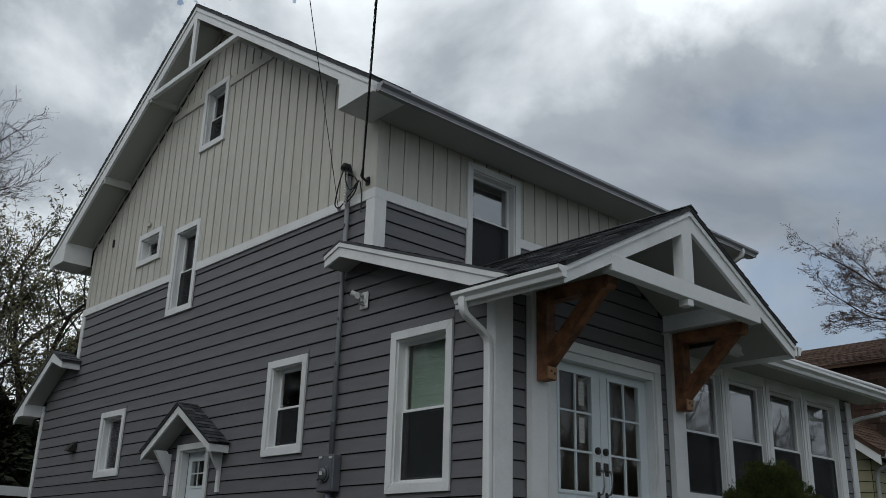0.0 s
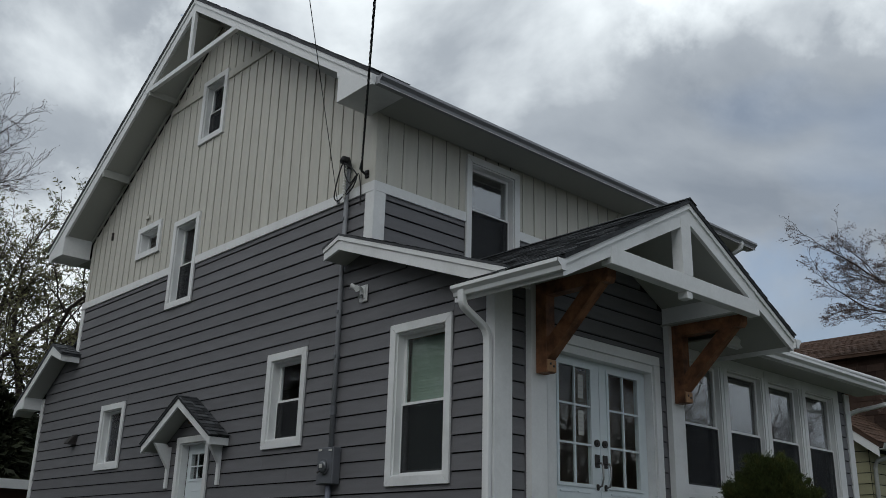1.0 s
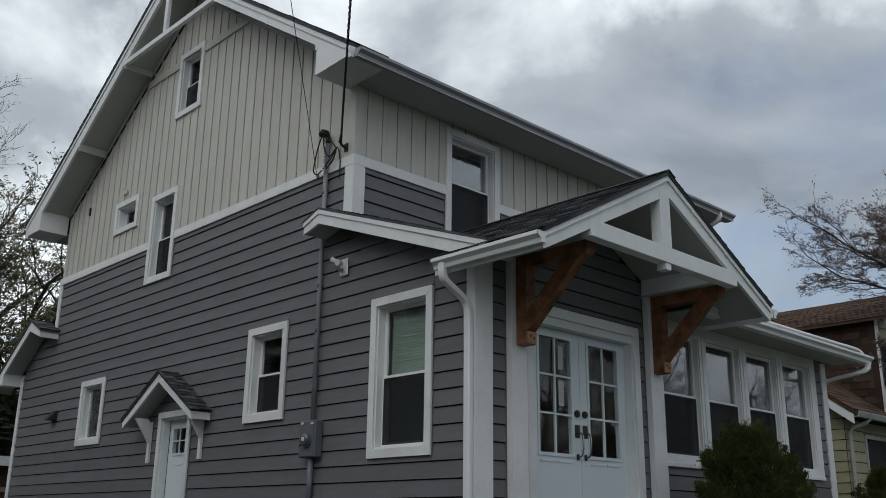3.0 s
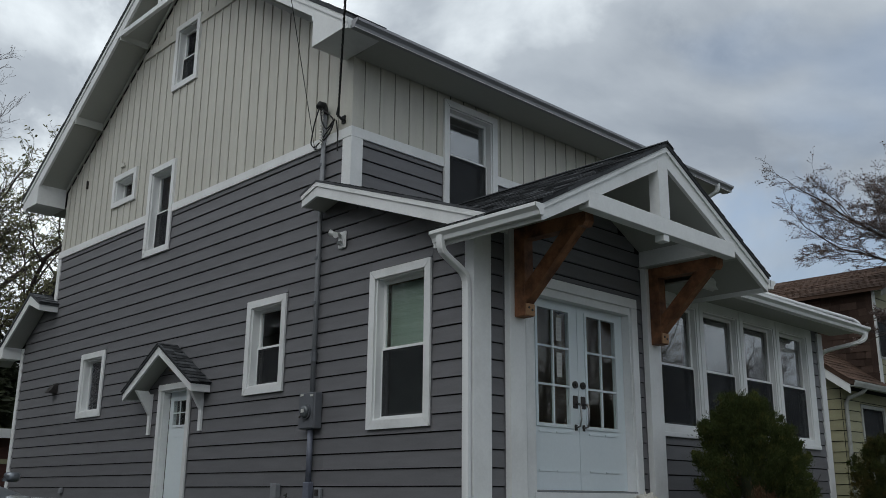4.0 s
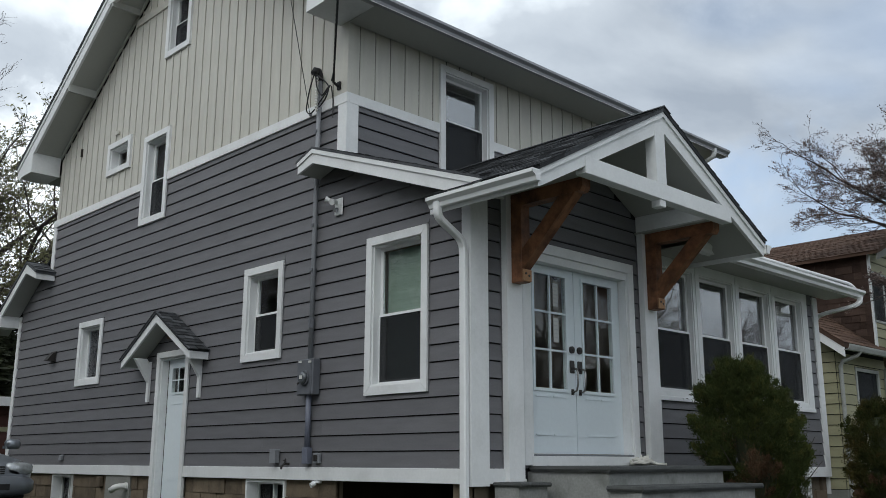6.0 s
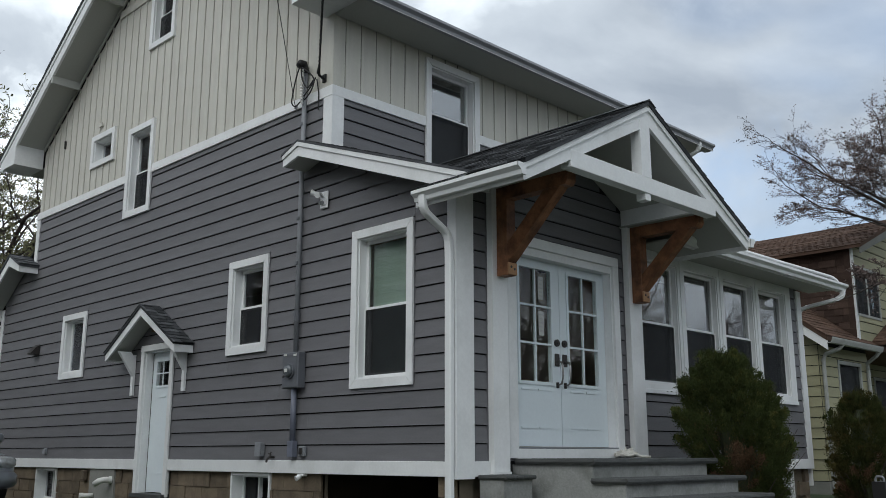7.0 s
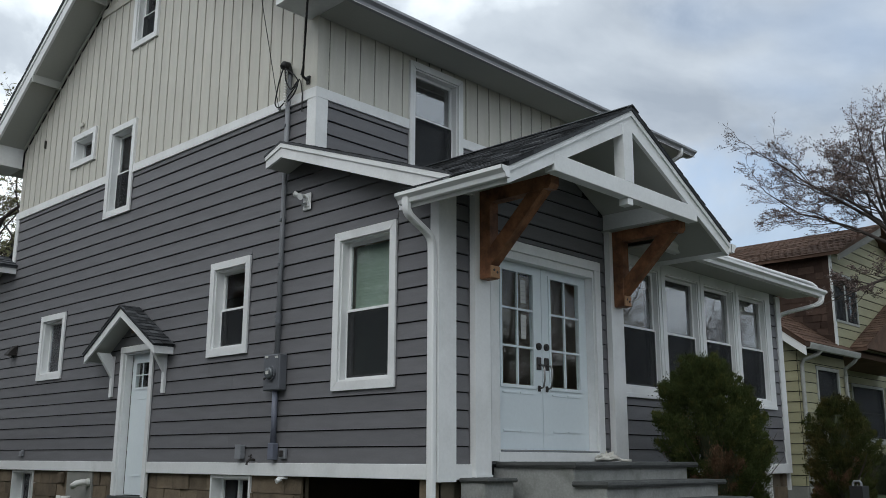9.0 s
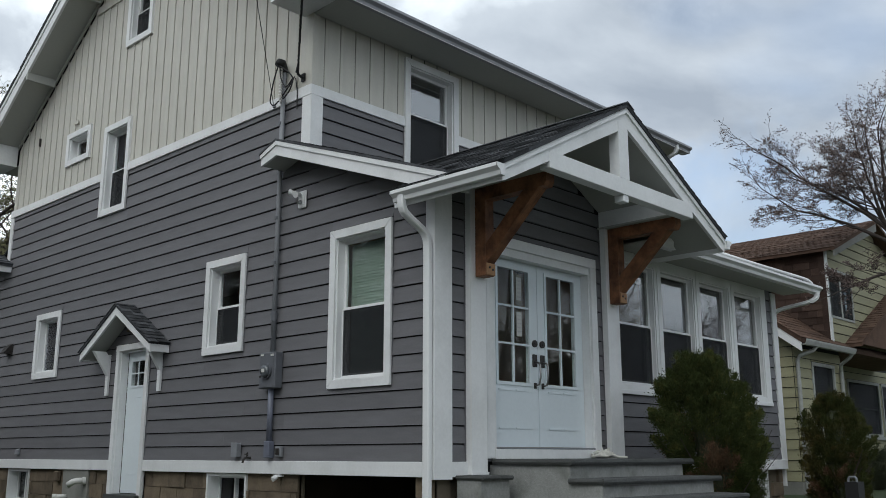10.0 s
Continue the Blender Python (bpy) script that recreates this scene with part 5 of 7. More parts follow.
tube(dial, [(-0.163, 2.545, 2.31), (-0.180, 2.545, 2.31), (-0.192, 2.545, 2.31), (-0.197, 2.545, 2.31)], 0.076, 20, 0.055)
part("meter_dial", dial, M_LENS, meter, "round glass-covered dial", smooth=True)
part("dial_face", box(B(), -0.2005, -0.1975, 2.517, 2.573, 2.295, 2.335), M_PAPER, meter)
part("seal_ring", tube(B(), [(-0.165, 2.62, 2.26), (-0.185, 2.63, 2.24)], 0.012, 8), M_DARK, meter)
for z, y in ((2.49, 2.64), (2.48, 2.45)):
    part("label_plate", box(B(), -0.1455, -0.1425, y - 0.03, y + 0.03, z, z + 0.025), M_PAPER, meter)
part("junction_box", box(B(), -0.10, -0.022, 2.510, 2.610, 1.335, 1.52, 0.006), M_CONDUIT, meter)
for z in (2.98, 3.60, 4.15, 5.35):
    part("strap", box(B(), -0.100, -0.024, 2.535, 2.58, z - 0.018, z + 0.018), M_METER, meter)
part("coupling", tube(B(), [(-0.062, 2.557, 2.90), (-0.062, 2.557, 3.02)], 0.037, 12), M_METER, meter)
wh = B()
tube(wh, [(-0.062, 2.545, 6.02), (-0.07, 2.545, 6.09), (-0.10, 2.535, 6.14), (-0.15, 2.525, 6.13), (-0.175, 2.52, 6.08)], 0.045, 10)
part("weatherhead", wh, M_BLACK, meter, "black curved weatherhead", smooth=True)

drop = thing("service_cable", (-0.12, 2.25, 5.9), "black twisted overhead service cable tied to the house corner", "cable")
p0 = Vector((-0.09, 2.235, 5.90))
far = Vector((-7.73, -8.2, 7.9))
pts = [p0, far]


def twist(pts, r, turns, phase):
    out = []
    n = len(pts)
    for i, p in enumerate(pts):
        a = turns * 2 * math.pi * i / n + phase
        out.append(p + Vector((math.cos(a) * r, 0.0, math.sin(a) * r)))
    return out


dense = [pts[0].lerp(pts[-1], i / 899) for i in range(900)]
for d in dense:
    t = (d - pts[0]).length / (pts[-1] - pts[0]).length
    d.z -= 0.17 * math.sin(math.pi * t)
part("conductor", tube(B(), twist(dense, 0.010, 46, 0), 0.0065, 6), M_BLACK, drop, smooth=True)
part("conductor", tube(B(), twist(dense, 0.010, 46, 2.1), 0.0065, 6), M_BLACK, drop, smooth=True)
part("conductor", tube(B(), twist(dense, 0.010, 46, 4.2), 0.0055, 6), M_BLACK, drop, smooth=True)
clamp = B()
tube(clamp, [(-0.008, 2.21, 5.86), (-0.05, 2.215, 5.87), (-0.10, 2.23, 5.91)], 0.016, 8)
tube(clamp, [(-0.10, 2.23, 5.915), (-0.14, 2.16, 6.00)], 0.024, 8, 0.014)
box(clamp, -0.03, -0.009, 2.18, 2.24, 5.82, 5.92)
part("clamp", clamp, M_BLACK, drop, "dark cable clamp screwed to the wall")
loops = ([(-0.17, 2.52, 6.08), (-0.17, 2.60, 5.92), (-0.15, 2.68, 5.75), (-0.13, 2.72, 5.66), (-0.11, 2.68, 5.61), (-0.10, 2.60, 5.64), (-0.10, 2.48, 5.72), (-0.10, 2.36, 5.80), (-0.10, 2.28, 5.88)],
         [(-0.16, 2.52, 6.08), (-0.16, 2.44, 6.02), (-0.13, 2.34, 5.93), (-0.11, 2.30, 5.84), (-0.10, 2.38, 5.72), (-0.10, 2.50, 5.65)],
         [(-0.15, 2.52, 6.06), (-0.14, 2.50, 5.9), (-0.12, 2.42, 5.78), (-0.10, 2.33, 5.86)])
for lp in loops:
    q = [Vector(p) for p in lp]
    sm = []
    for i in range(len(q) - 1):
        a, b, c, d = q[max(i - 1, 0)], q[i], q[i + 1], q[min(i + 2, len(q) - 1)]
        for s in range(6):
            t = s / 6
            sm.append(0.5 * ((2 * b) + (c - a) * t + (2 * a - 5 * b + 4 * c - d) * t * t + (3 * b - a - 3 * c + d) * t ** 3))
    part("drip_loop", tube(B(), sm + [q[-1]], 0.009, 6), M_BLACK, drop, smooth=True)
part("tail", tube(B(), [(-0.09, 2.27, 5.86), (-0.055, 2.275, 5.70), (-0.05, 2.275, 5.47)], 0.008, 6), M_BLACK, drop)

helix = [Vector((-0.125 + 0.016 * math.cos(k * 0.7), 2.525 + 0.016 * math.sin(k * 0.7), 6.06 - 0.0042 * k)) for k in range(110)]
part("service_tail", tube(B(), helix, 0.009, 6), M_PVC, drop, "pale twisted tail beside the conduit", smooth=True)

wire = thing("telephone_wire", (-0.06, 2.74, 5.62), "thin black telephone wire running up from the wall", "cable")
q0, q1 = Vector((-0.065, 2.735, 5.63)), Vector((-6.6, -4.4, 8.5))
pts = []
for k in range(30):
    t = k / 29
    p = q0.lerp(q1, t)
    p.z -= 0.10 * math.sin(math.pi * t)
    pts.append(p)
part("strand", tube(B(), pts, 0.0045, 5), M_BLACK, wire, smooth=True)
part("hook", box(B(), -0.07, -0.041, 2.72, 2.75, 5.61, 5.65), M_STEEL, wire)

lamp = thing("floodlight", (-0.02, 2.15, 4.31), "white twin-head security floodlight on the siding", "light fixture")
part("wall_plate", box(B(), -0.045, -0.024, 2.05, 2.20, 4.20, 4.41, 0.010), M_VINYL, lamp)
part("cover_plate", box(B(), -0.056, -0.0455, 2.075, 2.175, 4.235, 4.375, 0.005), M_VINYL, lamp)
for neck, mouth in (((-0.100, 2.185, 4.375), (-0.140, 2.240, 4.400)), ((-0.105, 2.110, 4.360), (-0.165, 2.095, 4.335))):
    fl = tube(B(), [(-0.05, 2.125, 4.33), tuple(0.5 * (a + b) for a, b in zip((-0.05, 2.125, 4.35), neck)), neck], 0.017, 10)
    tube(fl, [neck, tuple(0.4 * a + 0.6 * b for a, b in zip(neck, mouth)), mouth], 0.022, 14, 0.040)
    part("lamp_head", fl, M_VINYL, lamp, "white cone-shaped lamp head")
fl = B()
tube(fl, [(-0.057, 2.125, 4.27), (-0.105, 2.125, 4.25)], 0.026, 10, 0.020)
part("sensor", fl, M_LAMP, lamp)

ob = thing("junction_cover", (-0.03, 3.215, 1.42), "small gray utility box on the siding", "utility box")
part("body", box(B(), -0.085, -0.021, 3.16, 3.27, 1.345, 1.505, 0.006), M_STEEL, ob)
part("lid", box(B(), -0.092, -0.086, 3.155, 3.275, 1.345, 1.51, 0.002), M_STEEL, ob)
ob = thing("outdoor_outlet", (-0.03, 2.39, 1.40), "gray weatherproof outlet box on the siding", "outlet")
part("body", box(B(), -0.06, -0.021, 2.335, 2.445, 1.345, 1.46, 0.006), M_STEEL, ob)
part("cover", box(B(), -0.075, -0.061, 2.36, 2.42, 1.37, 1.44, 0.004), M_DARK, ob)
ob = thing("hose_bib", (-0.03, 2.97, 1.33), "brass garden tap at the foot of the siding", "tap")
t = tube(B(), [(-0.02, 2.97, 1.335), (-0.09, 2.97, 1.335), (-0.12, 2.97, 1.31), (-0.125, 2.97, 1.275)], 0.014, 8)
part("spout", t, M_DARK, ob)
t = B()
for k in range(3):
    a = k * 2.094
    tube(t, [(-0.075, 2.97, 1.375), (-0.075, 2.97 + 0.035 * math.cos(a), 1.375 + 0.035 * math.sin(a) * 0.6)], 0.009, 6)
tube(t, [(-0.075, 2.97, 1.335), (-0.075, 2.97, 1.38)], 0.008, 6)
part("handle", t, M_DARK, ob)
ob = thing("dryer_vent", (-0.05, 10.29, 3.15), "small black vent hood on the siding", "vent")
part("hood", prism(B(), [(-0.021, 3.24), (-0.07, 3.22), (-0.16, 3.10), (-0.16, 3.085), (-0.021, 3.085)], "y", 10.19, 10.37), M_DARK, ob)
part("flange", box(B(), -0.030, -0.0205, 10.17, 10.39, 3.07, 3.255), M_DARK, ob)
ob = thing("small_wall_vent", (-0.03, 9.52, 1.42), "tiny gray vent cover low on the siding", "vent")
part("cover", prism(B(), [(-0.021, 1.47), (-0.055, 1.45), (-0.065, 1.38), (-0.021, 1.375)], "y", 9.47, 9.57), M_STEEL, ob)
ob = thing("flue_pipe", (-0.10, 7.15, 0.97), "white plastic flue pipe elbow from the foundation", "pipe")
part("elbow", tube(B(), [(-0.012, 7.10, 1.00), (-0.12, 7.12, 1.00), (-0.17, 7.16, 0.985), (-0.20, 7.23, 0.94)], 0.045, 14), M_PVC, ob, smooth=True)
part("collar", tube(B(), [(-0.0125, 7.10, 1.00), (-0.045, 7.105, 1.00)], 0.057, 14), M_PVC, ob)
part("mouth", tube(B(), [(-0.1995, 7.229, 0.9405), (-0.2015, 7.233, 0.938)], 0.037, 14), M_BLACK, ob)
ob = thing("vent_pipe", (-0.10, 7.75, 0.76), "short white plastic pipe stub by the foundation", "pipe")
part("stub", tube(B(), [(-0.012, 7.66, 0.76), (-0.16, 7.71, 0.76)], 0.035, 12), M_PVC, ob, smooth=True)
part("cap", tube(B(), [(-0.15, 7.707, 0.76), (-0.20, 7.723, 0.76)], 0.045, 12), M_PVC, ob)
ob = thing("spot_fixture", (-0.04, 2.43, 1.13), "small white fixture under the base band", "light fixture")
part("base", box(B(), -0.05, 0.02, 2.36, 2.47, 1.125, 1.15, 0.004), M_VINYL, ob)
part("head", tube(B(), [(-0.03, 2.42, 1.125), (-0.09, 2.43, 1.10)], 0.022, 10, 0.03), M_VINYL, ob)
ob = thing("gas_fitting", (-0.05, 8.0, 1.06), "rusty tan fitting on the foundation", "fitting")
part("body", box(B(), -0.06, 0.012, 7.94, 8.06, 0.98, 1.13, 0.012), M_BLOCK, ob)
part("hook", box(B(), -0.045, -0.008, 9.85, 9.87, 6.78, 6.93), M_DARK, house, "dark cable hook on the cream siding")
part("vent_plate", box(B(), -0.05, -0.029, 8.34, 8.46, 6.83, 6.90, 0.004), M_CREAM, house)

# a heap of rope on the platform
ob = thing("rope_heap", (2.55, -0.20, 1.325), "heap of off-white rope on the stone platform", "rope")
rnd = random.Random(4)
pts, p = [], Vector((2.50, -0.20, 1.345))
for k in range(110):
    a = k * 0.55 + rnd.uniform(-0.5, 0.5)
    rr = 0.13 + 0.06 * math.sin(k * 0.21)
    pts.append(Vector((2.64 + rr * 0.85 * math.cos(a), -0.16 + rr * 0.6 * math.sin(a), 1.346 + 0.14 * rnd.random() * (1 - rr * 4.2))))
pts += [Vector((2.80, -0.26, 1.342)), Vector((2.88, -0.32, 1.340))]
part("coil", tube(B(), pts, 0.016, 6), M_ROPE, ob, smooth=True)


# ---- planting ----
def leaf_cloud(n, place, size, seed, up=0.6, slim=0.20):
    """Many small pointed leaf sprays, each a narrow kite."""
    rnd = random.Random(seed)
    verts, faces = [], []
    for _ in range(n):
        p, d = place(rnd)
        d = (d + Vector((rnd.uniform(-.8, .8), rnd.uniform(-.8, .8), rnd.uniform(-.5, .6) + up * 0.5))).normalized()
        s = size * rnd.uniform(0.6, 1.4)
        side = d.cross(Vector((rnd.uniform(-1, 1), rnd.uniform(-1, 1), rnd.uniform(-1, 1)))).normalized() * s * slim
        mid = p + d * s * 0.5
        k = len(verts)
        verts += [tuple(p), tuple(mid + side), tuple(p + d * s), tuple(mid - side)]
        faces.append((k, k + 1, k + 2, k + 3))
    return verts, faces


def shrub(name, at, radius, height, n, seed, material, label, ks, plumes=430, flat=1.0, lean=(0, 0), up=0.9, size=0.031, brown=0.0, bumps=0.23, fluff=1.0):
    """An evergreen bush of upright feathery plumes round a dark inner mass. ks: profile of radius over height."""
    root = thing(name, at, label, "shrub")
    rnd0 = random.Random(seed)
    lobes = [(rnd0.uniform(0, 6.28), rnd0.uniform(0.1, 1.0), rnd0.uniform(-bumps, bumps * 1.1)) for _ in range(44)]

    def shell(a, h):
        r = 0.0
        for (h0, r0), (h1, r1) in zip(ks, ks[1:]):
            if h0 <= h <= h1:
                r = radius * (r0 + (r1 - r0) * (h - h0) / (h1 - h0))
        b = 0.0
        for la, lh, lr in lobes:
            da = (a - la + math.pi) % (2 * math.pi) - math.pi
            b += lr * math.exp(-(da * da) / 0.13 - (h - lh) ** 2 / 0.010)
        return r * (0.92 + b)

    tufts = []
    for i in range(plumes):
        a = rnd0.uniform(0, 6.283)
        h = (i + rnd0.random()) / plumes
        r = shell(a, min(h, 0.999)) * rnd0.uniform(0.70, 1.12)
        lift = up * (0.6 + 0.9 * h) + rnd0.uniform(-0.15, 0.2)
        d = Vector((math.cos(a), math.sin(a) * flat, lift)).normalized()
        tip = Vector((at[0] + lean[0] * h + r * math.cos(a), at[1] + lean[1] * h + r * math.sin(a) * flat, at[2] + 0.10 + h * height + rnd0.uniform(-0.05, 0.07)))
        tufts.append((tip, d, rnd0.uniform(0.18, 0.34) / fluff, rnd0.uniform(0.055, 0.11) * fluff))

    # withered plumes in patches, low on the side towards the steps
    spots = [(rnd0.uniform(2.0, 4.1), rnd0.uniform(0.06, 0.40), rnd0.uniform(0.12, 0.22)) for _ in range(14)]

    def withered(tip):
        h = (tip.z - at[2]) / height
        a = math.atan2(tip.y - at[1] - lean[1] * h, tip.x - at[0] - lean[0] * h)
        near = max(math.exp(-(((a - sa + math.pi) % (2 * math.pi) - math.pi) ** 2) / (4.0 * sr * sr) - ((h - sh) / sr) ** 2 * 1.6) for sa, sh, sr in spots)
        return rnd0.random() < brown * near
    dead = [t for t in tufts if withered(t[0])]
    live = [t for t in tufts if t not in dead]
    sets = [live]

    def place(rnd):
        tip, d, ln, wd = sets[0][rnd.randrange(len(sets[0]))]
        s = rnd.random() ** 1.25
        spread = wd * (0.12 + 1.6 * s * (1.25 - s))
        o = Vector((rnd.gauss(0, 1), rnd.gauss(0, 1), rnd.gauss(0, 1))) * spread * 0.75
        return tip - d * (ln * s) + o, d * 1.2 + o * 6.0

    v, f = leaf_cloud(n, place, size, seed, up=0.7, slim=0.14)
    tagged(hang(new("foliage", quick("foliage", v, f, material)), root), kind="stuff")
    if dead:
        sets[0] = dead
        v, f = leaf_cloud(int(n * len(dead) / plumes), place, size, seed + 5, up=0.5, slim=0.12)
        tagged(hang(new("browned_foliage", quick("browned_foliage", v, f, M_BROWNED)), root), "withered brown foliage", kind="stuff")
    # inner mass and stems
    core = B()
    rings = []
    for i in range(12):
        h = 0.03 + 0.88 * i / 11
        rings.append([core.verts.new((at[0] + lean[0] * h + 0.33 * shell(2 * math.pi * j / 18, h) * math.cos(2 * math.pi * j / 18),
                                      at[1] + lean[1] * h + 0.33 * shell(2 * math.pi * j / 18, h) * math.sin(2 * math.pi * j / 18) * flat, at[2] + h * height)) for j in range(18)])
    for a, b in zip(rings, rings[1:]):
        for j in range(18):
            core.faces.new((a[j], a[(j + 1) % 18], b[(j + 1) % 18], b[j]))
    core.faces.new(rings[0])
    core.faces.new(rings[-1])
    part("inner_foliage", core, M_EVERGREEN, root, "dark inner foliage")
    stem = B()
    rnd = random.Random(seed + 1)
    for k in range(26):
        a = rnd.uniform(0, 6.28)
        h = rnd.uniform(0.05, 0.6)
        r = shell(a, h) * rnd.uniform(0.95, 1.1)
        tube(stem, [(at[0], at[1], at[2] - 0.05), (at[0] + 0.5 * r * math.cos(a), at[1] + 0.5 * r * math.sin(a) * flat, at[2] + 0.5 * h * height), (at[0] + r * math.cos(a), at[1] + r * math.sin(a) * flat, at[2] + h * height)], 0.014, 5, 0.003)
    part("stem", stem, M_BARK, root, kind="stuff")
    return root


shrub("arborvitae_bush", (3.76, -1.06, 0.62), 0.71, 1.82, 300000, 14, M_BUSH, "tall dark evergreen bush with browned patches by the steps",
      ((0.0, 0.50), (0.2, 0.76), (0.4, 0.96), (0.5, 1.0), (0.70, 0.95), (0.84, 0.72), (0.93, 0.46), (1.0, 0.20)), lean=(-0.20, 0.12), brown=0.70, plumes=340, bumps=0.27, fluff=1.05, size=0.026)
shrub("yew_bush", (8.30, -0.63, 0.62), 0.55, 1.56, 115000, 17, M_BUSH2, "rounded yellowish evergreen bush in the mulch bed",
      ((0.0, 0.80), (0.3, 1.0), (0.65, 0.98), (0.85, 0.78), (0.95, 0.52), (1.0, 0.30)), plumes=230, brown=0.3, bumps=0.28, fluff=1.1)
shrub("low_bush", (15.43, 1.34, 0.62), 0.55, 0.85, 30000, 23, M_EVERGREEN, "low dark evergreen bush below the neighbouring window",
      ((0.0, 0.85), (0.5, 1.0), (0.9, 0.75), (1.0, 0.5)), plumes=120)


def limb_mesh(segs, sides):
    verts, faces = [], []
    for pts, r0, r1 in segs:
        n = len(pts)
        side = None
        base = len(verts)
        for i, p in enumerate(pts):
            d = (pts[min(i + 1, n - 1)] - pts[max(i - 1, 0)]).normalized()
            if side is None:
                side = d.orthogonal().normalized()
            side = (side - d * side.dot(d)).normalized()
            up = d.cross(side)
            r = r0 + (r1 - r0) * i / (n - 1)
            for j in range(sides):
                a = 2 * math.pi * j / sides
                verts.append(tuple(p + (side * math.cos(a) + up * math.sin(a)) * r))
        for i in range(n - 1):
            for j in range(sides):
                a, b = base + i * sides + j, base + i * sides + (j + 1) % sides
                faces.append((a, b, b + sides, a + sides))
    return verts, faces


def bare_tree(name, at, label, seed, trunk_h, trunk_r, limbs, reach, levels=4, flat=0.5, bud=0.03, buds=2, bud_material=None, lean=(0, 0), kids=(5, 7, 6, 5), spread=0.9, lift=0.045, bend=0.21, limb_r=0.55, tip=None, fine=0.0026, clear=0.28):
    """A tapered trunk, limbs that fork several times, and a crown of fine twigs with buds."""
    rnd = random.Random(seed)
    root = thing(name, at, label, "tree")
    thick, mid, twigs, budlist = [], [], [], []

    def wander(p, d, length, n, bend, lift):
        pts = [p]
        for _ in range(n):
            d = (d + Vector((rnd.uniform(-bend, bend), rnd.uniform(-bend, bend), rnd.uniform(-bend, bend) + lift))).normalized()
            p = p + d * (length / n)
            pts.append(p)
        return pts, d

    def grow(p, d, length, r, level):
        n = 6 if level < 2 else (5 if level < 3 else (4 if level < 4 else 3))
        pts, _ = wander(p, d, length, n, (bend if level < 2 else 0.16 + 0.05 * level), lift if level < 2 else (lift * 0.45 if tip is None else tip))
        r1 = r * 0.42
        if level <= 1:
            thick.append((pts, r, r1))
        elif level < levels:
            mid.append((pts, r, r1))
        else:
            twigs.append((pts, r, r * 0.6))
        if level >= levels:
            for _ in range(buds):
                k = rnd.randint(1, n)
                budlist.append(pts[k])
            budlist.append(pts[-1])
            return
        count = kids[min(level, len(kids) - 1)]
        for k in range(count):
            t0 = clear if level < 3 else 0.28
            t = t0 + (1 - t0) * (k + rnd.random()) / count
            i = min(int(t * n), n - 1)
            q = pts[i].lerp(pts[i + 1], t * n - i)
            along = (pts[i + 1] - pts[i]).normalized()
            out = along.cross(Vector((rnd.uniform(-1, 1), rnd.uniform(-1, 1), rnd.uniform(-1, 1)))).normalized()
            nd = along + out * rnd.uniform(0.5, 1.1) * spread
            nd.z = nd.z * (1 - flat) + 0.10
            grow(q, nd.normalized(), length * rnd.uniform(0.38, 0.62) * (1.12 - 0.3 * t), max(r * (1 - 0.55 * t) * 0.5, fine), level + 1)
        grow(pts[-1], (pts[-1] - pts[-2]).normalized(), length * 0.5, r1, level + 1)

    base = Vector(at)
    top = base + Vector((lean[0], lean[1], trunk_h))
    tp, _ = wander(base - Vector((0, 0, 0.1)), (top - base).normalized(), trunk_h, 6, 0.06, 0.02)
    thick.append((tp, trunk_r * 1.15, trunk_r * 0.75))
    for az, el, ln, frac in limbs:
        d = Vector((math.cos(radians(az)) * math.cos(radians(el)), math.sin(radians(az)) * math.cos(radians(el)), math.sin(radians(el))))
        i = min(int(frac * 6), 5)
        grow(tp[i].lerp(tp[i + 1], frac * 6 - i), d, ln, trunk_r * limb_r, 1)
    v, f = limb_mesh(thick, 8)
    hang(new("trunk", quick("trunk", v, f, M_BARK, True)), root)
    v, f = limb_mesh(mid, 5)
    tagged(hang(new("branchwork", quick("branchwork", v, f, M_BARK, True)), root), kind="stuff")
    v, f = limb_mesh(twigs, 3)
    tagged(hang(new("twig_mass", quick("twig_mass", v, f, M_TWIG)), root), kind="stuff")
    v, f = [], []
    for p in budlist:
        d = Vector((rnd.uniform(-1, 1), rnd.uniform(-1, 1), rnd.uniform(-0.3, 1))).normalized()
        s = bud * rnd.uniform(0.6, 1.5)
        u = d.orthogonal().normalized() * s * 0.38
        k = len(v)
        v += [tuple(p), tuple(p + d * s * 0.5 + u), tuple(p + d * s), tuple(p + d * s * 0.5 - u)]
        f.append((k, k + 1, k + 2, k + 3))
    tagged(hang(new("crown", quick("crown", v, f, bud_material or M_TWIG)), root), kind="stuff")
    return root


bare_tree("dogwood_tree", (13.54, -1.34, 0.60), "spreading bare spring tree with reddish buds by the lawn", 46, 5.3, 0.10,
          ((112, 58, 2.3, 1.0), (105, 76, 1.8, 1.0), (100, 88, 1.7, 0.98), (-70, 72, 2.3, 0.97), (108, 36, 2.1, 0.96), (97, 64, 2.0, 0.98),
           (140, 64, 1.8, 0.97), (60, 66, 1.7, 0.95), (125, 10, 1.2, 0.86), (-80, 56, 2.0, 0.9), (118, 68, 2.0, 0.98)),
          3.0, levels=5, flat=0.62, bud=0.034, buds=1, lean=(-1.0, 1.2), kids=(5, 5, 4, 5, 6), spread=0.95, lift=-0.055, bend=0.12, limb_r=0.42, tip=0.02, fine=0.0028, clear=0.36)
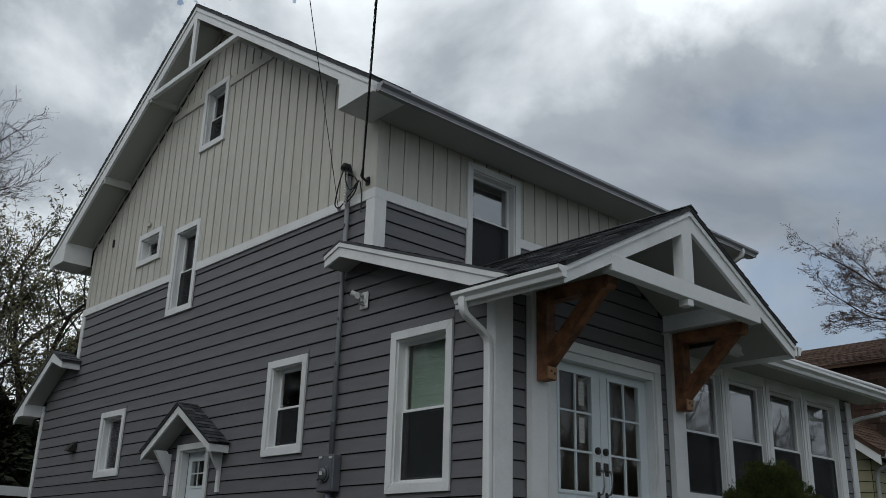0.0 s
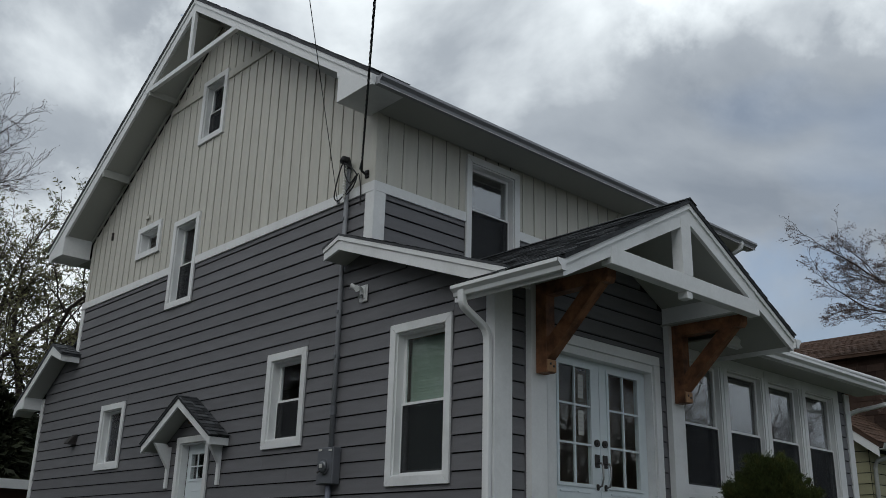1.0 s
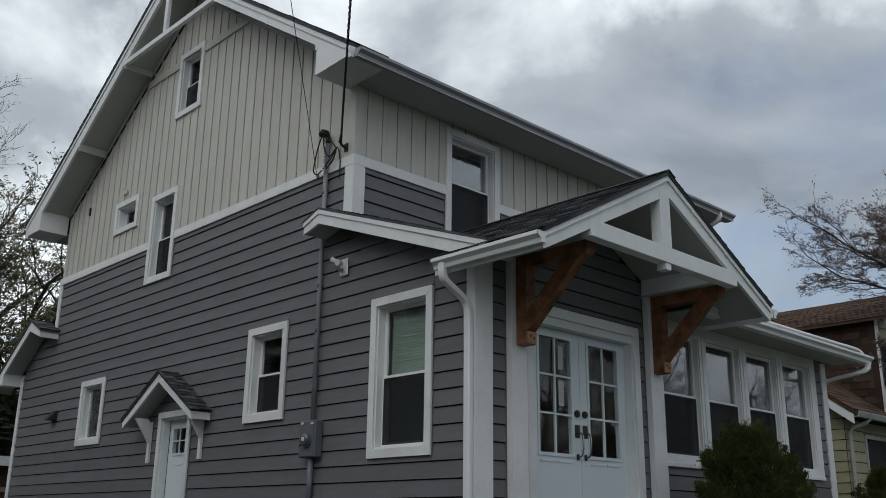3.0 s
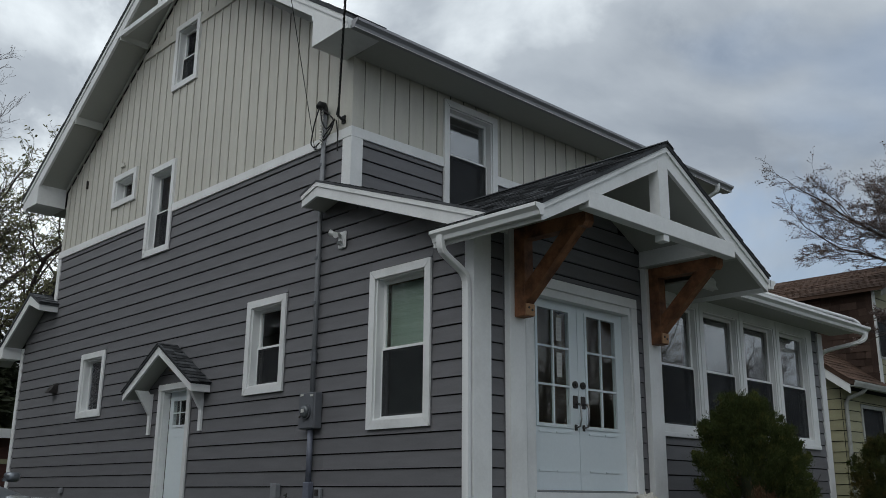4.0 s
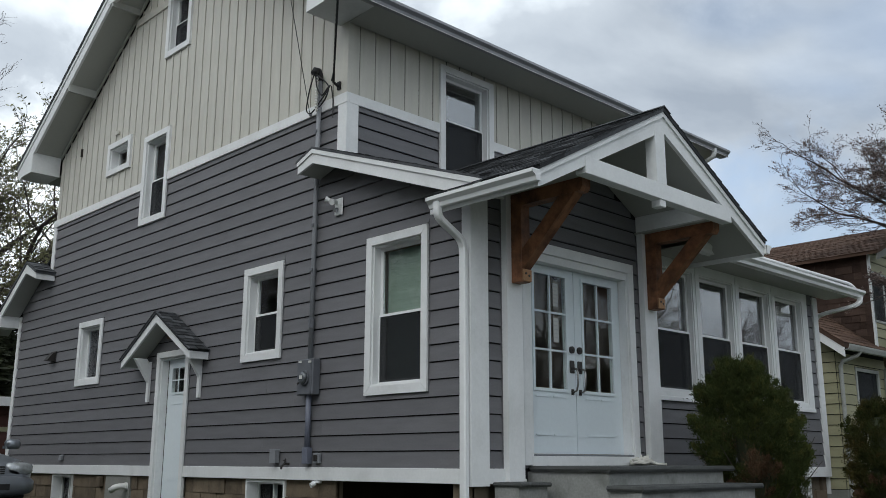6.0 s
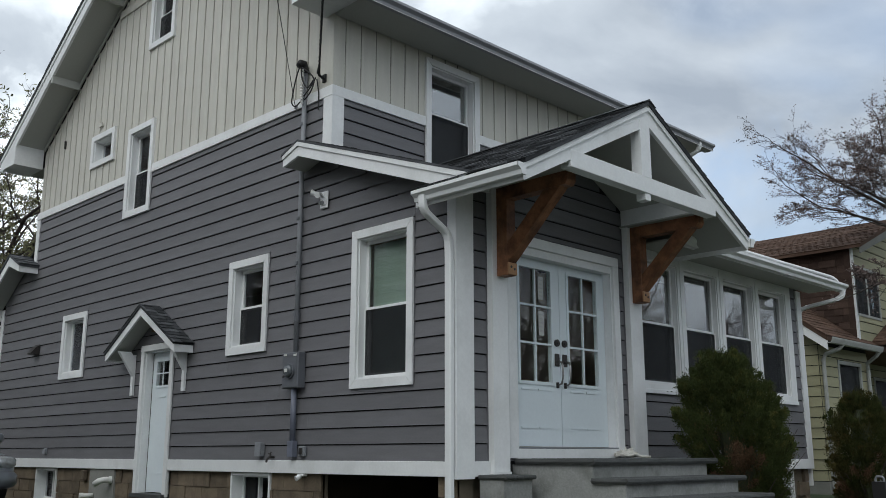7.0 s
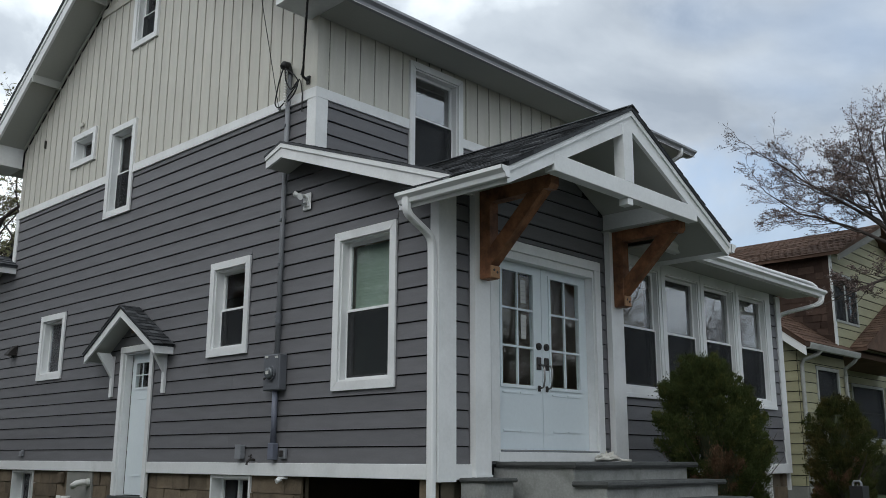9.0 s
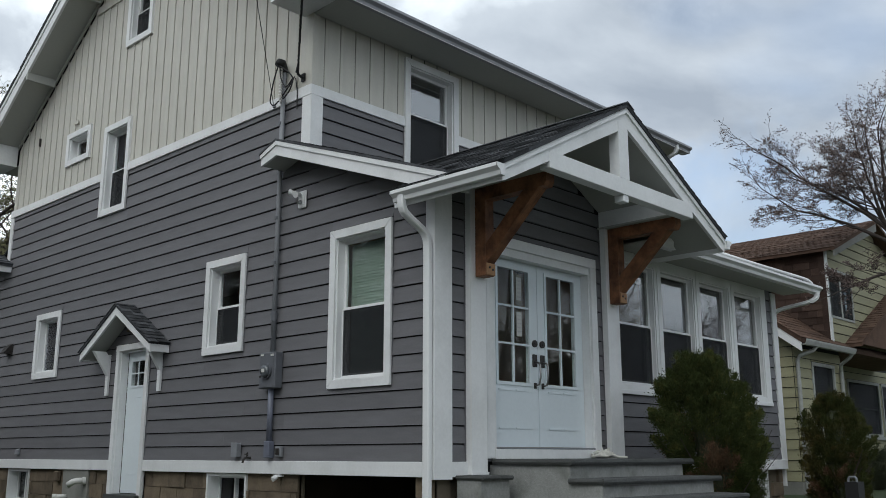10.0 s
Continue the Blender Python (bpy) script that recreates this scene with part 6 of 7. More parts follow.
bare_tree("street_tree", (24.0, -20.0, -0.25), "bare spring tree across the road", 45, 3.0, 0.13,
          ((0, 45, 3.4, 1.0), (60, 40, 3.2, 0.95), (120, 50, 3.2, 1.0), (180, 38, 3.2, 0.9), (240, 48, 3.3, 1.0), (300, 42, 3.2, 0.95), (30, 68, 3.4, 1.0)),
          3.0, levels=4, flat=0.5, bud=0.03, buds=2, kids=(5, 6, 6, 6), spread=1.0)
bare_tree("backyard_tree", (1.95, 20.5, 0.62), "tall bare backyard tree with small opening leaves", 52, 4.2, 0.17,
          ((180, 50, 4.37, 1.0), (10, 36, 4.37, 0.85), (250, 45, 4.14, 0.9), (90, 50, 4.14, 1.0), (330, 55, 4.37, 1.0), (215, 34, 4.14, 0.75), (20, 20, 4.14, 0.8), (300, 30, 3.91, 0.7), (160, 28, 4.14, 0.8)),
          4.0, levels=5, flat=0.3, bud=0.085, buds=2, bud_material=M_BUDGREEN, kids=(5, 5, 5, 5, 3), limb_r=0.62, fine=0.0038)
bare_tree("backyard_tree", (0.9, 22.6, 0.62), "bare crooked backyard tree with heavy limbs and young leaves", 57, 4.6, 0.26,
          ((350, 40, 4.4, 0.95), (15, 60, 4.4, 1.0), (200, 50, 4.2, 0.9), (300, 45, 4.2, 0.9), (30, 18, 4.0, 0.8), (330, 20, 4.0, 0.75), (120, 55, 4.0, 1.0)),
          4.0, levels=5, flat=0.25, bud=0.090, buds=2, bud_material=M_BUDGREEN, kids=(5, 4, 5, 4, 3), limb_r=0.46, bend=0.34, fine=0.0042)
bare_tree("bare_tree", (-4.1, 17.1, 0.62), "bare tree beyond the driveway with fine gray twigs", 63, 5.6, 0.15,
          ((330, 58, 4.6, 1.0), (10, 50, 4.6, 0.95), (350, 35, 4.4, 0.85), (300, 65, 4.4, 1.0), (60, 55, 4.2, 0.9), (180, 50, 4.2, 0.9), (20, 25, 4.2, 0.8)),
          4.0, levels=5, flat=0.2, bud=0.030, buds=1, bud_material=M_TWIG, kids=(5, 6, 6, 5, 4), fine=0.005, spread=0.75)


def conifer(name, at, r, h, n, seed):
    root = thing(name, at, "dark dense evergreen tree in a garden", "tree", "evergreens round the houses")

    rnd0 = random.Random(seed + 900)
    boughs = [(rnd0.uniform(0, 6.283), (k / 150) ** 1.15, rnd0.uniform(0.62, 1.12)) for k in range(150)]

    def place(rnd):
        a, t, reach = boughs[rnd.randrange(150)]
        s = 1 - 0.75 * rnd.random() ** 1.6
        rr = r * (1 - t) ** 0.8 * reach * s + 0.04
        a += rnd.gauss(0, 0.16)
        return Vector((at[0] + rr * math.cos(a), at[1] + rr * math.sin(a), at[2] + 0.3 + t * h - 0.12 * rr * s + rnd.gauss(0, 0.10))), Vector((math.cos(a), math.sin(a), -0.1))

    v, f = leaf_cloud(n, place, 0.32, seed, up=0.0)
    tagged(hang(new("foliage", quick("foliage", v, f, M_EVERGREEN)), root), kind="stuff")
    part("trunk", tube(B(), [(at[0], at[1], at[2] - 0.1), (at[0], at[1], at[2] + h * 0.9)], 0.2, 8, 0.03), M_BARK, root)


for k, (x, y, r, h) in enumerate(((-0.3, 18.6, 1.9, 3.6), (2.0, 19.4, 2.0, 4.0), (-1.8, 19.8, 1.9, 3.9), (3.8, 19.6, 2.0, 3.8), (-4.2, 21.0, 2.2, 4.8), (5.8, 20.6, 2.2, 4.2), (0.9, 19.0, 2.3, 4.5), (1.2, 18.2, 1.8, 3.9))):
    conifer("conifer", (x, y, 0.6), r, h, 6500, 70 + k)


# out of view: trees for window reflections, houses added to block low light
tagged(bpy.data.objects["street_tree"], "bare spring tree across the road", "tree", "trees across the road")
for x, y, r, k in ((21.0, -17.0, 140, 1.3), (28.5, -18.5, 320, 1.45), (16.5, -17.5, 60, 1.2), (33.0, -18.0, 250, 1.2), (39.0, -18.5, 90, 1.35), (44.5, -17.5, 200, 1.25), (51.0, -18.5, 20, 1.35)):
    cp = copy_thing(bpy.data.objects["street_tree"], pose(x, y, -0.25, 0, 0, r))
    cp.scale = (k, k, k)
    tagged(cp, "bare spring tree across the road", "tree", "trees across the road")
# unseen evergreens, added as dark reflections for the side windows
for k, (x, y, r, h) in enumerate(((-13.5, 13.5, 2.4, 8.5), (-15.5, 17.5, 2.6, 9.5), (-12.5, 21.5, 2.5, 8.5), (-10.5, 26.0, 2.5, 8.0), (-7.0, 27.0, 2.6, 9.0), (-4.2, 29.0, 2.6, 9.0), (-1.6, 30.0, 2.4, 8.0), (-14.5, 24.5, 3.0, 12.0), (-11.5, 29.5, 3.0, 12.0), (-16.5, 30.0, 3.2, 13.0), (-13.5, 18.5, 2.8, 11.5), (-8.5, 33.0, 3.0, 12.0), (-10.5, 38.0, 3.2, 13.0))):
    conifer("conifer", (x, y, ground_z(x, y)), r, h, 3600, 170 + k)


def street_house(at, w, d, eave, ridge, turn, wall, label):
    """A plain gabled house with windows, door and eaves, built about its own base."""
    root = thing("street_house", (0, 0, 0), label, "house", "houses along the street")
    part("wall", prism(B(), [(-w / 2, -0.5), (w / 2, -0.5), (w / 2, eave), (0, ridge - 0.2), (-w / 2, eave)], "y", -d / 2, d / 2), wall, root)
    for s in (-1, 1):
        e = s * (w / 2 + 0.4)
        ez = eave - 0.4 * (ridge - eave) / (w / 2)
        slab_roof("roof", (e, ez), (0, ridge), "y", -d / 2 - 0.4, d / 2 + 0.4, 0.16, M_BROWN, root)
        for k in range(3):
            for z in (0.9, 3.6):
                if z + 1.3 < eave + 0.4:
                    y = -d / 2 + d * (k + 0.5) / 3
                    x = s * w / 2
                    wn_ = part("window", rect_frame(B(), y - 0.5, y + 0.5, z, z + 1.4, "x", x - 0.02, x + s * 0.05, 0.09), M_WHITE, root)
                    part("pane", box(B(), min(x, x + s * 0.02), max(x, x + s * 0.02), y - 0.41, y + 0.41, z + 0.09, z + 1.31), M_CARGLASS, wn_)
        for x in (-w / 4, w / 4):
            y = s * d / 2
            wn_ = part("window", rect_frame(B(), x - 0.55, x + 0.55, 0.9, 2.3, "y", y - 0.02, y + s * 0.05, 0.09), M_WHITE, root)
            part("pane", box(B(), x - 0.46, x + 0.46, min(y, y + s * 0.02), max(y, y + s * 0.02), 0.99, 2.21), M_CARGLASS, wn_)
        part("door", box(B(), -0.45, 0.45, min(s * d / 2, s * (d / 2 + 0.04)), max(s * d / 2, s * (d / 2 + 0.04)), 0.0, 2.05), M_REDWOOD, root)
    root.matrix_basis = pose(*at, 0, 0, turn)
    return root


# unseen: added to block light near the horizon and darken window reflections
street_house((-13.4, 3.2, 0.62), 8.0, 11.0, 5.6, 8.6, 0, M_REDWOOD, "unseen two-storey dark red house added beyond the driveway to block light")
street_house((1.0, -27.0, -0.25), 9.0, 9.0, 5.4, 8.6, 90, M_CREAM, "unseen cream gabled house added across the road to block low light")
street_house((14.5, -30.0, -0.25), 9.0, 9.0, 5.0, 8.2, 0, M_PANEL, "unseen gray gabled house added across the road to block low light")
street_house((27.0, -29.0, -0.25), 9.0, 9.0, 5.4, 8.4, 90, M_CREAM, "unseen cream gabled house added across the road to block low light")
street_house((-13.0, -27.0, -0.25), 9.0, 9.0, 5.2, 8.4, 0, M_YELLOW, "unseen yellow gabled house added across the road to block low light")


# ---- neighbouring house ----
NX, NY, NYB = 11.95, 1.30, 9.5
nh = thing("neighbour_house", (16, 5, 0.62), "pale yellow sided neighbouring house with brown shingled roof and dormer", "house")
NE_Y, NE_Z, NP = 0.98, 3.60, 0.74


def n_roof(y):
    return NE_Z + NP * (y - NE_Y)


n_side = part("side_wall", prism(B(), [(NY, 0.5), (NYB, 0.5), (NYB, 3.5), ((NY + NYB) / 2, n_roof((NY + NYB) / 2) - 0.2), (NY, n_roof(NY) - 0.12)], "x", NX, NX + 0.15), M_CLAPGAP, nh, "yellow sided end wall")
lap_rows(n_side, "x", NX, -1, 0.86, 6.2, lambda zm, zt: (NY + max(0, (zm - n_roof(NY) + 0.2) / NP), NYB - max(0, (zm - 3.5) / NP)), [], M_YELLOW, show=0.20)
w1 = (12.80, 13.98, 1.85, 3.22)
n_front = holed("front_wall", [(NX, 0.5), (14.35, 0.5), (14.35, 3.6), (NX, 3.6)], [w1], "y", NY, NY + 0.14, M_CLAPGAP, nh, "yellow sided front wall")
lap_rows(n_front, "y", NY, -1, 0.86, 3.46, lambda zm, zt: (NX + 0.02, 14.35), [w1], M_YELLOW, show=0.20)
PW = 2.70                            # the porch's inner wall
w2, w3 = (18.42, 20.68, 1.84, 3.28), (20.85, 22.55, 1.84, 3.28)
n_front2 = holed("front_wall", [(14.35, 0.5), (24.0, 0.5), (24.0, 3.75), (14.35, 3.75)], [w2, w3], "y", PW, PW + 0.14, M_CLAPGAP, nh, "yellow sided front wall of the porch")
lap_rows(n_front2, "y", PW, -1, 0.86, 3.6, lambda zm, zt: (14.46, 24.0), [w2, w3], M_YELLOW, show=0.20)
part("return_wall", box(B(), 14.35, 14.45, NY + 0.14, PW, 0.5, 3.6), M_YELLOW, nh)
part("foundation", box(B(), NX - 0.02, 14.4, NY - 0.02, NY + 0.1, 0.3, 0.86), M_PANEL, nh)
part("end_foundation", box(B(), NX - 0.02, NX + 0.1, NY + 0.1, NYB, 0.3, 0.86), M_PANEL, nh)
for w, y in ((w1, NY), (w2, PW), (w3, PW)):
    r = part("window", rect_frame(B(), w[0], w[1], w[2], w[3], "y", y - 0.03, y + 0.08, 0.07), M_OLDTRIM, nh, "old gray-white sash window")
    zm = (w[2] + w[3]) / 2
    part("meeting_rail", box(B(), w[0] + 0.07, w[1] - 0.07, y + 0.02, y + 0.06, zm - 0.02, zm + 0.02), M_OLDTRIM, r)
    glazing(part("pane", box(B(), w[0] + 0.07, w[1] - 0.07, y + 0.062, y + 0.068, w[2] + 0.07, w[3] - 0.07), M_OLDGLASS, r))
    part("insect_screen", box(B(), w[0] + 0.06, w[1] - 0.06, y + 0.006, y + 0.009, w[2] + 0.06, w[3] - 0.06), M_SCREEN, r, "dark insect screen")
    # near-black sheet close behind the pane stands in for the room's shade
    part("room_back", box(B(), w[0] - 0.1, w[1] + 0.1, y + 0.17, y + 0.2, w[2] - 0.1, w[3] + 0.1), M_DIM, r, "near-black sheet standing in for the unlit room")
part("window_sill", box(B(), w2[0] - 0.1, w3[1] + 0.1, PW - 0.10, PW - 0.022, w2[2] - 0.08, w2[2]), M_OLDTRIM, nh)
# main roof, eave, gutters
rf = slab_roof("roof_front", (NE_Y, NE_Z), (5.4, n_roof(5.4)), "x", NX - 0.30, 20.6, 0.10, M_BROWN, nh, "brown shingled front roof slope")
shingles(rf, (NE_Y, NE_Z), (2.4, n_roof(2.4)), "x", NX - 0.32, 14.6, 0.0, M_BROWN, True, show=0.15, tab=0.5, seed=91)
slab_roof("roof_rear", (9.8, n_roof(5.4) - NP * 4.4), (5.4, n_roof(5.4) - 0.002), "x", NX - 0.30, 20.6, 0.10, M_BROWN, nh)
part("rake_board", prism(B(), [(NE_Y, NE_Z - 0.101), (5.4, n_roof(5.4) - 0.101), (5.4, n_roof(5.4) - 0.30), (NE_Y, NE_Z - 0.28)], "x", NX - 0.29, NX - 0.26), M_WHITE, nh, "peeling white rake board")
for x0, x1, y, z in ((NX - 0.3, 14.20, NE_Y, NE_Z - 0.04), (14.75, 20.5, 1.30, 3.72)):
    prof = [(y, z - 0.11), (y - 0.09, z - 0.11), (y - 0.12, z - 0.03), (y - 0.12, z), (y - 0.105, z), (y - 0.105, z - 0.03), (y - 0.08, z - 0.095), (y, z - 0.095)]
    part("gutter", prism(B(), prof, "x", x0, x1), M_OLDTRIM, nh)
ds = B()
tube(ds, [(12.25, NE_Y - 0.06, 3.46), (12.20, NE_Y, 3.38), (12.06, NY - 0.10, 3.28), (12.04, NY - 0.06, 3.18), (12.04, NY - 0.06, 0.75), (12.10, NY - 0.2, 0.66)], 0.04, 8)
part("downspout", ds, M_OLDTRIM, nh)
ds = B()
tube(ds, [(14.10, NE_Y - 0.06, 3.46), (14.10, NE_Y, 3.38), (14.14, NY - 0.10, 3.24), (14.24, NY - 0.065, 3.10), (14.26, NY - 0.065, 0.70)], 0.04, 8)
part("downspout", ds, M_OLDTRIM, nh)
# brown on this soffit board puts the porch's shade into its colour
part("front_eave_board", box(B(), 14.46, 20.5, 1.28, PW - 0.001, 3.60, 3.66), M_BROWN, nh)
# dormer with shingled cheek
DX0, DX1, DY, DTOP = 13.55, 18.6, 1.12, 5.66
part("dormer_cheek", box(B(), DX0, DX0 + 0.12, DY + 0.02, 6.2, 3.6, DTOP), M_CHEEK, nh, "brown shingled dormer cheek")
rnd = random.Random(77)
vv, ff = [], []
for i in range(14):
    z0 = 3.62 + i * 0.15
    y = DY + 0.05
    while y < 4.2:
        y2 = y + rnd.uniform(0.18, 0.36)
        o = rnd.uniform(0.012, 0.022)
        k = len(vv)
        for x, z in ((DX0 - o, z0), (DX0 - 0.004, z0 + 0.16), (DX0, z0 + 0.16), (DX0, z0)):
            for yy in (y + 0.002, y2 - 0.002):
                vv.append((x, yy, z))
        ff += [tuple(k + j for j in q) for q in ((0, 1, 3, 2), (4, 5, 7, 6), (6, 7, 1, 0), (2, 3, 5, 4), (0, 2, 4, 6), (1, 7, 5, 3))]
        y = y2
tagged(hang(new("cheek_cladding", quick("cheek_cladding", vv, ff, M_CHEEK)), nh), kind="stuff")
dw = (13.60, 14.92, 4.20, 5.28)
peak_x, peak_z = 16.05, 6.60
d_front = holed("dormer_front", [(DX0, 3.66), (DX1, 3.66), (DX1, DTOP), (peak_x, peak_z - 0.05), (DX0, DTOP)], [dw], "y", DY, DY + 0.12, M_CLAPGAP, nh, "yellow sided dormer front")


def d_span(zm, zt):
    k = max(0.0, (zm - DTOP) / (peak_z - DTOP))
    return (DX0 + 0.09 + (peak_x - DX0) * k, DX1 - (DX1 - peak_x) * k) if k < 0.97 else None


lap_rows(d_front, "y", DY, -1, 3.68, 6.5, d_span, [dw], M_YELLOW, show=0.20)
part("dormer_corner", box(B(), DX0 - 0.02, DX0 + 0.09, DY - 0.03, DY, 3.66, DTOP), M_WHITE, nh)
part("dormer_corner", box(B(), DX0 - 0.02, DX0 - 0.001, DY + 0.0005, DY + 0.13, 3.66, DTOP), M_CHEEK, nh)
r = part("dormer_window", rect_frame(B(), dw[0], dw[1], dw[2], dw[3], "y", DY - 0.03, DY + 0.08, 0.05), M_OLDTRIM, nh, "pair of old dormer windows")
part("mullion", box(B(), 14.22, 14.30, DY - 0.02, DY + 0.06, dw[2] + 0.05, dw[3] - 0.05), M_OLDTRIM, r)
glazing(part("pane", box(B(), dw[0] + 0.07, dw[1] - 0.07, DY + 0.062, DY + 0.068, dw[2] + 0.07, dw[3] - 0.07), M_OLDGLASS, r))
part("insect_screen", box(B(), dw[0] + 0.06, dw[1] - 0.06, DY - 0.012, DY - 0.009, dw[2] + 0.06, dw[3] - 0.06), M_SCREEN, r)
part("room_back", box(B(), dw[0], dw[1], DY + 0.16, DY + 0.18, dw[2], dw[3]), M_DIM, r, "near-black sheet standing in for the unlit room")
dl = slab_roof("dormer_roof_left", (DX0 - 0.22, DTOP - 0.02), (peak_x, peak_z + 0.10), "y", DY - 0.32, 7.5, 0.07, M_BROWN, nh, "brown shingled dormer roof")
shingles(dl, (DX0 - 0.22, DTOP - 0.02), (peak_x, peak_z + 0.10), "y", DY - 0.33, 7.0, 0.0, M_BROWN, False, show=0.15, tab=0.45, seed=93)
slab_roof("dormer_roof_right", (DX1 + 0.22, DTOP - 0.02), (peak_x, peak_z + 0.098), "y", DY - 0.32, 7.5, 0.07, M_BROWN, nh)
part("dormer_rake", prism(B(), [(DX0 - 0.20, DTOP - 0.07), (peak_x, peak_z + 0.03), (peak_x, peak_z - 0.16), (DX0 - 0.20, DTOP - 0.22)], "y", DY - 0.30, DY - 0.27), M_PANEL, nh, "weathered gray dormer rake board")
# projecting porch gable that cuts across the dormer's foot
pg = slab_roof("porch_roof", (14.25, 3.70), (17.4, 5.25), "y", 0.75, DY - 0.004, 0.08, M_BROWN, nh, "brown shingled porch roof")
shingles(pg, (14.25, 3.70), (17.4, 5.25), "y", 0.74, DY - 0.01, 0.0, M_BROWN, True, show=0.15, tab=0.4, seed=95)
slab_roof("porch_roof", (20.55, 3.70), (17.4, 5.248), "y", 0.75, DY - 0.004, 0.08, M_BROWN, nh)
part("porch_gable", prism(B(), [(14.4, 3.68), (20.4, 3.68), (17.4, 5.15)], "y", 0.80, 0.92), M_BROWN, nh)

nh.location.x -= 0.48

# ---- parked car ----
car = thing("car", (-2.35, 9.6, 0.65), "silver gray sedan parked on the driveway beside the house", "car")
CX, CY, CZ = -2.10, 7.30, 0.66


def loft(stations, n=20, power=3.2):
    """Skins rounded cross-sections: (y, half width, bottom, top) in the car's own measure."""
    bm = B()
    rings = []
    for y, w, z0, z1 in stations:
        ring = []
        for j in range(n):
            a = 2 * math.pi * (j + 0.5) / n
            c, s = math.cos(a), math.sin(a)
            u = math.copysign(abs(c) ** (2 / power), c) * w
            v = (z0 + z1) / 2 + math.copysign(abs(s) ** (2 / power), s) * (z1 - z0) / 2
            ring.append(bm.verts.new((CX + u, CY + y, CZ + v)))
        rings.append(ring)
    for a, b in zip(rings, rings[1:]):
        for j in range(n):
            bm.faces.new((a[j], a[(j + 1) % n], b[(j + 1) % n], b[j]))
    bm.faces.new(rings[0])
    bm.faces.new(rings[-1])
    return bm


part("body", loft([(0.0, 0.62, 0.26, 0.60), (0.06, 0.74, 0.22, 0.66), (0.18, 0.82, 0.20, 0.71), (0.45, 0.86, 0.19, 0.77), (0.95, 0.88, 0.18, 0.83), (1.35, 0.89, 0.18, 0.88), (2.4, 0.89, 0.18, 0.91), (3.4, 0.88, 0.18, 0.93),
                   (4.1, 0.85, 0.20, 0.90), (4.40, 0.78, 0.24, 0.84), (4.5, 0.66, 0.30, 0.74)], 28, 4.0), M_CAR, car, "silver gray bodywork", smooth=True)
part("greenhouse", loft([(1.22, 0.66, 0.80, 0.90), (1.75, 0.67, 0.82, 1.22), (2.05, 0.62, 0.84, 1.40), (2.7, 0.61, 0.84, 1.43), (3.2, 0.62, 0.84, 1.38), (3.75, 0.66, 0.84, 1.05), (3.95, 0.67, 0.84, 0.92)], 24, 3.4), M_CARGLASS, car, "dark tinted windows", smooth=True)
part("roof_panel", loft([(1.95, 0.56, 1.36, 1.40), (2.1, 0.585, 1.385, 1.435), (2.7, 0.585, 1.41, 1.455), (3.2, 0.58, 1.37, 1.40)], 16, 3.0), M_CAR, car, smooth=True)
for s in (-1, 1):
    part("windscreen_pillar", tube(B(), [(CX + s * 0.66, CY + 1.24, CZ + 0.89), (CX + s * 0.58, CY + 2.0, CZ + 1.395)], 0.035, 8), M_CAR, car)
    hl = part("headlight", loft([(0.0, 0.0, 0, 0)] * 0 + [(0.00, 0.15, 0.525, 0.655), (0.05, 0.19, 0.51, 0.68), (0.26, 0.17, 0.53, 0.705)], 14, 3.4), M_LAMP, car, "clear headlight", smooth=True)
    hl.location.x = s * 0.60
    hl.rotation_euler = (0, 0, 0)
    mr = part("mirror", loft([(1.36, 0.07, 0.90, 1.01), (1.42, 0.115, 0.875, 1.03), (1.50, 0.11, 0.88, 1.03)], 14, 3.0), M_CAR, car, "silver door mirror", smooth=True)
    mr.location.x = s * 0.98
    part("mirror_arm", box(B(), CX + s * 0.87 - 0.03, CX + s * 0.87 + 0.03, CY + 1.41, CY + 1.47, CZ + 0.885, CZ + 0.93), M_CAR, car)
    for y in (0.86, 3.55):
        wl = part("wheel", tube(B(), [(CX + s * 0.72, CY + y, CZ + 0.30), (CX + s * 0.895, CY + y, CZ + 0.30)], 0.31, 24), M_TYRE, car, "black tyre")
        rim = disc(B(), (CX + s * 0.8955, CY + y, CZ + 0.30), (s, 0, 0), 0.20, 0.008, 20)
        part("rim", rim, M_CHROME, wl)
gr = B()
box(gr, CX - 0.40, CX + 0.40, CY - 0.006, CY + 0.08, CZ + 0.52, CZ + 0.635, 0.01)
part("grille", gr, M_BLACK, car, "black slatted grille")
for k in range(3):
    part("grille_slat", box(B(), CX - 0.39, CX + 0.39, CY - 0.014, CY - 0.007, CZ + 0.545 + 0.028 * k, CZ + 0.553 + 0.028 * k), M_STEEL, car)
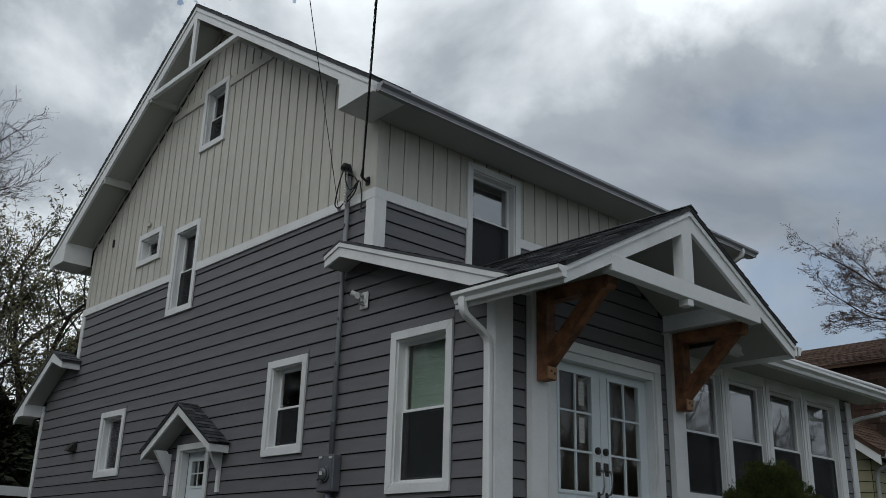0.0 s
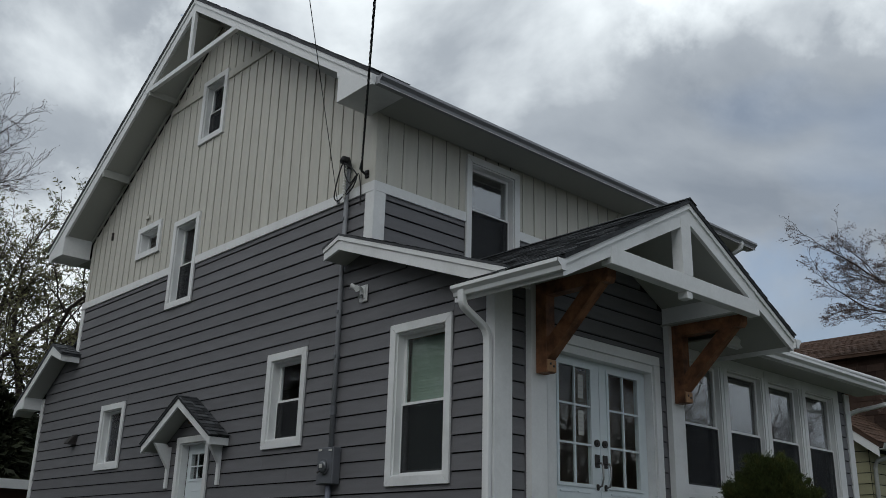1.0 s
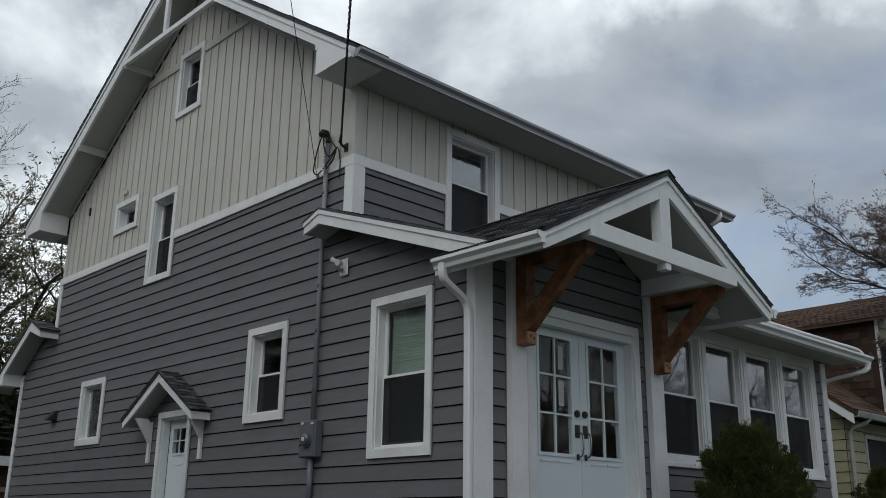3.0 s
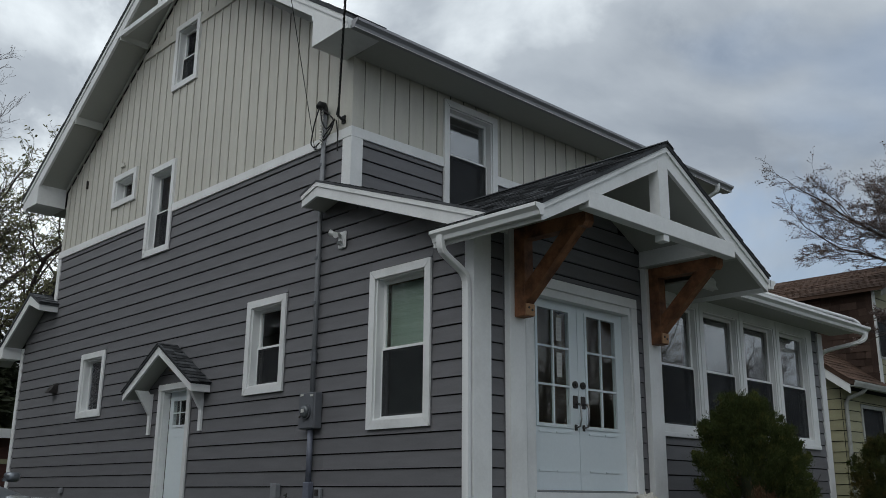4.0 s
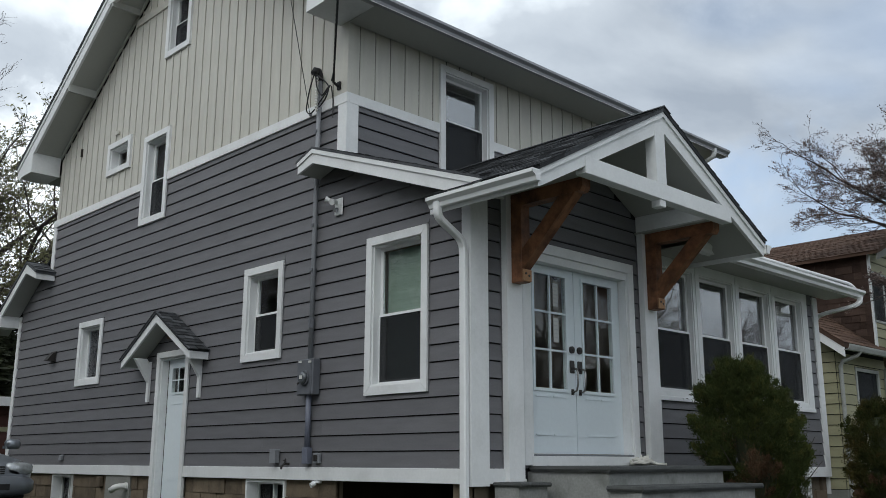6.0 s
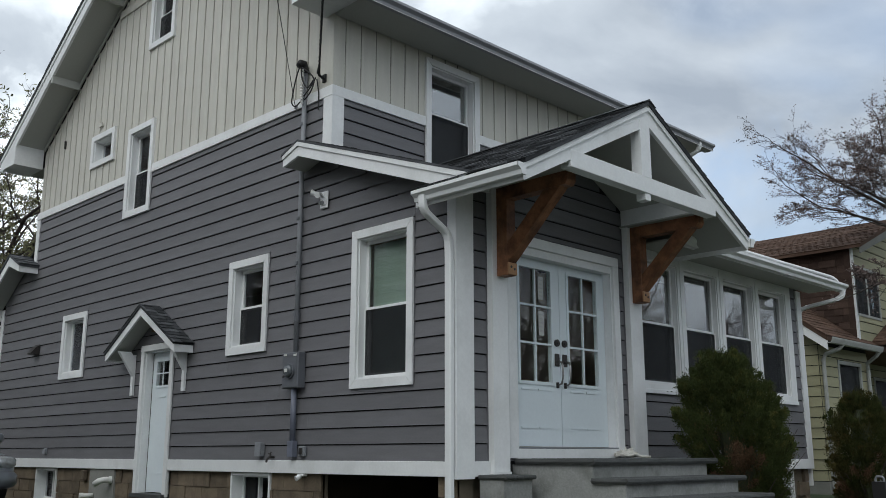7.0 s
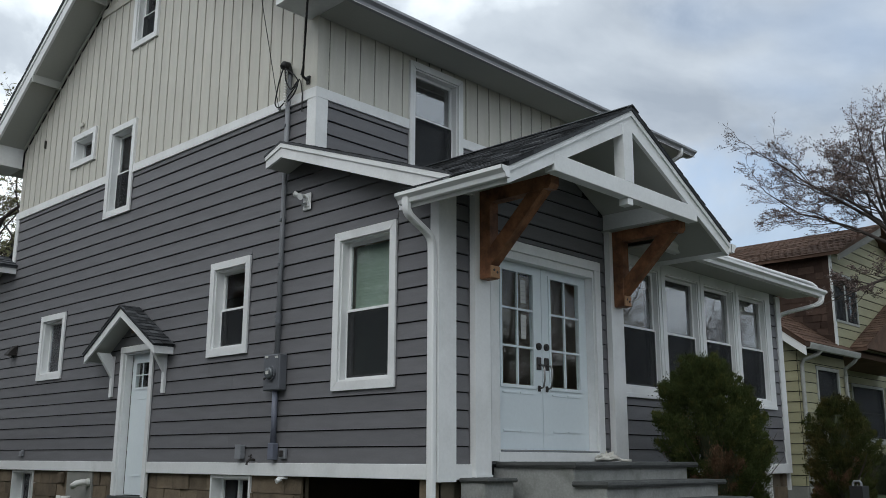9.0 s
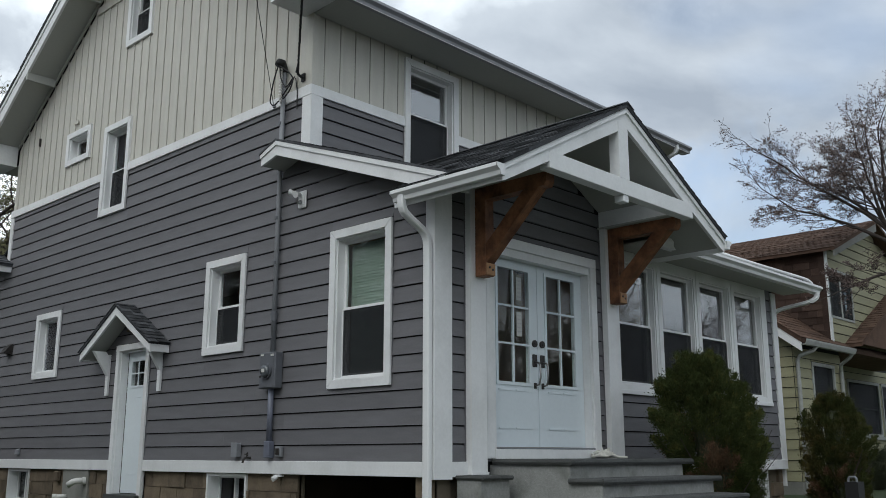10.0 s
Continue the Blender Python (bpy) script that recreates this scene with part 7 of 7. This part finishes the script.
bp = loft([(-0.10, 0.60, 0.30, 0.48), (-0.06, 0.74, 0.25, 0.50), (0.08, 0.84, 0.22, 0.51), (0.30, 0.87, 0.22, 0.50)], 20, 4.0)
part("bumper", bp, M_CAR, car, smooth=True)
part("lower_grille", box(B(), CX - 0.45, CX + 0.45, CY - 0.104, CY - 0.05, CZ + 0.31, CZ + 0.40, 0.008), M_BLACK, car)
pl = part("number_plate", box(B(), CX - 0.15, CX + 0.15, CY - 0.110, CY - 0.105, CZ + 0.40, CZ + 0.475), M_PAPER, car)
for k in range(5):
    part("plate_bar", box(B(), CX - 0.11 + k * 0.045, CX - 0.085 + k * 0.045, CY - 0.113, CY - 0.1105, CZ + 0.42, CZ + 0.46), M_INK, pl)
part("wiper", tube(B(), [(CX + 0.45, CY + 1.26, CZ + 0.905), (CX - 0.05, CY + 1.33, CZ + 0.945)], 0.010, 6), M_BLACK, car)

# ---- behind the house ----
shed = thing("garden_shed", (0.8, 16.6, 0.62), "low faded red garden shed with a white eave board", "shed")
part("wall", box(B(), -2.6, 3.0, 15.6, 17.4, 0.5, 2.62), M_REDWOOD, shed)
for k in range(9):
    part("plank", box(B(), -2.62, 3.02, 15.575, 15.599, 0.66 + k * 0.215, 0.66 + k * 0.215 + 0.205), M_REDWOOD, shed)
part("roof", box(B(), -2.8, 3.2, 15.35, 17.6, 2.70, 2.76), M_PANEL, shed)
part("fascia", box(B(), -2.8, 3.2, 15.33, 15.35, 2.55, 2.75), M_WHITE, shed, "white eave board")
part("rail", box(B(), -2.62, 3.02, 15.555, 15.574, 2.0, 2.10), M_YELLOW, shed, "tan rail")
ob = thing("cart_handle", (5.6, -1.8, 0.6), "dark garden cart with a metal handle by the bed", "garden cart")
h = tube(B(), [(5.63, -1.88, 0.70), (5.63, -1.87, 1.08), (5.635, -1.85, 1.10), (5.65, -1.78, 1.10), (5.655, -1.76, 1.07), (5.66, -1.75, 0.70)], 0.014, 8)
part("handle", h, M_STEEL, ob)
part("tub", prism(B(), [(5.59, 0.60), (5.76, 0.60), (5.79, 1.04), (5.57, 1.04)], "y", -1.90, -1.74), M_BLACK, ob)
